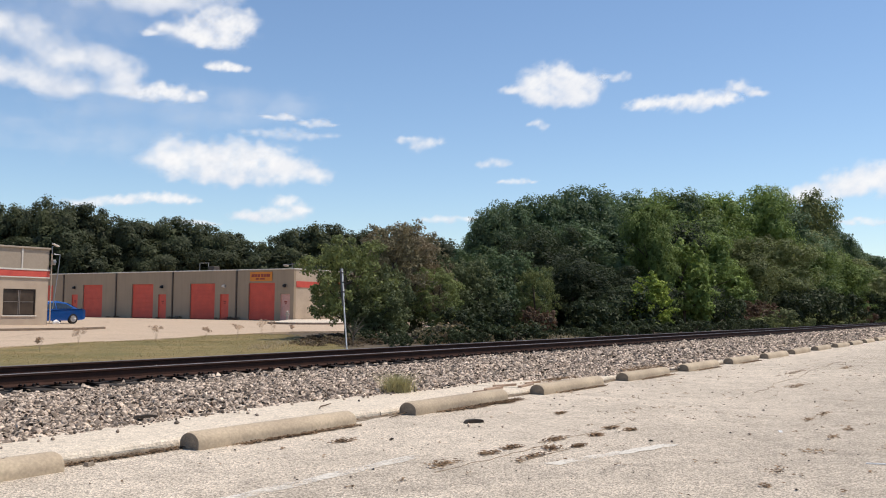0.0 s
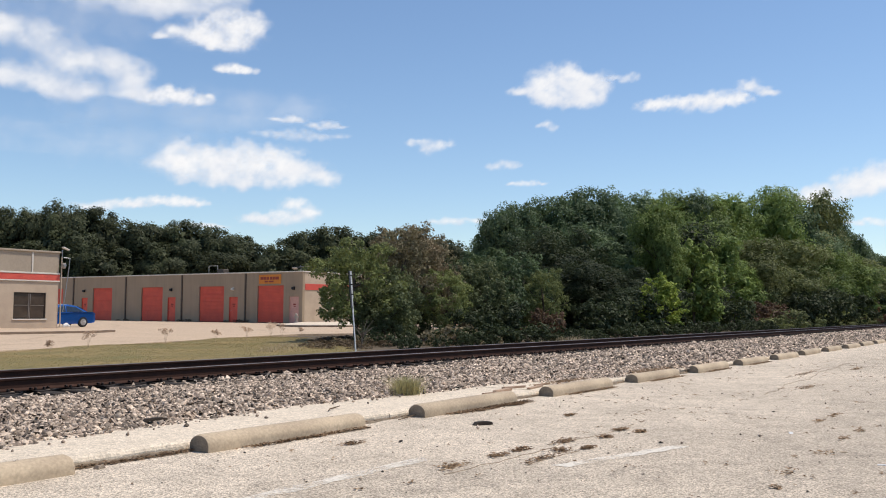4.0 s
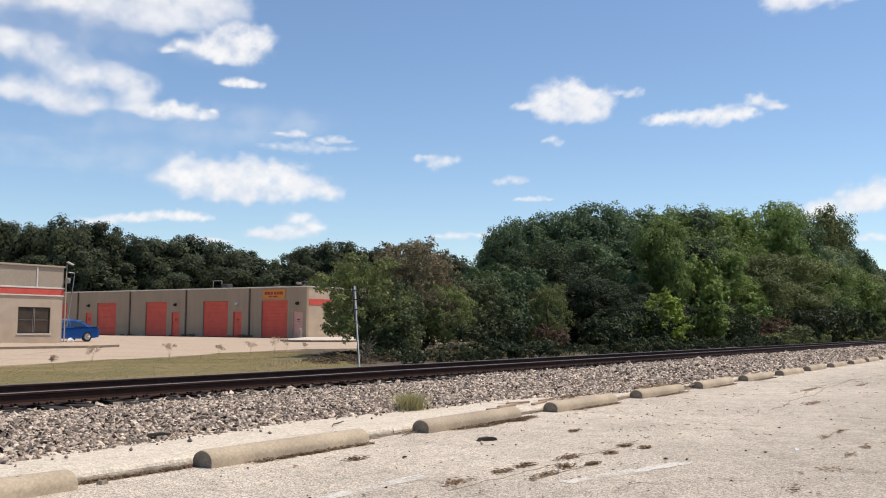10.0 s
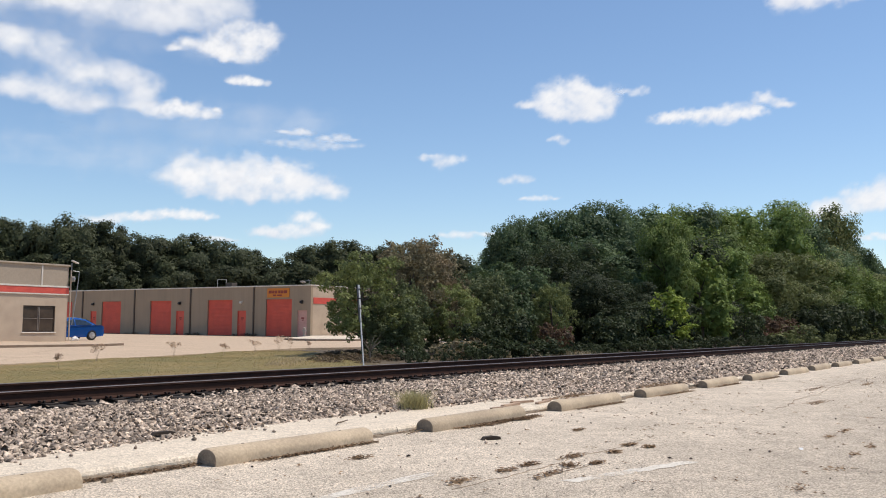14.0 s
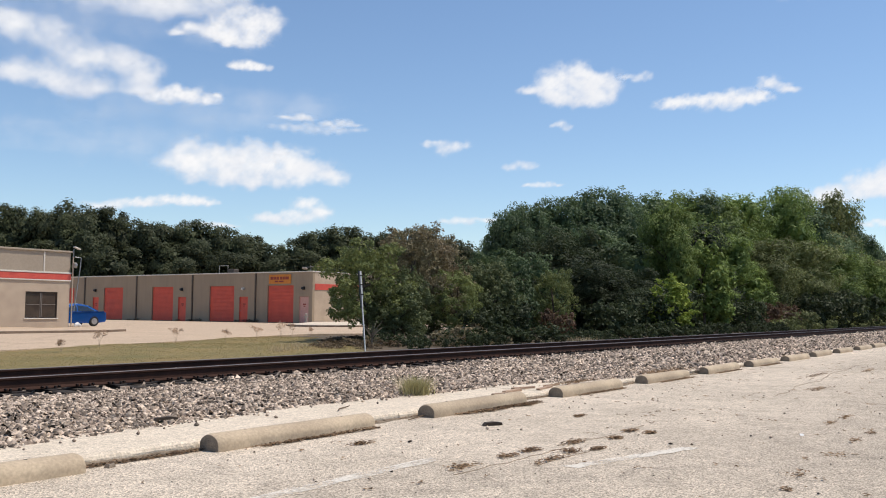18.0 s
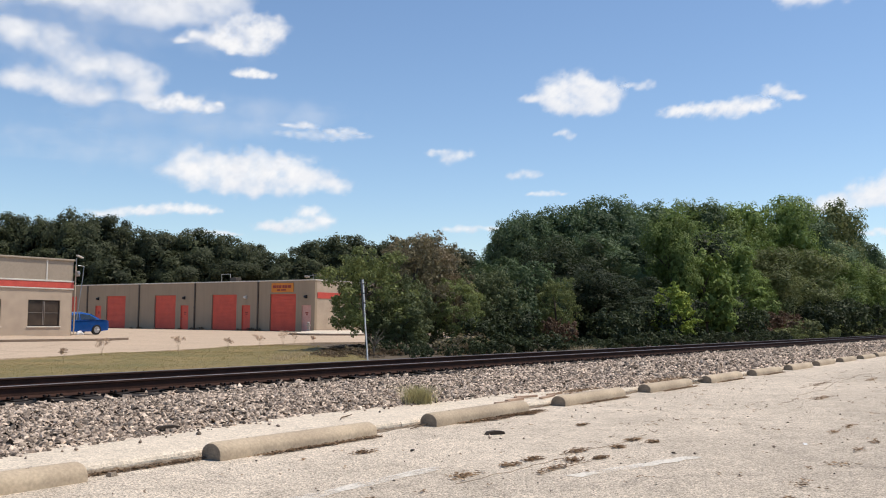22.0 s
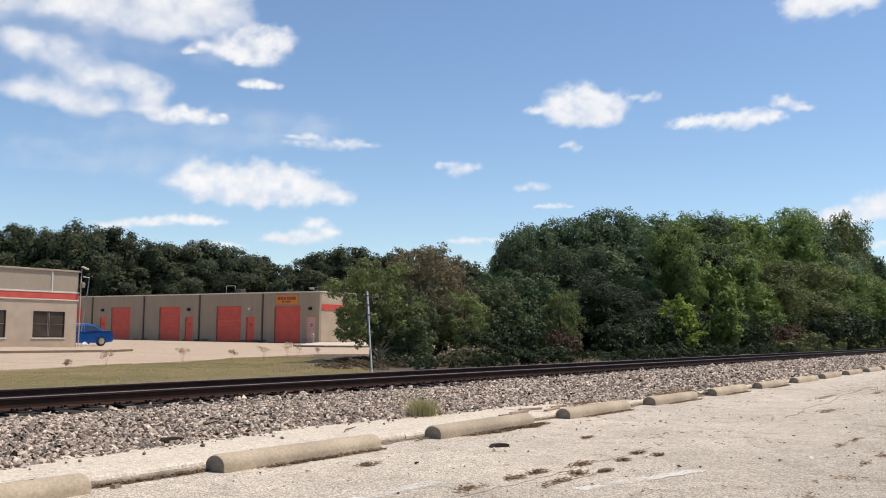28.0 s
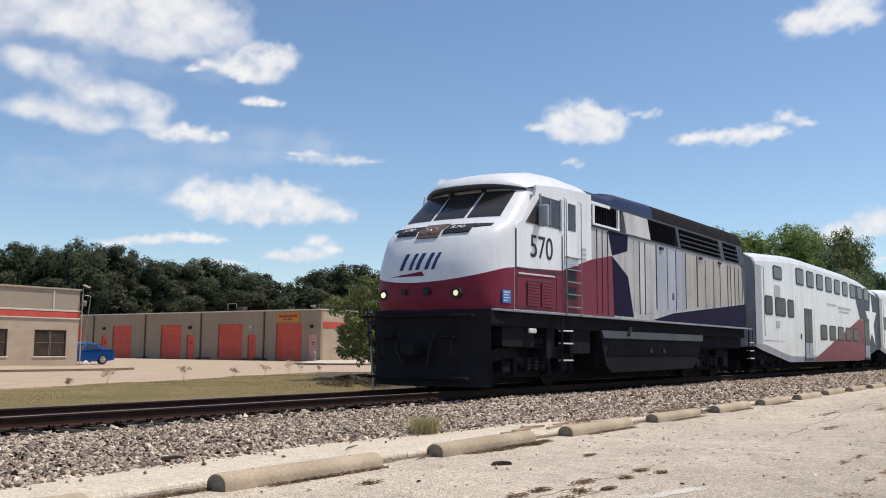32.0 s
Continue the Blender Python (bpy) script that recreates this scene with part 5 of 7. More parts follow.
def litter(name, spots, n, spread, size, seed, label, lift=0.0):
    """Dead leaves and grit in drifts along given spots, flat on the paving."""
    rng = np.random.default_rng(seed)
    s = np.array(spots, float)
    w = rng.integers(0, len(s), n)
    c = np.stack([s[w, 0] + rng.normal(0, 1, n) * s[w, 2], s[w, 1] + rng.normal(0, 1, n) * s[w, 3], lift + 0.005 + np.abs(rng.normal(0, 0.006, n))], 1)
    a = rng.uniform(0, 6.28, n)
    d = np.stack([np.cos(a), np.sin(a), rng.normal(0, 0.13, n)], 1)
    e = np.stack([-np.sin(a), np.cos(a), rng.normal(0, 0.18, n)], 1)
    z = (size * rng.uniform(0.5, 1.5, n))[:, None]
    v = np.stack([c - d * z, c + e * z * 0.5 + np.array([0, 0, 0.006]), c + d * z, c - e * z * 0.5 + np.array([0, 0, 0.004])], 1)
    me = raw_mesh(name, v.reshape(-1, 3), np.arange(n * 4).reshape(-1, 4), LITTER)
    return tagged(new(name, me), label, "litter", kind="stuff")


# ---- train ----
WHITE = streaked("white_coach_paint", (0.86, 0.855, 0.85), (0.52, 0.50, 0.47), 0.3, 0.3)
CREAM = streaked("aged_white_paint", (0.54, 0.525, 0.50), (0.22, 0.20, 0.185), 0.45, 0.8, 0.12)
# blue and tan tints imitate reflections on the white hood; the streaks are grime
PALE = streaked("blue_reflection_white_paint", (0.42, 0.425, 0.485), (0.19, 0.19, 0.22), 0.4, 0.75, 0.1)
BUFF = streaked("tan_reflection_paint", (0.47, 0.42, 0.365), (0.21, 0.175, 0.155), 0.45, 0.7, 0.1)
RED_P = mat("dark_red_paint", (0.22, 0.026, 0.050), (0.165, 0.021, 0.04), 0.42, scale=1, fine=18, bump=0.01, mix=0.4, spec=0.12)
# the same navy, its colour brightened to imitate the sky's reflection on the roof
ROOFNAVY = mat("navy_sky_sheen_paint", (0.014, 0.02, 0.062), (0.011, 0.015, 0.044), 0.4, scale=1, fine=18, bump=0.0, mix=0.3, spec=0.3)
NAVY = mat("navy_paint", (0.014, 0.009, 0.036), (0.011, 0.007, 0.027), 0.6, scale=1, fine=18, bump=0.0, mix=0.3, spec=0.06)
GREY = mat("grey_paint", (0.065, 0.072, 0.088), (0.05, 0.055, 0.066), 0.55, scale=1, fine=18, bump=0.05, spec=0.25)
LIGHTGREY = mat("light_grey_paint", (0.42, 0.42, 0.44), (0.33, 0.33, 0.35), 0.5, scale=2, fine=20, bump=0.03)
UNDER = mat("black_underframe", (0.021, 0.020, 0.023), (0.028, 0.026, 0.028), 0.9, scale=2, fine=25, bump=0.15, spec=0.02)
TANK = mat("dusty_tank", (0.022, 0.022, 0.025), (0.015, 0.0145, 0.016), 0.8, scale=1.2, fine=25, bump=0.1, spec=0.06)
GLASS = mat("tinted_glass", (0.055, 0.047, 0.044), (0.038, 0.032, 0.03), 0.08, scale=1, fine=3, bump=0.0, spec=0.4)
PANES = mat("coach_glass", (0.05, 0.05, 0.055), (0.03, 0.03, 0.034), 0.3, scale=1, fine=3, bump=0.0, spec=0.06)
SHELF = mat("tank_shelf_steel", (0.075, 0.075, 0.09), (0.05, 0.05, 0.06), 0.5, scale=1.2, fine=25, bump=0.1, spec=0.3)
MARK = mat("faded_marking", (0.52, 0.51, 0.51), (0.44, 0.43, 0.43), 0.6, scale=5, fine=50, bump=0.0)
SEAM = mat("panel_seam", (0.05, 0.05, 0.055), (0.035, 0.035, 0.04), 0.7, scale=3, fine=30, bump=0.0)
STEP = mat("white_step_edge", (0.75, 0.74, 0.70), (0.6, 0.59, 0.55), 0.6, scale=5, fine=50, bump=0.05)
INK = mat("black_lettering", (0.015, 0.016, 0.022), (0.012, 0.013, 0.018), 0.5, scale=5, fine=50, bump=0.0)
BLUE = mat("blue_lettering", (0.03, 0.042, 0.13), (0.024, 0.034, 0.10), 0.5, scale=5, fine=50, bump=0.0)
TAG = mat("blue_notice", (0.05, 0.20, 0.55), (0.04, 0.16, 0.45), 0.5, scale=5, fine=50, bump=0.0)
STEEL = mat("wheel_steel", (0.022, 0.019, 0.018), (0.015, 0.013, 0.012), 0.8, spec=0.1, scale=5, fine=50)
BEAM = glow_mat("headlamp_glow", (1.0, 0.80, 0.50), 1.3)
FAINT = glow_mat("faint_lamp", (0.95, 0.72, 0.48), 0.85)
DIM = glow_mat("dim_lamp", (0.24, 0.15, 0.10), 0.10)
SPARK = glow_mat("lamp_spot", (1.0, 0.9, 0.75), 0.9)
FRONT = pose(0, 0, 0, 90, 0, -90)   # letters that face -x
SIDE = pose(0, 0, 0, 90, 0, 0)      # letters that face -y


def interp(pairs, z):
    for (a, b), (c, d) in zip(pairs, pairs[1:]):
        if a <= z <= c:
            return b + (d - b) * (z - a) / (c - a)
    return pairs[0][1] if z < pairs[0][0] else pairs[-1][1]


NOSE_MID = [(1.70, 0.06), (1.9, 0.0), (2.35, 0.0), (2.75, 0.08), (3.2, 0.32), (3.47, 0.52), (3.66, 0.92), (3.76, 1.14), (4.5, 1.98), (4.64, 2.12)]
NOSE_END = [(1.70, 1.46), (2.6, 1.46), (3.47, 1.55), (3.66, 1.72), (3.76, 1.85), (4.5, 2.62), (4.64, 2.75)]
NOSE_W = [(1.70, 1.58), (1.8, 1.6), (3.6, 1.6), (4.1, 1.54), (4.5, 1.46), (4.64, 1.42)]


def nose(a, z):
    """A point of the cab front: a from -1 (far side) to 1 (near side, -y), at height z."""
    t = a * math.pi / 2
    w = interp(NOSE_W, z)
    m, e = interp(NOSE_MID, z), interp(NOSE_END, z)
    y = -math.copysign(abs(math.sin(t)) ** 0.82, a) * w
    return Vector((m + (e - m) * (1 - max(0.0, math.cos(t)) ** 0.62), y, z))


def nose_at(y, z, lift=0.0):
    """The cab front at a sideways place y, lifted off the skin."""
    s = min(1.0, abs(y) / interp(NOSE_W, z)) ** (1 / 0.82)
    a = -math.copysign(math.asin(s) / (math.pi / 2), y)
    p = nose(a, z)
    if lift:
        d = (nose(min(1, a + 0.02), z) - nose(max(-1, a - 0.02), z)).cross(nose(a, min(4.63, z + 0.03)) - nose(a, z - 0.03)).normalized()
        if d.x > 0:
            d = -d
        p = p + d * lift
    return p


def nose_patch(corners, lift=0.012, nu=8, nv=5):
    """A plate on the cab front between four (y, z) corners: foot left, foot right, top right, top left."""
    (a, b, c, d) = [Vector((p[0], p[1])) for p in corners]
    out = []
    for k in (lift, lift - 0.03):
        out.append([[nose_at(*(a.lerp(b, i / nu).lerp(d.lerp(c, i / nu), j / nv)), k) for i in range(nu + 1)] for j in range(nv + 1)])
    g = Geo().grid(out[0]).grid(out[1])
    n, m = nu + 1, (nu + 1) * (nv + 1)
    rim = [i for i in range(n)] + [n * j + nu for j in range(1, nv + 1)] + [n * nv + i for i in range(nu - 1, -1, -1)] + [n * j for j in range(nv - 1, 0, -1)]
    g.f += [(p, q, q + m, p + m) for p, q in zip(rim, rim[1:] + rim[:1])]
    return g


def split_z(a):
    return 2.30 + 0.38 * abs(a) ** 1.6


def wheelset(parent, x, y0=0.0):
    """Two wheels on an axle, turning about its own middle."""
    ax = Geo().tube([(0, -0.9, 0), (0, 0.9, 0)], 0.08, 8).ob("wheelset", STEEL, parent)
    ax.matrix_basis = pose(x, 0, 0.5)
    for s in (-1, 1):
        w = Geo().tube([(0, s * 0.68, 0), (0, s * 0.71, 0), (0, s * 0.715, 0), (0, s * 0.84, 0)], [0.52, 0.52, 0.485, 0.48], 24).ob("wheel", STEEL, ax)
        h = Geo().tube([(0, s * 0.842, 0), (0, s * 0.9, 0)], [0.16, 0.13], 10)
        for k in range(5):
            a = 6.283 * k / 5
            h.tube([(0.3 * math.cos(a), s * 0.838, 0.3 * math.sin(a)), (0.3 * math.cos(a), s * 0.855, 0.3 * math.sin(a))], 0.05, 6)
        h.ob("hub", UNDER, ax)
    return ax


def truck(parent, x, base=2.5, frame_z=0.75):
    """A bogie frame with boxes, springs and brake gear, and added plates that fill its shaded inside."""
    t = Geo()
    for s in (-1, 1):
        y = s * 1.12
        t.prism([(x - base / 2 - 0.5, 0.62), (x - base / 2 - 0.5, 0.86), (x - base / 2 + 0.45, 1.0), (x - 0.7, 0.72), (x + 0.7, 0.72), (x + base / 2 - 0.45, 1.0), (x + base / 2 + 0.5, 0.86), (x + base / 2 + 0.5, 0.62), (x + base / 2 - 0.5, 0.7), (x + 0.5, 0.45), (x - 0.5, 0.45), (x - base / 2 + 0.5, 0.7)], y - 0.09, y + 0.09)
    t.box(x - 0.25, x + 0.25, -1.1, 1.1, 0.45, 0.7)
    # added dark plates stand for the deep shade between the wheels
    t.box(x - base / 2 - 0.45, x + base / 2 + 0.45, -0.98, -0.86, 0.24, 1.2).box(x - base / 2 - 0.45, x + base / 2 + 0.45, 0.86, 0.98, 0.24, 1.2)
    tr = t.ob("bogie_frame", UNDER, parent)
    for s in (-1, 1):
        for dx in (-base / 2 - 0.56, -base / 2 + 0.58, base / 2 - 0.58, base / 2 + 0.56):
            Geo().box(x + dx - 0.09, x + dx + 0.09, s * 0.99, s * 1.2, 0.3, 0.98, 0.02).ob("brake_shoe", UNDER, tr)
        Geo().tube([(x - 0.6, s * 1.26, 1.08), (x + 0.45, s * 1.26, 1.08)], 0.1, 8).ob("brake_cylinder", UNDER, tr)
    for s in (-1, 1):
        for dx in (-base / 2, base / 2):
            Geo().box(x + dx - 0.17, x + dx + 0.17, s * 1.1, s * 1.3, 0.36, 0.64, 0.03).ob("axle_box", UNDER, tr)
        for dx in (-0.35, 0.0, 0.35):
            Geo().tube([(x + dx, s * 1.22, 0.4 + k * 0.04) for k in range(9)], [0.1 if k % 2 else 0.075 for k in range(9)], 8).ob("spring", UNDER, tr)
        Geo().tube([(x - base / 2, s * 1.3, 0.95), (x + base / 2, s * 1.3, 0.95)], 0.035, 6).ob("brake_pipe", UNDER, tr)
    return tr


WHEELS = []


def locomotive():
    """Nose at x = 0, tail towards +x, rail top at z = 0."""
    o = thing("locomotive", pose(15.85, 11.76, RAIL_Z), "white, dark red and navy streamlined diesel passenger locomotive", "locomotive")
    A = [k / 16 - 1 for k in range(33)]
    g = Geo().grid([[nose(a, 1.70 + (split_z(a) - 1.70) * v / 6) for a in A] for v in range(7)])
    g.ob("nose_skirt", RED_P, o, "dark red lower nose", smooth=True)
    zs = [0, 0.05, 0.12, 0.2, 0.3, 0.4, 0.5, 0.56, 0.62, 0.70, 0.8, 0.9, 1.0]
    g = Geo().grid([[nose(a, split_z(a) + (4.64 - split_z(a)) * v) for a in A] for v in zs])
    nz = g.ob("nose_cap", WHITE, o, "white rounded nose and windscreen surround", smooth=True)
    # windscreens, number boards, headlamp, marks
    for c in ([(-0.42, 3.83), (0.42, 3.83), (0.42, 4.52), (-0.42, 4.52)], [(-1.28, 3.83), (-0.50, 3.83), (-0.50, 4.52), (-1.22, 4.52)], [(0.50, 3.83), (1.28, 3.83), (1.22, 4.52), (0.50, 4.52)]):
        nose_patch([c[1], c[0], c[3], c[2]], 0.014).ob("windscreen", GLASS, o, "tinted windscreen pane")
    for y in (-0.46, 0.46):
        Geo().tube([nose_at(y * 0.95, 4.5, 0.03), nose_at(y * 0.8, 4.1, 0.03)], 0.012, 5).ob("wiper", BLACK, o)
        Geo().box(nose_at(y, 4.55, 0).x - 0.09, nose_at(y, 4.55, 0).x + 0.02, y - 0.05, y + 0.05, 4.52, 4.6, 0.015).ob("wiper_motor", BLACK, o)
    for s in (-1, 1):
        nb = nose_patch([(s * 0.36, 3.38), (s * 0.98, 3.41), (s * 0.98, 3.62), (s * 0.36, 3.62)], 0.02).ob("number_board", BLACK, o)
        p = nose_at(s * 0.66, 3.51, 0.04)
        u = (nose_at(s * 0.66 - 0.05, 3.51) - nose_at(s * 0.66 + 0.05, 3.51)).normalized()
        v = nose_at(s * 0.66, 3.56) - nose_at(s * 0.66, 3.46)
        w = u.cross(v).normalized()
        v = w.cross(u)
        m = Matrix((u, v, w)).transposed().to_4x4()
        writing("board_number", "570", 0.235, STEP, nb, Matrix.Translation(p) @ m, 0.003)
        nose_patch([(s * 1.0, 3.52), (s * 1.32, 3.56), (s * 1.32, 3.62), (s * 1.0, 3.62)], 0.018).ob("classification_light", BLACK, o)
    hb = nose_patch([(-0.28, 3.30), (0.28, 3.30), (0.31, 3.64), (-0.31, 3.64)], 0.03).ob("headlamp_box", mat("brown_lens", (0.16, 0.11, 0.08), (0.12, 0.08, 0.06), 0.3, bump=0.0), o)
    for y in (-0.13, 0.13):
        p = nose_at(y, 3.45, 0.035)
        Geo().tube([p, p + Vector((-0.02, 0, 0.01))], [0.105, 0.08], 14).ob("headlamp", DIM, hb, "dim headlamp")
    p = nose_at(-0.06, 3.46, 0.045)
    Geo().tube([p, p + Vector((-0.02, 0, 0.005))], [0.03, 0.02], 8).ob("lamp_spot", SPARK, hb, "small lit filament")
    for y0, wd in ((0.50, 0.10), (0.24, 0.08), (0.06, 0.10), (-0.18, 0.09), (-0.36, 0.07)):
        nose_patch([(y0, 2.58), (y0 - wd, 2.58), (y0 - wd - 0.1, 2.95), (y0 - 0.1, 2.95)], 0.008, 3, 3).ob("emblem_stroke", BLUE, o, "slanted navy stroke of the emblem")
    for y in (-0.95, 0.95):
        Geo().tube([(0.1, y, 1.62), (-0.05, y, 1.5), (-0.05, y, 0.75), (0.1, y, 0.62)], 0.018, 6).ob("grab_iron", UNDER, o)
    Geo().box(-0.03, 0.12, -1.3, 1.3, 0.24, 0.3, 0.01).box(-0.05, 0.1, -1.45, 1.45, 1.56, 1.6, 0.01).ob("pilot_rib", UNDER, o)
    nose_patch([(0.75, 2.44), (-0.2, 2.44), (-0.12, 2.54), (0.1, 2.51)], 0.009, 5, 2).ob("emblem", RED_P, o, "red stroke under the emblem")
    for s in (-1, 1):
        p = nose_at(s * 0.97, 2.06, 0.0)
        Geo().tube([p + Vector((0.05, 0, 0)), p + Vector((-0.05, 0, 0))], 0.12, 14).ob("lamp_ring", BLACK, o)
        Geo().tube([p + Vector((-0.045, 0, 0)), p + Vector((-0.07, 0, 0))], [0.065, 0.05], 14).ob("ditch_lamp", BEAM if s > 0 else FAINT, o, "lit ditch lamp" if s > 0 else "faint ditch lamp")
    Geo().tube([nose_at(-0.3, 2.1, 0.0), nose_at(-0.3, 2.1, 0.08)], 0.09, 10).tube([nose_at(0.3, 2.1, 0.0), nose_at(0.3, 2.1, 0.06)], 0.07, 10).ob("hose_fitting", BLACK, o)
    # cab roof with its visor
    rows = []
    for x, zt, w, low in ((1.66, 4.66, 1.40, 4.58), (1.70, 4.74, 1.44, 4.62), (1.95, 4.90, 1.50, 4.66), (2.5, 5.06, 1.54, 4.68), (3.3, 5.20, 1.575, 4.74), (4.2, 5.24, 1.585, 4.80), (5.15, 5.2, 1.585, 4.84), (5.36, 5.10, 1.57, 4.82)):
        row = []
        for k in range(21):
            t = k / 10 - 1
            bow = 0.66 * abs(t) ** 2.4 * max(0.0, min(1.0, (4.4 - x) / 1.4))
            row.append((x + bow, -t * w, zt - (zt - low) * (max(0.0, abs(t) - 0.4) / 0.6) ** 2.2))
        rows.append(row)
    rf = Geo().grid(rows)
    rf.ob("cab_roof", WHITE, o, "white cab roof with a forward visor", smooth=True)
    rows = []
    for k in range(21):
        t = k / 10 - 1
        bow = 0.66 * abs(t) ** 2.4
        y = -t * 1.41
        zz = 4.66 - 0.08 * (max(0.0, abs(t) - 0.4) / 0.6) ** 2.2
        rows.append([(1.655 + bow, y, zz + 0.012), (1.65 + bow, y, zz - 0.03), (1.72 + bow, y * 0.99, zz - 0.07), (2.2 + bow, y * 0.97, zz - 0.04)])
    # dark grey paints the shadow under the visor's edge
    Geo().grid(rows).ob("visor_lip", GREY, o, "visor lip with its shadow painted in dark grey", smooth=True)
    # sides of the cab and hood
    for s in (-1, 1):
        n = "cab_side"
        Geo().prism([(1.46, 1.74), (1.46, 3.60), (1.80, 3.76), (2.40, 4.42), (2.46, 4.66), (3.6, 4.78), (5.34, 4.84), (5.34, 1.74)], s * 1.54, s * 1.6).ob(n, WHITE, o)
        top = [(5.344, 1.74), (5.344, 4.06), (18.3, 4.06), (18.3, 1.74)]
        Geo().prism(top, s * 1.54, s * 1.6).ob("hood_side", CREAM, o, "weathered white hood side")
        for a, b in ((5.344, 5.44), (7.55, 9.28), (11.52, 11.74), (15.6, 16.0), (17.62, 18.3)):
            Geo().add([(a, s * 1.6, 4.062), (b, s * 1.6, 4.062), (b, s * 1.5, 4.70), (a, s * 1.5, 4.70), (a, s * 1.4, 4.062), (b, s * 1.4, 4.062), (b, s * 1.4, 4.70), (a, s * 1.4, 4.70)], [(0, 1, 2, 3), (4, 5, 6, 7), (0, 3, 7, 4), (1, 2, 6, 5)]).ob("upper_panel", CREAM if b < 9.3 else GREY, o)
        for a, b, nm in ((5.44, 7.5, 0), (9.28, 11.52, 0), (11.74, 15.6, 1), (16.0, 17.62, 1)):
            Geo().box(a, b, s * 1.40, s * 1.36, 4.062, 4.72).ob("grille_back", BLACK, o)
            if nm:
                for z in (4.2, 4.36, 4.52):
                    Geo().tube([(a, s * (1.6 - 0.1 * (z - 4.06) / 0.64), z), (b, s * (1.6 - 0.1 * (z - 4.06) / 0.64), z)], 0.022, 5).ob("grille_bar", GREY, o)
            for k in range(int((b - a) / 0.16)):
                x = a + 0.08 + k * 0.16
                Geo().box(x, x + 0.02, s * 1.5, s * 1.44, 4.08, 4.68).ob("louvre", UNDER, o)
        Geo().box(5.344, 18.3, s * 1.5, s * 1.47, 4.702, 4.76).box(5.35, 18.3, s * 1.602, s * 1.63, 4.03, 4.075).ob("cant_rail", GREY, o)
        Geo().box(5.36, 5.46, s * 1.604, s * 1.64, 4.132, 4.60).box(6.96, 7.04, s * 1.56, s * 1.62, 4.132, 4.66).box(5.36, 7.0, s * 1.604, s * 1.65, 4.078, 4.13).box(5.36, 6.5, s * 1.56, s * 1.60, 4.62, 4.70).ob("white_rail", WHITE, o)
        pl = 1.6055
        Geo().prism([(1.47, 1.76), (1.47, 2.68), (3.72, 2.77), (5.3, 3.17), (6.57, 3.38), (6.66, 1.76)], s * 1.601, s * pl).ob("red_field", RED_P, o, "dark red side field")
        Geo().prism([(6.32, 4.05), (7.62, 4.05), (7.58, 3.60), (6.58, 3.39)], s * 1.601, s * pl).ob("navy_field", NAVY, o)
        Geo().prism([(6.58, 3.37), (7.60, 2.9), (7.96, 1.80), (6.665, 1.80)], s * 1.601, s * pl).ob("navy_field", NAVY, o)
        Geo().prism([(9.3, 1.76), (11.0, 2.02), (18.29, 2.62), (18.29, 1.76)], s * 1.601, s * pl).ob("navy_field", NAVY, o)
        Geo().prism([(17.75, 4.05), (18.29, 4.05), (18.29, 2.62), (18.12, 2.61), (18.0, 3.5)], s * 1.601, s * pl).ob("grey_field", GREY, o)
        for x, wd, z0, z1 in ((5.62, 0.02, 1.8, 4.0), (5.95, 0.02, 1.8, 4.0), (6.28, 0.02, 1.8, 4.0), (8.38, 0.03, 1.9, 3.95), (8.78, 0.03, 1.9, 3.95), (9.62, 0.05, 2.1, 3.98), (10.5, 0.015, 2.1, 3.95), (11.2, 0.02, 2.1, 3.95), (12.05, 0.03, 2.2, 3.95), (13.08, 0.07, 2.3, 3.95), (13.9, 0.015, 2.3, 3.9), (14.7, 0.015, 2.3, 3.9), (15.4, 0.02, 2.4, 3.9), (16.2, 0.03, 2.45, 3.9), (16.55, 0.03, 2.45, 3.9), (17.0, 0.03, 2.5, 3.9), (17.45, 0.03, 2.55, 3.9), (17.9, 0.02, 2.6, 3.8)):
            Geo().box(x, x + wd, s * 1.606, s * 1.618, z0, z1).ob("panel_seam", SEAM, o)
        # door groups tinted for the reflections that change along the side
        for a, b in ((8.02, 8.36), (8.44, 8.76), (8.84, 9.6), (9.7, 10.48), (10.54, 11.18), (11.24, 12.03), (12.11, 13.06), (13.18, 13.88), (13.94, 14.68), (14.74, 15.38), (15.45, 16.18), (16.26, 16.53), (16.61, 16.97), (17.06, 17.42), (17.51, 17.86)):
            z0 = 1.78 + (0.153 * (b - 9.3) if b < 11 else 0.26 + 0.083 * (b - 11)) + 0.02 if b > 9.3 else 1.9
            Geo().box(a, b, s * 1.602, s * 1.6065, max(z0, 1.95), 3.93).ob("hood_door", CREAM if a < 9.6 else PALE if a < 12.1 else BUFF, o)
        for x in (9.9, 13.3, 15.2):
            Geo().box(x, x + 0.25, s * 1.606, s * 1.66, 3.86, 3.94, 0.01).ob("door_latch", BLACK, o)
        Geo().box(10.9, 11.02, s * 1.606, s * 1.616, 2.42, 2.62).ob("label_plate", SEAM, o)
        # cab side: outlined panel, windows, door, louvre, ladder
        for b in ((1.50, 3.72, 2.66, 2.70), (1.50, 1.54, 2.70, 3.55), (3.70, 3.73, 2.70, 3.6), (1.56, 1.58, 1.8, 2.5), (3.42, 3.44, 1.8, 2.55), (1.56, 3.44, 1.8, 1.815)):
            Geo().box(b[0], b[1], s * 1.606, s * 1.614, b[2], b[3]).ob("panel_seam", SEAM, o)
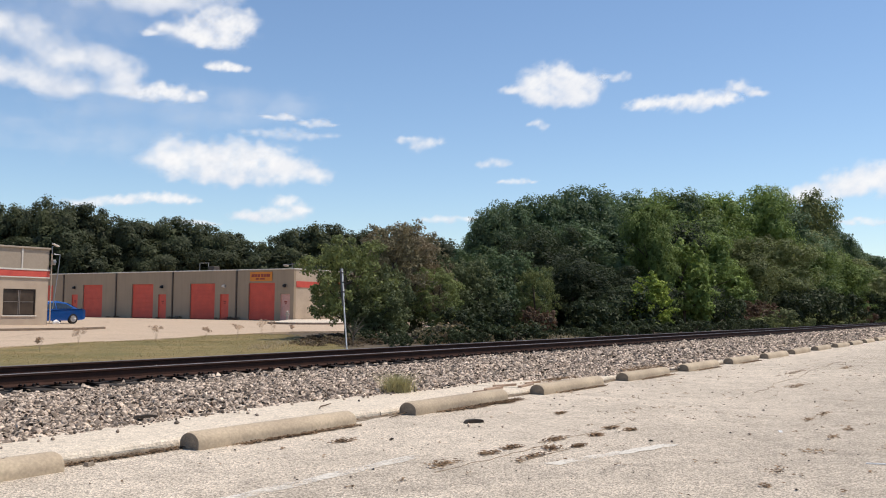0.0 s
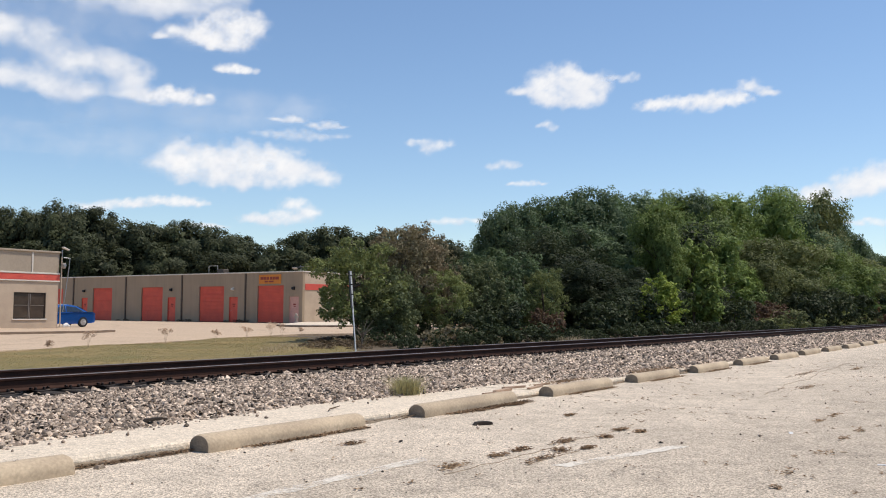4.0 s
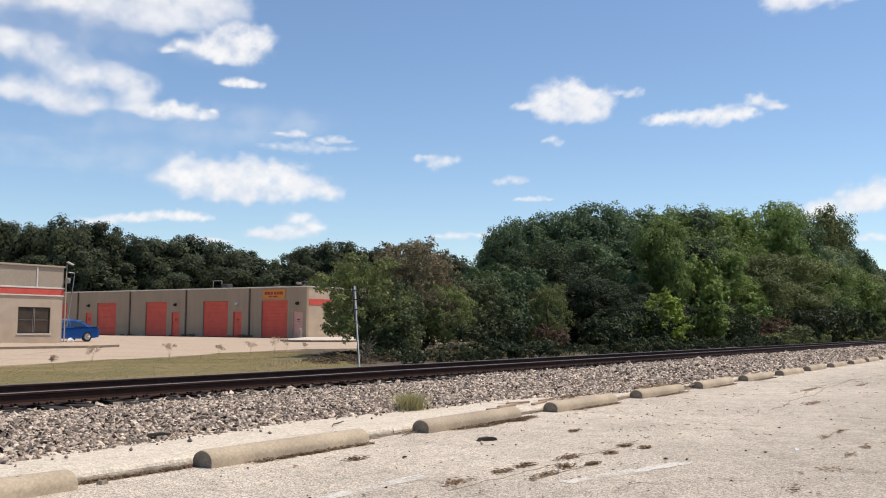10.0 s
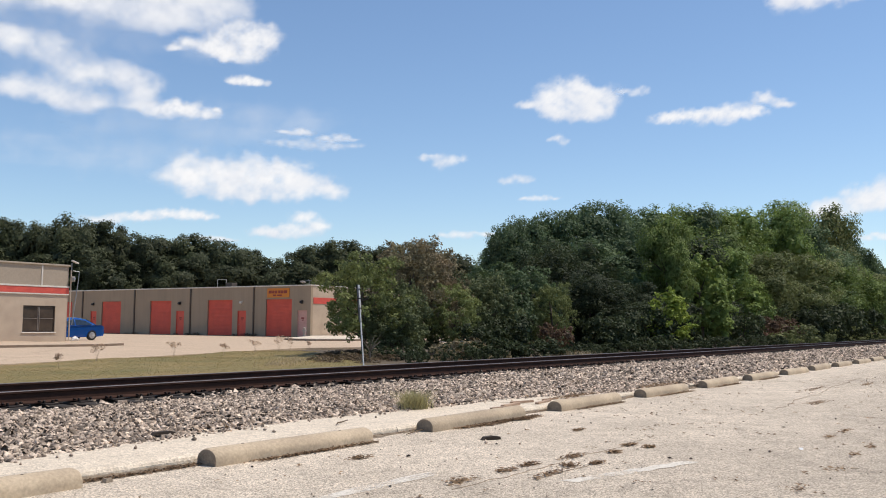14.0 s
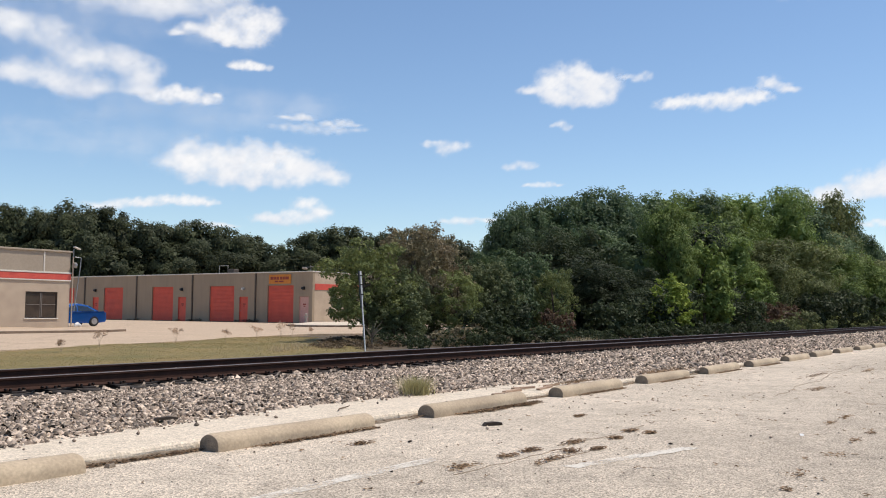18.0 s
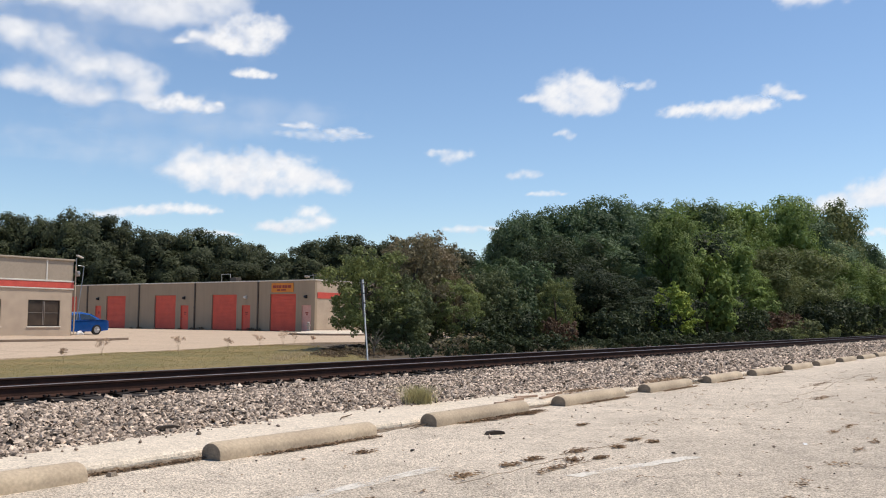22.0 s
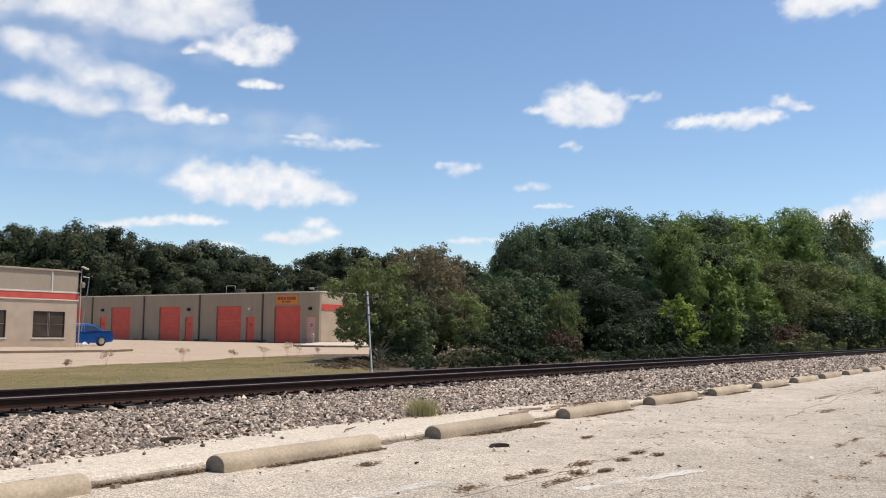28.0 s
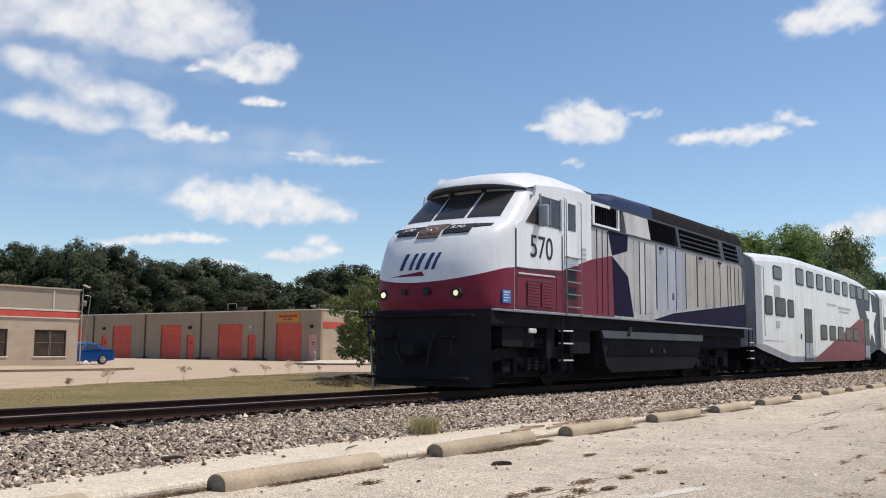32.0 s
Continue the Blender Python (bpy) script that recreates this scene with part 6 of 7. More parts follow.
        Geo().prism([(1.95, 3.74), (2.58, 4.36), (2.58, 3.74)], s * 1.606, s * 1.612).ob("quarter_window", GLASS, o)
        Geo().box(2.66, 3.60, s * 1.606, s * 1.613, 3.76, 4.44, 0.004).ob("cab_window", GLASS, o)
        for b in ((2.60, 2.66, 3.72, 4.48), (3.60, 3.66, 3.72, 4.48), (3.10, 3.14, 3.76, 4.44)):
            Geo().box(b[0], b[1], s * 1.606, s * 1.622, b[2], b[3]).ob("window_frame", GALV, o)
        Geo().box(2.50, 2.62, s * 1.62, s * 1.86, 3.7, 4.2, 0.02).ob("mirror", LIGHTGREY, o)
        Geo().box(3.84, 4.56, s * 1.606, s * 1.622, 2.94, 4.52, 0.006).ob("cab_door", WHITE, o, "white cab door with a narrow window")
        Geo().box(4.0, 4.40, s * 1.624, s * 1.63, 3.78, 4.44).ob("door_window", GLASS, o)
        for x in (3.80, 4.60):
            Geo().tube([(x, s * 1.68, 1.7), (x, s * 1.68, 4.5), (x, s * 1.61, 4.54)], 0.012, 6).ob("handrail", GALV, o)
        for k in range(5):
            Geo().box(3.84, 4.56, s * 1.62, s * 1.70, 1.9 + k * 0.3, 1.925 + k * 0.3).ob("ladder_rung", GALV, o)
        # no hollow is cut: black plates paint the dark of the step recesses
        for k in range(2):
            Geo().box(3.95, 4.4, s * 1.606, s * 1.615, 2.1 + k * 0.45, 2.4 + k * 0.45).ob("step_recess", BLACK, o)
        Geo().prism([(1.6, 2.58), (3.3, 2.61), (3.3, 2.575), (1.6, 2.545)], s * 1.607, s * 1.63).ob("drip_rail", STEP, o)
        for a, b in ((1.98, 2.56), (2.64, 3.22)):
            fr = Geo().box(a, b, s * 1.606, s * 1.612, 1.85, 2.42).ob("louvre_panel", BLACK, o)
            for k in range(8):
                Geo().box(a + 0.02, b - 0.02, s * 1.612, s * 1.632, 1.865 + k * 0.068, 1.917 + k * 0.068).ob("louvre", RED_P, fr)
        Geo().box(0.95, 1.30, s * 1.59, s * 1.61, 1.88, 2.16).ob("notice", TAG, o, "small blue notice, not legible")
        for k, wd in enumerate((0.25, 0.19, 0.23, 0.15)):
            Geo().box(1.0, 1.0 + wd, s * 1.611, s * 1.613, 2.10 - k * 0.06, 2.125 - k * 0.06).ob("lettering_bar", STEP, o)
        if s < 0:
            writing("side_number", "570", 0.74, INK, o, Matrix.Translation((2.70, -1.607, 3.20)) @ SIDE)
        else:
            writing("side_number", "570", 0.74, INK, o, Matrix.Translation((2.70, 1.607, 3.20)) @ Matrix.Rotation(math.pi, 4, "Z") @ SIDE)
        for k in range(3):
            Geo().box(4.72 + 0.02 * k, 5.0, s * 1.606, s * 1.611, 3.35 - k * 0.12, 3.42 - k * 0.12).ob("data_bar", MARK, o)
        # sill, steps, tank, boxes
        Geo().box(0.5, 18.8, s * 1.60, s * 1.66, 1.695, 1.745, 0.008).ob("sill", GALV, o, "pale metal sill edge")
        for x0, zs in ((3.66, (1.32, 1.02, 0.62)), (18.5, (1.2, 0.9, 0.62))):
            for z in zs:
                Geo().box(x0, x0 + 0.5, s * 1.52, s * 1.66, z, z + 0.035).ob("step", STEP, o)
            Geo().box(x0 - 0.03, x0 - 0.005, s * 1.6, s * 1.64, 0.6, 1.69).box(x0 + 0.505, x0 + 0.53, s * 1.6, s * 1.62, 0.6, 1.69).ob("step_stringer", UNDER, o)
        Geo().prism([(5.92, 1.42), (6.1, 1.10), (6.35, 0.5), (6.7, 0.30), (12.8, 0.34), (13.2, 0.55), (13.6, 1.10), (13.65, 1.42)], s * 1.30, s * 1.50).ob("fuel_tank_side", TANK, o, "dusty black ribbed fuel tank")
        Geo().prism([(5.94, 1.40), (6.1, 1.2), (13.6, 1.2), (13.66, 1.40)], s * 1.50, s * 1.57).ob("tank_shelf", SHELF, o, "dusty grey shelf over the fuel tank")
        for k in range(5):
            Geo().box(6.4 + 0.03 * k, 13.35 - 0.05 * k, s * 1.50, s * 1.53, 0.78 + k * 0.07, 0.805 + k * 0.07).ob("tank_rib", TANK, o)
        for x in (9.2, 10.2):
            Geo().box(x, x + 0.16, s * 1.53, s * 1.56, 0.82, 0.95).ob("gauge", BLACK, o)
        Geo().tube([(7.6, s * 1.6, 1.3), (7.75, s * 1.6, 1.5)], 0.05, 6).ob("filler", BLACK, o)
        Geo().box(2.2, 2.55, s * 1.5, s * 1.56, 1.25, 1.36, 0.02).ob("bracket", STEP, o)
    Geo().box(6.2, 13.5, -1.30, 1.30, 0.4, 1.45).ob("fuel_tank", UNDER, o)
    # the long middle box is added to keep the underside dark; the rest is gear
    Geo().box(0.9, 17.6, -0.62, 0.62, 0.1, 1.379).box(1.2, 2.6, -1.45, -1.0, 0.95, 1.379).box(3.2, 3.6, -1.45, -1.0, 0.7, 1.379).box(4.4, 5.5, -1.45, -1.1, 0.8, 1.379).box(13.5, 18.2, -1.4, -1.0, 1.0, 1.379).ob("underfloor_gear", UNDER, o)
    Geo().box(0.5, 18.35, -1.5, 1.5, 1.38, 1.73).ob("underframe", UNDER, o)
    Geo().box(18.302, 18.35, -1.55, 1.55, 1.75, 4.6).ob("rear_wall", GREY, o)
    Geo().box(18.353, 18.95, -0.75, 0.75, 1.4, 3.9, 0.05).ob("gangway", BLACK, o)
    # roof of the hood
    rows = []
    for x, zt in ((5.35, 5.08), (6.9, 5.1), (7.15, 5.22), (9.6, 5.27), (9.7, 5.27), (18.05, 5.30), (18.3, 5.2)):
        half = [(1.5, 4.70), (1.46, zt - 0.22), (1.34, zt - 0.09), (1.0, zt - 0.02), (0.0, zt)]
        rows.append([(x, -p[0], p[1]) for p in half] + [(x, p[0], p[1]) for p in half[-2::-1]])
    Geo().grid(rows[:5]).ob("hood_roof", ROOFNAVY, o, "navy roof cowl", smooth=True)
    Geo().grid([[(p[0], p[1], p[2] - 0.004) for p in r] for r in rows[4:]]).ob("radiator_roof", UNDER, o, smooth=True)
    for k in range(4):
        Geo().tube([(11.2 + k * 1.7, 0, 5.2), (11.2 + k * 1.7, 0, 5.36)], 0.6, 20).ob("roof_fan", UNDER, o)
    Geo().box(8.0, 8.9, -0.35, 0.35, 5.0, 5.16, 0.03).ob("exhaust_stack", UNDER, o)
    Geo().tube([(4.1, -0.5, 5.02), (4.1, -0.5, 5.14), (3.6, -0.5, 5.2)], [0.03, 0.03, 0.07], 8).ob("horn", GALV, o)
    # pilot, coupler
    g = Geo()
    rows = []
    for z, x0 in ((1.72, 0.06), (1.4, 0.05), (0.9, 0.06), (0.45, 0.12), (0.09, 0.06)):
        rows.append([(x0 + 0.5 * abs(t) ** 3, -t * 1.57, z) for t in [k / 8 - 1 for k in range(17)]])
    Geo().grid(rows).ob("pilot", UNDER, o, "black pilot plate", smooth=True)
    Geo().box(-0.35, 0.5, -0.16, 0.16, 0.72, 1.0, 0.04).ob("coupler", UNDER, o)
    for y in (-0.8, 0.8):
        Geo().box(-0.06, 0.16, y - 0.2, y + 0.2, 1.12, 1.16).ob("pilot_step", UNDER, o)
    for y in (-0.45, 0.45):
        Geo().tube([(0.06, y, 1.2), (-0.1, y, 0.9), (0.0, y * 0.7, 0.55)], 0.03, 6).ob("air_hose", BLACK, o)
    for x in (3.0, 15.3):
        truck(o, x, 2.75)
        for dx in (-1.375, 1.375):
            WHEELS.append((wheelset(o, x + dx), x + dx))
    return o


COACHW = streaked("white_coach_side", (0.84, 0.83, 0.82), (0.50, 0.46, 0.41), 0.3, 0.5)
# upper panes get a paler base colour that stands for reflected sky
PANES_SKY = mat("sky_reflection_coach_glass", (0.12, 0.12, 0.135), (0.085, 0.085, 0.095), 0.3, scale=1, fine=3, bump=0.0, spec=0.15)
COACH_TOP = [(0, 4.76), (0.8, 4.85), (5.4, 5.12), (7.5, 5.18), (17.7, 5.18), (19.8, 5.12), (24.4, 4.78), (25.2, 4.70)]
COACH_LOW = [(0, 1.10), (0.5, 1.0), (4.9, 0.47), (5.3, 0.45), (19.9, 0.45), (20.3, 0.47), (24.7, 1.0), (25.2, 1.10)]
STAR = [(math.sin(k * math.pi / 5) * (1.0 if k % 2 == 0 else 0.40), math.cos(k * math.pi / 5) * (1.0 if k % 2 == 0 else 0.40)) for k in range(10)]


def rounded(x0, x1, z0, z1, r):
    """The outline of a window with round corners."""
    out = []
    for cx, cz, a0 in ((x1 - r, z1 - r, 0), (x0 + r, z1 - r, 90), (x0 + r, z0 + r, 180), (x1 - r, z0 + r, 270)):
        out += [(cx + r * math.cos(radians(a0 + 30 * k)), cz + r * math.sin(radians(a0 + 30 * k))) for k in range(4)]
    return out


def coach(name_label):
    """A bilevel coach, its leading end at x = 0."""
    o = thing("bilevel_coach", pose(35.8, 11.76, RAIL_Z), name_label, "railway coach", "coaches of the train")
    xs = [0, 0.8, 3, 4.9, 5.3, 7.5, 10, 12.6, 15, 17.7, 19.9, 20.3, 22, 24.4, 25.2]
    rows = []
    for x in xs:
        b, t = interp(COACH_LOW, x), interp(COACH_TOP, x)
        half = [(1.42, b), (1.49, b + 0.25), (1.5, 2.6), (1.49, t - 0.40), (1.40, t - 0.22), (1.12, t - 0.07), (0.6, t - 0.015), (0, t)]
        rows.append([(x, -p[0], p[1]) for p in half] + [(x, p[0], p[1]) for p in half[-2::-1]])
    cut = 5
    Geo().grid([r[:cut] for r in rows]).ob("side", COACHW, o, "white coach side with faint grime")
    Geo().grid([r[-cut:] for r in rows]).ob("side", COACHW, o)
    Geo().grid([r[cut - 1:len(r) - cut + 1] for r in rows]).ob("roof", WHITE, o, "white coach roof", smooth=True)
    Geo().add([(p[0] + 0.0, p[1], p[2]) for p in rows[0]] + [(p[0] - 0.10, p[1] * 0.97, p[2] - 0.02) for p in rows[0]], [tuple(range(15, 30))] + [(i, i + 1, i + 16, i + 15) for i in range(14)] + [(14, 0, 15, 29)]).ob("end_wall", LIGHTGREY, o, "grey coach end")
    Geo().add([(p[0], p[1], p[2]) for p in rows[-1]] + [(p[0] + 0.10, p[1] * 0.97, p[2] - 0.02) for p in rows[-1]], [tuple(range(15, 30))] + [(i, i + 1, i + 16, i + 15) for i in range(14)] + [(14, 0, 15, 29)]).ob("end_wall", LIGHTGREY, o, "grey coach end")
    for x0, x1 in ((-0.75, -0.102), (25.302, 25.9)):
        Geo().box(x0, x1, -0.6, 0.6, 1.2, 3.4, 0.04).ob("gangway", BLACK, o)
    Geo().box(1.0, 24.2, -1.25, 1.25, 0.55, 1.0).box(0.4, 24.8, -0.6, 0.6, 0.16, 0.548).ob("underframe", UNDER, o)
    for s in (-1, 1):
        y0, y1 = s * 1.503, s * 1.512
        Geo().box(-0.095, 0.75, s * 1.495, s * 1.508, 1.16, 4.26).ob("end_panel", LIGHTGREY, o)
        Geo().prism([(8.85, 0.48), (9.4, 0.62), (19.9, 2.78), (21.0, 2.70), (21.0, 0.48)], y0, s * 1.507).ob("red_field", RED_P, o, "dark red livery field")
        Geo().prism([(18.3, 4.62), (19.95, 2.80), (21.01, 2.72), (21.01, 0.7), (24.6, 1.05), (25.15, 1.15), (25.15, 4.26), (24.4, 4.34), (20, 4.6)], y0, s * 1.5065).ob("navy_field", GREY, o, "slate-blue livery field")
        sg = Geo().prism([(23.3 + p[0] * 1.75, 2.75 + p[1] * 1.75) for p in STAR], s * 1.508, s * 1.513).ob("star", WHITE, o, "white star")

        def win(x0, x1, z0, z1, n="window"):
            f = Geo().prism(rounded(x0 - 0.07, x1 + 0.07, z0 - 0.07, z1 + 0.07, 0.16), s * 1.503, s * 1.516).ob(n, SEAM, o)
            Geo().prism(rounded(x0, x1, z0, z1, 0.11), s * 1.517, s * 1.522).ob("pane", PANES_SKY if z0 > 3.5 else PANES, f)
        for k in range(9):
            win(6.2 + k * 1.9, 7.4 + k * 1.9, 3.92, 4.54)
        win(1.25, 2.2, 2.42, 3.06)
        win(2.75, 4.2, 2.42, 3.06)
        win(4.65, 5.55, 2.42, 3.06)
        win(2.55, 3.75, 3.92, 4.36)
        for k in range(5):
            win(10.5 + k * 1.88, 11.75 + k * 1.88, 1.55, 2.14)
        for x in (7.4, 21.2):
            d = Geo().box(x, x + 1.42, y0, s * 1.514, 0.50, 2.86, 0.006).ob("passenger_door", GREY, o, "grey sliding passenger door")
            for a in (x + 0.08, x + 0.76):
                Geo().box(a, a + 0.56, s * 1.515, s * 1.521, 1.4, 2.6).ob("door_window", PANES, d)
                Geo().box(a, a + 0.56, s * 1.515, s * 1.519, 0.62, 1.3).ob("door_leaf", LIGHTGREY, d)
            Geo().box(x - 0.75, x - 0.55, y0, s * 1.512, 1.45, 1.7).ob("door_control", SEAM, o)
        for b in ((2.6, 3.5, 3.1, 3.62), (2.75, 3.3, 1.85, 2.15), (12.0, 14.0, 3.18, 3.3), (14.4, 17.5, 3.1, 3.24), (14.6, 17.0, 2.92, 3.02)):
            Geo().box(b[0], b[1], y0, s * 1.506, b[2], b[3]).ob("marking", MARK, o, "faded grey marking, not legible")
        for b in ((0.8, 4.0, 1.32, 1.335), (9.3, 9.31, 0.5, 2.9), (20.9, 20.92, 0.5, 2.9), (5.9, 5.91, 0.5, 3.3)):
            Geo().box(b[0], b[1], y0, s * 1.5055, b[2], b[3]).ob("panel_seam", SEAM, o)
        Geo().tube([(0.9, s * 1.45, 4.25), (0.9, s * 1.56, 4.2), (0.9, s * 1.56, 1.5)], 0.015, 5).ob("handrail", GALV, o)
        Geo().box(13.2, 13.4, s * 1.35, s * 1.45, 4.72, 4.84, 0.02).ob("marker_lamp", BLACK, o)
    for x in (2.6, 22.6):
        truck(o, x, 2.6)
        for dx in (-1.3, 1.3):
            WHEELS.append((wheelset(o, x + dx), x + dx))
    return o


LOCO = locomotive()
COACH1 = coach("white bilevel coach with red field and star behind the locomotive")
COACH2 = coach("white bilevel coach at the tail of the visible train")
# ---- litter on the lot ----
LITTER_SPOTS = [(7.65, 3.21, 0.1, 0.025), (6.64, 3.29, 0.14, 0.03), (6.07, 3.35, 0.12, 0.035), (6.24, 3.09, 0.1, 0.035), (5.79, 3.04, 0.18, 0.03), (7.13, 3.12, 0.06, 0.02), (7.61, 3.02, 0.06, 0.02), (9.96, 1.87, 0.2, 0.03), (9.33, 1.92, 0.15, 0.03), (8.24, 1.47, 0.12, 0.03), (7.28, 1.41, 0.14, 0.05), (6.23, 1.45, 0.16, 0.05), (5.64, 1.41, 0.08, 0.03), (8.83, 1.45, 0.07, 0.02), (5.76, 3.36, 0.08, 0.03), (6.46, 2.98, 0.08, 0.02), (5.61, 4.57, 0.09, 0.03), (5.15, 3.37, 0.1, 0.04), (8.41, 4.07, 0.08, 0.02), (18.69, 3.13, 0.5, 0.05), (16.5, 3.6, 0.6, 0.05), (13.5, 2.9, 0.4, 0.04)]
PAPER_AT = (8.31, 1.93)
litter("leaf_litter", [(a + 0.4 * c * math.sin(9 * a + 5 * k), b + 0.7 * d * math.cos(7 * a + 3 * k), c * 0.6, d * 0.8) for a, b, c, d in LITTER_SPOTS for k in range(3 if b > 2 else 1)], 1500, 1, 0.017, 201, "drifts of dead leaves in the cracks of the lot")
# dirt under the drifts
DUST = mat("drift_dirt", (0.40, 0.32, 0.235), (0.30, 0.235, 0.165), 0.95, scale=14, fine=90, bump=0.6, mix=0.8)
rd = random.Random(31)
g = Geo()
for x, y, a, b in LITTER_SPOTS:
    for k in range(3 if y > 2 else 1):
        cx, cy = x + rd.gauss(0, 0.6) * a, y + rd.gauss(0, 0.6) * b
        w = [0.7 + 0.5 * rd.random() for _ in range(11)]
        g.prism([(cx + math.cos(i * 0.571) * w[i] * a * 0.3, cy + math.sin(i * 0.571) * w[i] * max(b, 0.02) * 0.5) for i in range(11)], -0.01, 0.0035 + 0.001 * k, "z")
tagged(g.ob("drift_dirt", DUST), "patches of dark dirt under the leaf drifts", "dirt", kind="stuff")
fronts = []
for k, n in ((0, 6), (1, 9), (2, 5), (3, 5), (4, 4), (5, 6)):
    for j in range(n):
        fronts.append((STOP_X + 2.743 * k + 0.5 + 1.4 * j / n, STOP_Y - 0.15, 0.09, 0.02))
for j in range(12):
    fronts.append((STOP_X + 2.743 + 0.75 + 0.11 * j, STOP_Y - 0.17 - 0.03 * math.sin(j), 0.07, 0.03))
litter("leaf_litter", fronts, 4200, 1, 0.017, 202, "dead leaves and grit gathered against the wheel stops")
litter("leaf_litter", [(5 + 1.3 * k, 5.33, 0.35, 0.025) for k in range(14)], 1300, 1, 0.013, 203, "grit and leaves along the kerb joint")
litter("leaf_litter", [(14.7, 5.75, 0.25, 0.12), (15.3, 5.6, 0.3, 0.1), (14.2, 5.5, 0.3, 0.08), (11.4, 5.6, 0.3, 0.05)], 1500, 1, 0.02, 205, "heap of brown leaves and twigs on the kerb", 0.085)
litter("leaf_litter", [(3.2 + 0.13 * k, 5.3, 0.12, 0.025) for k in range(12)], 700, 1, 0.014, 206, "leaves and grit in the gutter between wheel stops")
chunk = Geo().add([(-0.06, -0.04, 0), (0.07, -0.035, 0), (0.08, 0.03, 0), (-0.05, 0.045, 0), (-0.04, -0.02, 0.05), (0.04, -0.025, 0.06), (0.05, 0.02, 0.045), (-0.03, 0.03, 0.055)], [(3, 2, 1, 0), (4, 5, 6, 7), (0, 1, 5, 4), (1, 2, 6, 5), (2, 3, 7, 6), (3, 0, 4, 7)])
tagged(piece("concrete_chunk", chunk.mesh("concrete_chunk", STOP_END), None, Matrix.Translation((3.78, 5.2, -0.008)) @ Matrix.Rotation(0.35, 4, "Z") @ Matrix.Scale(0.62, 4)), "broken lump of concrete lying beside a wheel stop", "debris")
rr = random.Random(44)
scatter = [(rr.uniform(2.5, 24) , rr.uniform(-0.5, 5.1), 0.03, 0.02) for _ in range(420)]
litter("leaf_litter", scatter, 1300, 1, 0.015, 204, "scattered dead leaves and specks on the lot")
CHIP = mat("dark_wood_chip", (0.05, 0.036, 0.026), (0.035, 0.026, 0.02), 0.9, scale=9, fine=60)
WHITE_PAPER = mat("white_paper", (0.75, 0.74, 0.72), (0.68, 0.67, 0.66), 0.9, scale=9, fine=60)
b = Geo().prism([(-0.09, 0.0), (-0.06, 0.03), (0.02, 0.036), (0.09, 0.028), (0.1, 0.004)], -0.03, 0.03)
tagged(piece("wood_scrap", b.mesh("wood_scrap", CHIP), None, pose(7.22, 4.38, 0.0, 0, 0, -30)), "dark scrap of wood lying on the lot", "debris")
b = Geo().prism([(-0.10, 0.0), (-0.08, 0.022), (0.05, 0.026), (0.11, 0.014), (0.11, 0.0)], -0.025, 0.025)
tagged(piece("wood_scrap", b.mesh("wood_scrap", CHIP), None, pose(5.2, 6.42, 0.09, 0, 0, -10)), "dark scrap of wood on the ballast edge", "debris")
tagged(piece("paper_scrap", Geo().prism([(-0.04, 0.0), (0.0, 0.012), (0.04, 0.003), (0.0, 0.006)], -0.015, 0.015).mesh("paper_scrap", WHITE_PAPER), None, pose(*PAPER_AT, 0.0, 0, 0, 20)), "scrap of white paper on the lot", "debris")
for i, (x, y, z, L, a) in enumerate(((6.9, 5.9, 0.07, 0.35, 30), (7.2, 5.2, 0.004, 0.4, 10), (6.2, 5.28, 0.004, 0.5, -4), (9.0, 5.3, 0.004, 0.3, 20))):
    r = random.Random(300 + i)
    g = Geo().tube([(-L / 2, 0, 0.01), (-L / 6, r.uniform(-0.03, 0.03), 0.016), (L / 6, r.uniform(-0.03, 0.03), 0.012), (L / 2, r.uniform(-0.05, 0.05), 0.02)], [0.004, 0.007, 0.007, 0.004], 6)
    tagged(piece("stick", g.mesh("stick", TWIG), None, pose(x, y, z, 0, 0, a)), "dry stick lying by the kerb", "stick", "sticks by the kerb")
# splintered boards on the kerb
BOARD = mat("splintered_board", (0.43, 0.30, 0.21), (0.30, 0.205, 0.14), 0.9, scale=8, fine=70, bump=0.4, spread=0.2)
for i, (x, y, L, a) in enumerate(((9.75, 5.62, 0.5, 4), (10.25, 5.74, 0.42, -14), (10.45, 5.55, 0.55, 9), (10.9, 5.68, 0.4, -3), (11.15, 5.56, 0.3, 22), (9.3, 5.52, 0.3, -8))):
    r = random.Random(350 + i)
    w = r.uniform(0.02, 0.035)
    g = Geo().prism([(-L / 2, -w), (L / 2 - 0.05, -w * 0.9), (L / 2, 0.0), (L / 2 - 0.03, w), (-L / 2 + 0.04, w * 0.9), (-L / 2 - 0.02, 0.1 * w)], 0.0, r.uniform(0.016, 0.028), "z")
    tagged(piece("board", g.mesh("board", BOARD), None, pose(x, y, 0.068, 0, 0, a)), "splintered light-brown board lying on the kerb", "board", "boards on the kerb")
# loose stones on kerb and lot
rng = np.random.default_rng(77)
n = 260
px = rng.uniform(3, 22, n)
py = np.where(rng.random(n) < 0.55, 6.35 - np.abs(rng.normal(0, 0.22, n)), rng.uniform(1.5, 5.0, n))
base = np.array([(0, 0, 1), (1, 0, 0), (0, 1, 0), (-1, 0, 0), (0, -1, 0), (0, 0, -0.6)], float)
fc = np.array([(0, 1, 2), (0, 2, 3), (0, 3, 4), (0, 4, 1), (5, 2, 1), (5, 3, 2), (5, 4, 3), (5, 1, 4)])
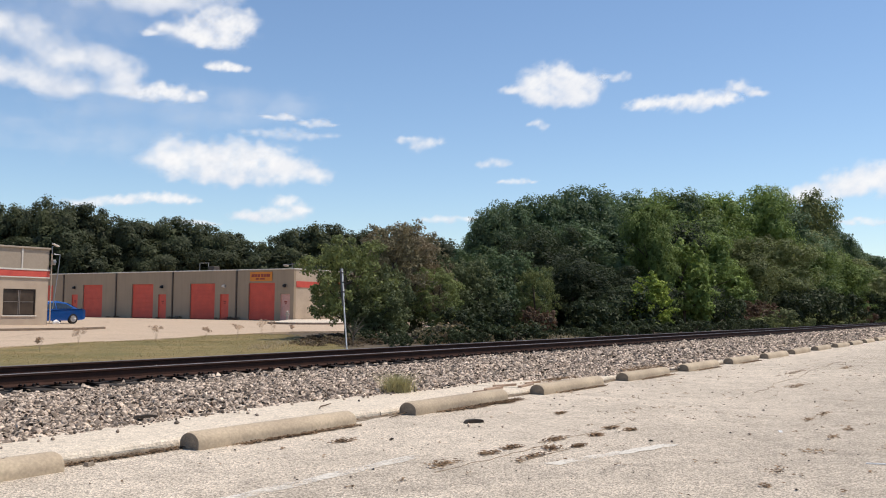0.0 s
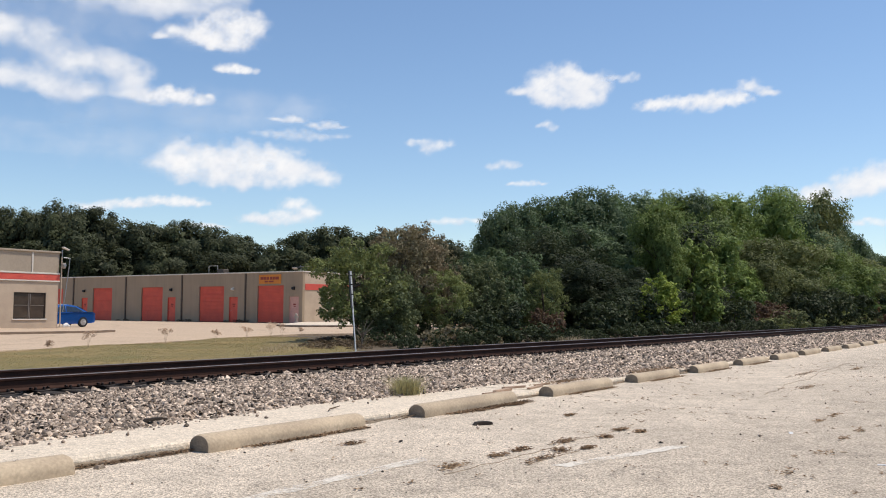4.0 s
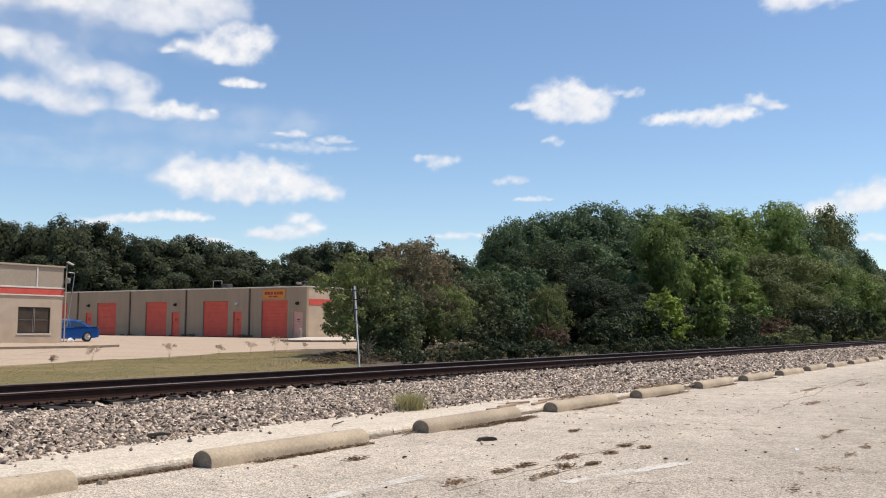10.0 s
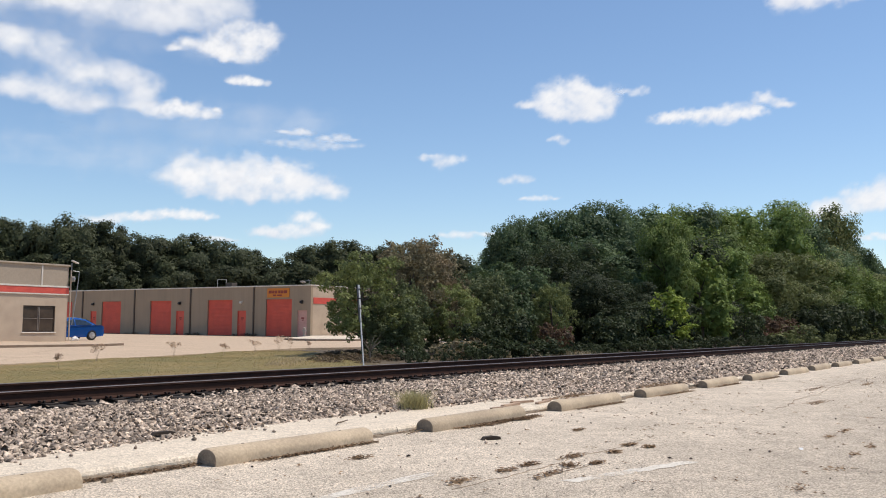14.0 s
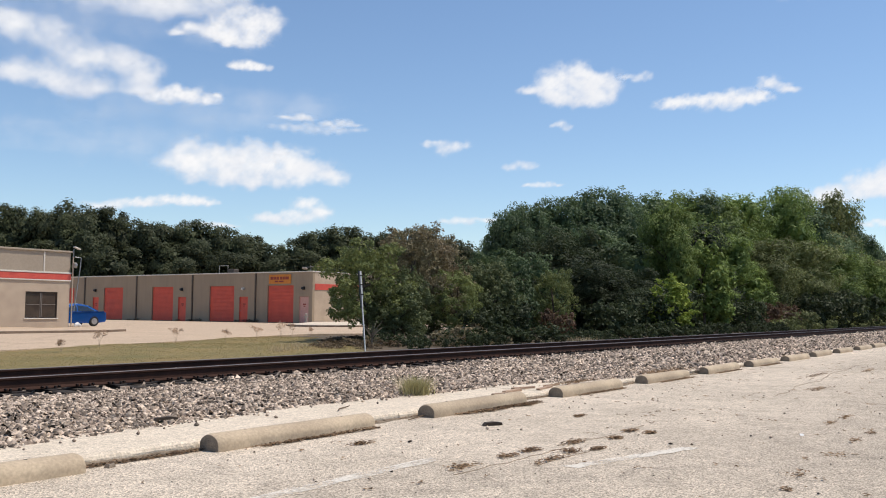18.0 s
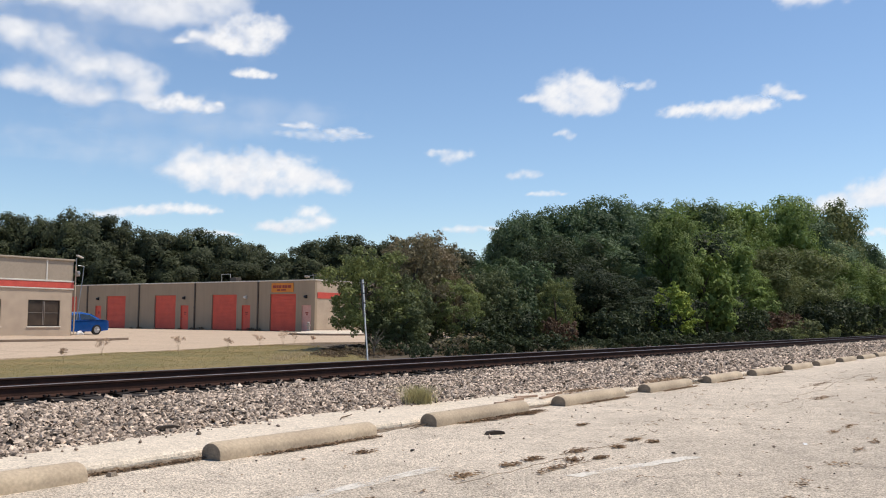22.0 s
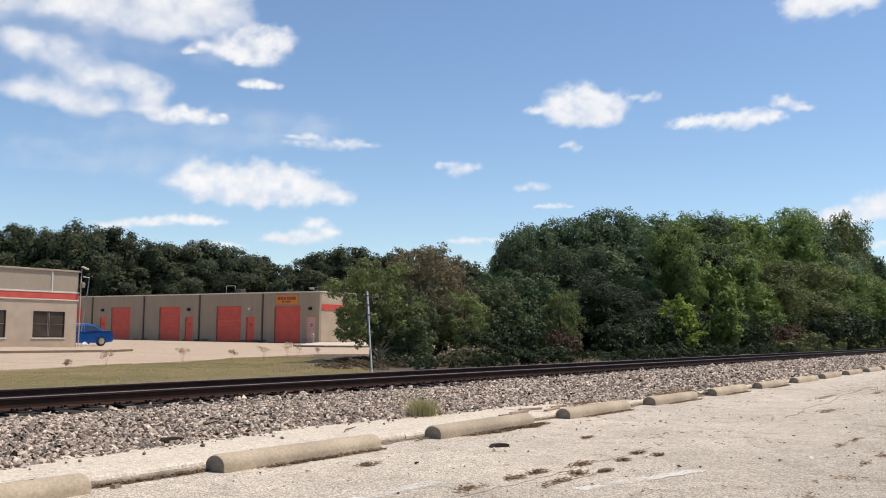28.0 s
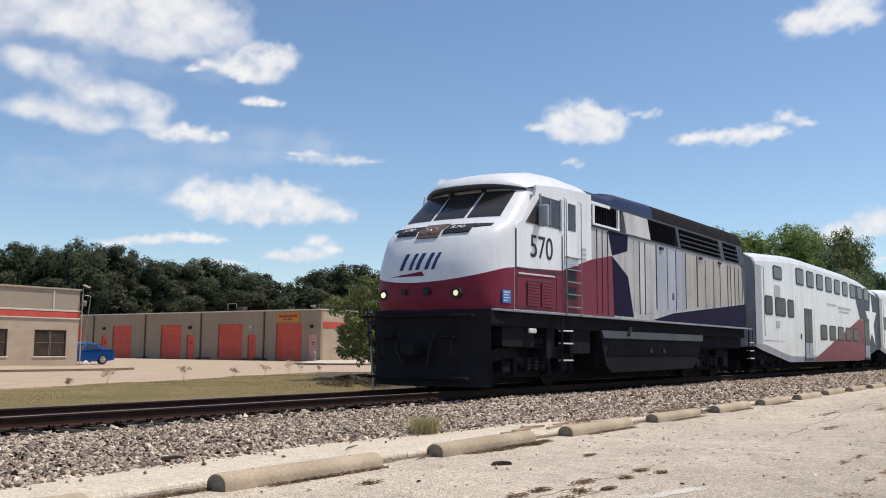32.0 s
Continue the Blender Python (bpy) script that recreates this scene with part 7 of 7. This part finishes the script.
s = np.where(py > 5.36, 0.016, 0.008) * rng.lognormal(0, 0.4, n)
v = base[None] * (1 + rng.uniform(-0.35, 0.35, (n, 6, 3))) * s[:, None, None]
v += np.stack([px, py, np.where(py > 5.36, 0.066, 0.004) + s * 0.4], 1)[:, None, :]
tagged(new("loose_stones", raw_mesh("loose_stones", v.reshape(-1, 3), (fc[None] + (np.arange(n) * 6)[:, None, None]).reshape(-1, 3), STONE)), "loose stones strewn over kerb and lot", "gravel", kind="stuff")
# faded bay lines
LINE = worn_paint("faded_white_line", (0.80, 0.74, 0.64))
for x0, x1, y0, y1 in ((2.3, 5.35, 3.69, 3.705), (5.6, 7.0, 2.79, 2.43)):
    g = Geo().grid([[(x0 + (x1 - x0) * i / 20, y0 + (y1 - y0) * i / 20 + d + 0.012 * math.sin(i * 1.7 + d * 30), 0.004) for d in (-0.06, 0.0, 0.06)] for i in range(21)])
    tagged(g.ob("bay_line", LINE), "worn white line painted on the parking lot", "road marking", "painted lines", "structure")
g = Geo().prism([(6.905, 1.04), (6.93, 1.045), (7.29, 0.27), (7.265, 0.265)], -0.01, 0.006, "z")
tagged(g.ob("bay_line", WHITE_PAPER), "short bright remnant of a painted line", "road marking", "painted lines", "structure")
# dark pebbles and clods on the lot
rng = np.random.default_rng(78)
n = 130
px, py = rng.uniform(3.4, 13, n), rng.uniform(0.8, 5.0, n)
s = 0.0065 * rng.lognormal(0, 0.4, n)
v = base[None] * (1 + rng.uniform(-0.4, 0.4, (n, 6, 3))) * s[:, None, None] * np.array([1.6, 1.2, 0.5])
v += np.stack([px, py, 0.002 + s * 0.3], 1)[:, None, :]
tagged(new("dark_pebbles", raw_mesh("dark_pebbles", v.reshape(-1, 3), (fc[None] + (np.arange(n) * 6)[:, None, None]).reshape(-1, 3), CHIP)), "dark pebbles and clods strewn over the lot", "gravel", kind="stuff")
# opened cracks along the lot
CRACK = mat("crack_dirt", (0.38, 0.30, 0.215), (0.26, 0.20, 0.14), 0.95, scale=9, fine=60, bump=0.5)
for k, (x0, x1, yy, tilt) in enumerate(((4.9, 8.2, 3.25, -0.03), (5.5, 6.6, 2.98, 0.05), (12.0, 21.0, 3.1, 0.03))):
    r = random.Random(600 + k)
    top, bot, x, y = [], [], x0, yy
    while x < x1:
        w = max(0.0004, r.uniform(-0.003, 0.0045))
        top.append((x, y + w))
        bot.append((x, y - w))
        x += r.uniform(0.05, 0.16)
        y += r.uniform(-0.035, 0.035) + tilt * 0.1
    g = Geo()
    for a in range(len(top) - 1):
        g.prism([top[a], top[a + 1], bot[a + 1], bot[a]], -0.01, 0.0042, "z")
    tagged(g.ob("crack", CRACK), "dirt-filled crack in the parking lot", "crack", "cracks", "structure")

# ---- clouds ----
CLOUD = cloud_mat()
CLOUD_FAR = 1600.0
SKY_THINGS = []


def lattice(ix, iy, seed):
    """Repeatable random numbers from 0 to 1 on a grid."""
    h = (ix.astype(np.int64) * 374761393 + iy.astype(np.int64) * 668265263 + seed * 2147483 + 12345) & 0xFFFFFFFF
    h = ((h ^ (h >> 13)) * 1274126177) & 0xFFFFFFFF
    return ((h ^ (h >> 16)) & 0xFFFFFF) / float(0xFFFFFF)


def billow(u, v, seed, octaves=5, gain=0.52):
    """Layered smooth noise from 0 to 1."""
    total, amp, norm = np.zeros_like(u), 1.0, 0.0
    for k in range(octaves):
        iu, iv = np.floor(u), np.floor(v)
        fu, fv = u - iu, v - iv
        fu, fv = fu * fu * (3 - 2 * fu), fv * fv * (3 - 2 * fv)
        n0 = lattice(iu, iv, seed + k) * (1 - fu) + lattice(iu + 1, iv, seed + k) * fu
        n1 = lattice(iu, iv + 1, seed + k) * (1 - fu) + lattice(iu + 1, iv + 1, seed + k) * fu
        total += amp * (n0 * (1 - fv) + n1 * fv)
        norm += amp
        u, v, amp = u * 2.03 + 17.3, v * 2.03 + 9.1, amp * gain
    return total / norm


def in_sky(az, el):
    a, e = radians(az), radians(el)
    return Vector((math.cos(e) * math.cos(a), math.cos(e) * math.sin(a), math.sin(e))) * CLOUD_FAR


def cloud(start, end, w, h, puffs=None, thick=1.0, veil=False):
    """A bank of vapour at a bearing and height in the sky, heaped above, flatter below; puffs as shares of its size."""
    i = len(SKY_THINGS)
    rng = np.random.default_rng(820 + i)
    if puffs is None:
        puffs = [(a, rng.uniform(-0.15, 0.2) * (1 - 2 * abs(a)), rng.uniform(0.14, 0.26), rng.uniform(0.16, 0.36) * (1.1 - abs(a))) for a in np.linspace(-0.36, 0.36, 5)]
    step = 6.0 if veil else 2.4
    nu, nv = max(22, int(1.5 * w / step)), max(18, int(1.8 * h / step))
    U, V = np.meshgrid(np.linspace(-0.75, 0.75, nu) * w, np.linspace(-0.9, 0.9, nv) * h)
    cell = max(16.0, 0.42 * h)
    bu = billow(U / cell / 1.5, V / cell, 31 * i + 1, 4) - 0.5
    bv = billow(U / cell / 1.5, V / cell, 31 * i + 7, 4) - 0.5
    Uw, Vw = U + bu * 0.55 * cell, V + bv * 0.5 * cell
    gap = np.ones_like(U)
    for a, b, ru, rv in puffs:
        dv = (Vw - b * h) / (rv * h)
        q = ((Uw - a * w) / (ru * w)) ** 2 + np.where(dv < 0, dv * 1.15, dv) ** 2
        gap *= 1 - np.exp(-q * 1.15) * 0.92
    env = 1 - gap
    fine = billow(U / cell * (0.5 if veil else 1.7), V / cell * 2.0, 31 * i + 13, 6, 0.56)
    D = (env * 1.2 + (fine - 0.5) * (1.6 if veil else 1.05) * np.minimum(1, env * 2.5) - (0.1 if veil else 0.24)) * thick
    D *= np.clip((0.75 * w - np.abs(U)) / (0.12 * w), 0, 1) * np.clip((0.9 * h - np.abs(V)) / (0.2 * h), 0, 1)
    D = np.clip(D, 0, 1.4)
    broad = billow(U / cell * 0.8, V / cell * 1.3, 31 * i + 19, 4)
    # painted sunlight: brighter towards the top and where the vapour is dense
    lit = np.clip(0.42 + 0.45 * D + 0.45 * V / h + 0.9 * (broad - 0.5), 0, 1)
    pts, faces = [], []
    idx = np.arange(nu * nv).reshape(nv, nu)
    q = np.stack([idx[:-1, :-1], idx[:-1, 1:], idx[1:, 1:], idx[1:, :-1]], -1).reshape(-1, 4)
    q = q[D.ravel()[q].max(1) > 0.02]
    used = np.unique(q)
    back = np.zeros(nu * nv, int)
    back[used] = np.arange(len(used))
    for side in (1, -1):
        pts.append(np.stack([U.ravel(), (side * (D + 0.1 * bu) * h * 0.25).ravel(), V.ravel()], 1)[used])
        faces.append(back[q] + (0 if side == 1 else len(used)))
    me = raw_mesh("cloud", np.concatenate(pts), np.concatenate(faces), CLOUD, True)
    for name, val in (("vapour", D), ("lit", lit)):
        att = me.attributes.new(name, "FLOAT", "POINT")
        att.data.foreach_set("value", np.tile(val.ravel()[used], 2).astype(np.float32))
    o = new("cloud", me)
    o.visible_shadow = False
    rows = []
    for az, el in (start, end):
        rows.append(Matrix.Translation(in_sky(az, el)) @ Matrix.Rotation(radians(az - 90), 4, "Z") @ Matrix.Rotation(radians(el), 4, "X"))
    o.matrix_basis = rows[0]
    tagged(o, "thin veil of white cloud in the blue sky" if veil or thick < 0.75 else "bright white fair-weather cloud in the blue sky", "cloud", "clouds", "structure")
    SKY_THINGS.append((o, rows))


# the large heaps
cloud((54.5, 19.9), (55.79, 19.7), 450, 150, ((-0.35, 0, 0.2, 0.4), (-0.1, 0.1, 0.25, 0.5), (0.15, 0, 0.25, 0.45), (0.35, -0.05, 0.15, 0.4), (0.25, -0.3, 0.15, 0.2), (-0.1, -0.25, 0.3, 0.25)), 0.9)
cloud((48.17, 16.85), (47.48, 17.41), 180, 76, ((0.1, 0.1, 0.3, 0.35), (0.3, 0.05, 0.18, 0.4), (-0.1, -0.1, 0.25, 0.3), (-0.35, -0.1, 0.12, 0.15), (-0.46, -0.25, 0.1, 0.1), (0.05, -0.25, 0.3, 0.2)))
cloud((56.19, 14.14), (56.34, 14.59), 280, 132, ((-0.35, 0.35, 0.2, 0.18), (-0.15, 0.22, 0.2, 0.2), (0.05, 0.12, 0.2, 0.2), (0.22, 0.05, 0.2, 0.18), (0.32, -0.12, 0.15, 0.2), (-0.3, -0.22, 0.22, 0.17), (-0.12, -0.25, 0.2, 0.2), (0.05, -0.3, 0.12, 0.12), (0.3, -0.3, 0.13, 0.1)), 0.86)
cloud((50.61, 12.79), (51.06, 12.9), 132, 50, ((-0.25, -0.05, 0.25, 0.35), (0.1, 0, 0.3, 0.4), (0.35, -0.1, 0.2, 0.2), (0.48, 0.1, 0.08, 0.1)))
cloud((46.0, 8.85), (46.18, 8.96), 318, 84, ((-0.33, 0.05, 0.17, 0.4), (-0.12, 0.1, 0.2, 0.42), (0.08, 0.1, 0.2, 0.42), (0.27, -0.05, 0.18, 0.35), (0.42, -0.2, 0.12, 0.2), (-0.05, -0.25, 0.3, 0.25)), 1.05)
cloud((25.75, 13.75), (25.78, 13.95), 200, 78, ((-0.2, 0.08, 0.2, 0.36), (0.0, 0.16, 0.22, 0.38), (0.2, 0.05, 0.17, 0.35), (-0.05, -0.22, 0.28, 0.24), (-0.42, -0.02, 0.12, 0.1)), 1.08)
cloud((18.18, 12.64), (17.0, 12.87), 200, 46, ((-0.36, -0.05, 0.16, 0.28), (-0.1, 0, 0.2, 0.33), (0.12, 0, 0.22, 0.38), (0.3, 0.02, 0.15, 0.22)))
cloud((14.88, 13.11), (13.71, 13.52), 88, 44, ((-0.1, 0.15, 0.3, 0.35), (0.25, -0.1, 0.25, 0.2)))
cloud((9.22, 7.41), (9.09, 7.42), 200, 70, ((0.2, 0.1, 0.3, 0.4), (-0.05, -0.05, 0.25, 0.3), (-0.3, -0.2, 0.2, 0.2), (0.4, 0.05, 0.2, 0.4), (-0.42, -0.28, 0.1, 0.1)), 1.05)
cloud((12.07, 19.53), (11.62, 19.3), 165, 86, ((-0.2, -0.1, 0.3, 0.3), (0.1, 0, 0.3, 0.4), (0.3, -0.1, 0.2, 0.3)))
cloud((43.89, 6.1), (43.68, 6.18), 150, 54, ((-0.2, -0.2, 0.3, 0.25), (0.1, -0.2, 0.3, 0.25), (0.15, 0.25, 0.2, 0.25), (0.3, 0, 0.15, 0.2)), 0.9)
cloud((51.88, 6.3), (51.97, 6.4), 215, 36, ((-0.35, -0.2, 0.22, 0.25), (0.15, 0.2, 0.3, 0.3), (0.35, 0.1, 0.15, 0.2), (-0.1, 0, 0.2, 0.2)), 0.9)
# small ones and wisps
cloud((46.82, 14.48), (46.43, 14.99), 72, 32)
cloud((42.95, 10.73), (41.88, 11.72), 165, 38, None, 0.47)
cloud((43.49, 11.73), (43.65, 12.04), 60, 24, None, 0.7)
cloud((41.22, 11.45), (40.63, 11.76), 75, 30, None, 0.62)
cloud((48.75, 5.05), (48.78, 5.14), 95, 22, None, 0.8)
cloud((34.82, 10.43), (33.92, 10.29), 86, 42, None, 0.66)
cloud((30.1, 9.13), (29.17, 9.08), 62, 34, None, 0.55)
cloud((28.57, 8.0), (27.77, 7.87), 70, 20, None, 0.66)
cloud((27.24, 11.48), (26.68, 11.56), 44, 28, None, 0.62)
cloud((22.6, 14.34), (22.28, 14.5), 60, 30, None, 0.6)
cloud((32.64, 5.7), (32.54, 5.81), 95, 22, None, 0.66)
cloud((8.68, 5.23), (9.03, 5.19), 80, 24, None, 0.75)
# thin streaks high over the yard
cloud((55.5, 9.6), (55.7, 9.8), 520, 120, None, 0.18, True)
cloud((58.5, 16.5), (58.7, 16.7), 620, 190, None, 0.2, True)
cloud((48.5, 12.2), (48.6, 12.4), 420, 150, None, 0.22, True)

# ---- dragonfly ----
FLY = thing("dragonfly", pose(60, 34, 2), "dark dragonfly in flight with spread wings", "insect")
BUG = mat("insect_body", (0.03, 0.035, 0.045), (0.02, 0.022, 0.03), 0.5, scale=90, fine=300, bump=0.0)
WING = mat("insect_wing", (0.12, 0.13, 0.15), (0.09, 0.10, 0.12), 0.4, scale=90, fine=300, bump=0.0)
Geo().tube([(-0.014, 0, 0), (-0.008, 0, 0.001), (0.0, 0, 0.002), (0.012, 0, 0), (0.045, 0, -0.003)], [0.003, 0.006, 0.0075, 0.003, 0.0015], 8).ob("body", BUG, FLY)
Geo().tube([(-0.021, 0, 0), (-0.017, 0, 0), (-0.013, 0, 0)], [0.002, 0.005, 0.003], 8).ob("head", BUG, FLY)
for s in (-1, 1):
    for x0, x1 in ((-0.004, -0.012), (0.006, 0.012)):
        Geo().prism([(x0, s * 0.004), (x0 - 0.004, s * 0.02), (x1 - 0.002, s * 0.047), (x1 + 0.006, s * 0.045), (x0 + 0.006, s * 0.02)], 0.004, 0.005, "z").ob("wing", WING, FLY)


# ---- what moves ----
def motions():
    speed, end_x = 24.15, 15.85

    def train_x(t):
        return end_x + speed * (32.0 - t)
    times = [0.0, 8.0, 16.0, 24.0, 28.0, 29.0, 30.0, 31.0, 32.0]
    for ob, back in ((LOCO, 0.0), (COACH1, 19.95), (COACH2, 46.2)):
        walk(ob, [(t, pose(train_x(t) + back, 11.76, RAIL_Z)) for t in times])
        for c in ob.animation_data.action.layers[0].strips[0].channelbag(ob.animation_data.action_slot).fcurves:
            for k in c.keyframe_points:
                k.interpolation = "LINEAR"
    for ax, x in WHEELS:
        rows = [(0.0, pose(x, 0, 0.5))]
        for k in range(91):
            t = 29.0 + k / 30
            rows.append((t, Matrix.Translation((x, 0, 0.5)) @ Matrix.Rotation(-speed * (t - 29.0) / 0.48, 4, "Y")))
        walk(ax, rows)
    for ob, (first, last) in SKY_THINGS:
        walk(ob, [(0.0, first), (32.0, last)])
    fly = [(0.0, 60, 36, -0.065), (4.6, 60, 36, -0.065), (5.2, 8.6, 4.9, 2.1), (5.5, 9.28, 3.94, 2.86), (5.6, 9.47, 3.62, 3.08), (5.7, 9.70, 3.26, 3.30), (5.8, 9.93, 2.89, 3.49), (5.9, 10.2, 2.48, 3.61), (6.0, 10.54, 1.95, 3.70), (6.1, 11.03, 1.1, 3.84), (6.6, 14.0, -4.0, 4.4), (8.0, 24.0, -22.0, 1.0), (8.6, 25.0, -23.0, 0.008), (32.0, 25.0, -23.0, 0.008)]
    walk(FLY, [(t, pose(x, y, z, 8, 6, 118)) for t, x, y, z in fly])


motions()
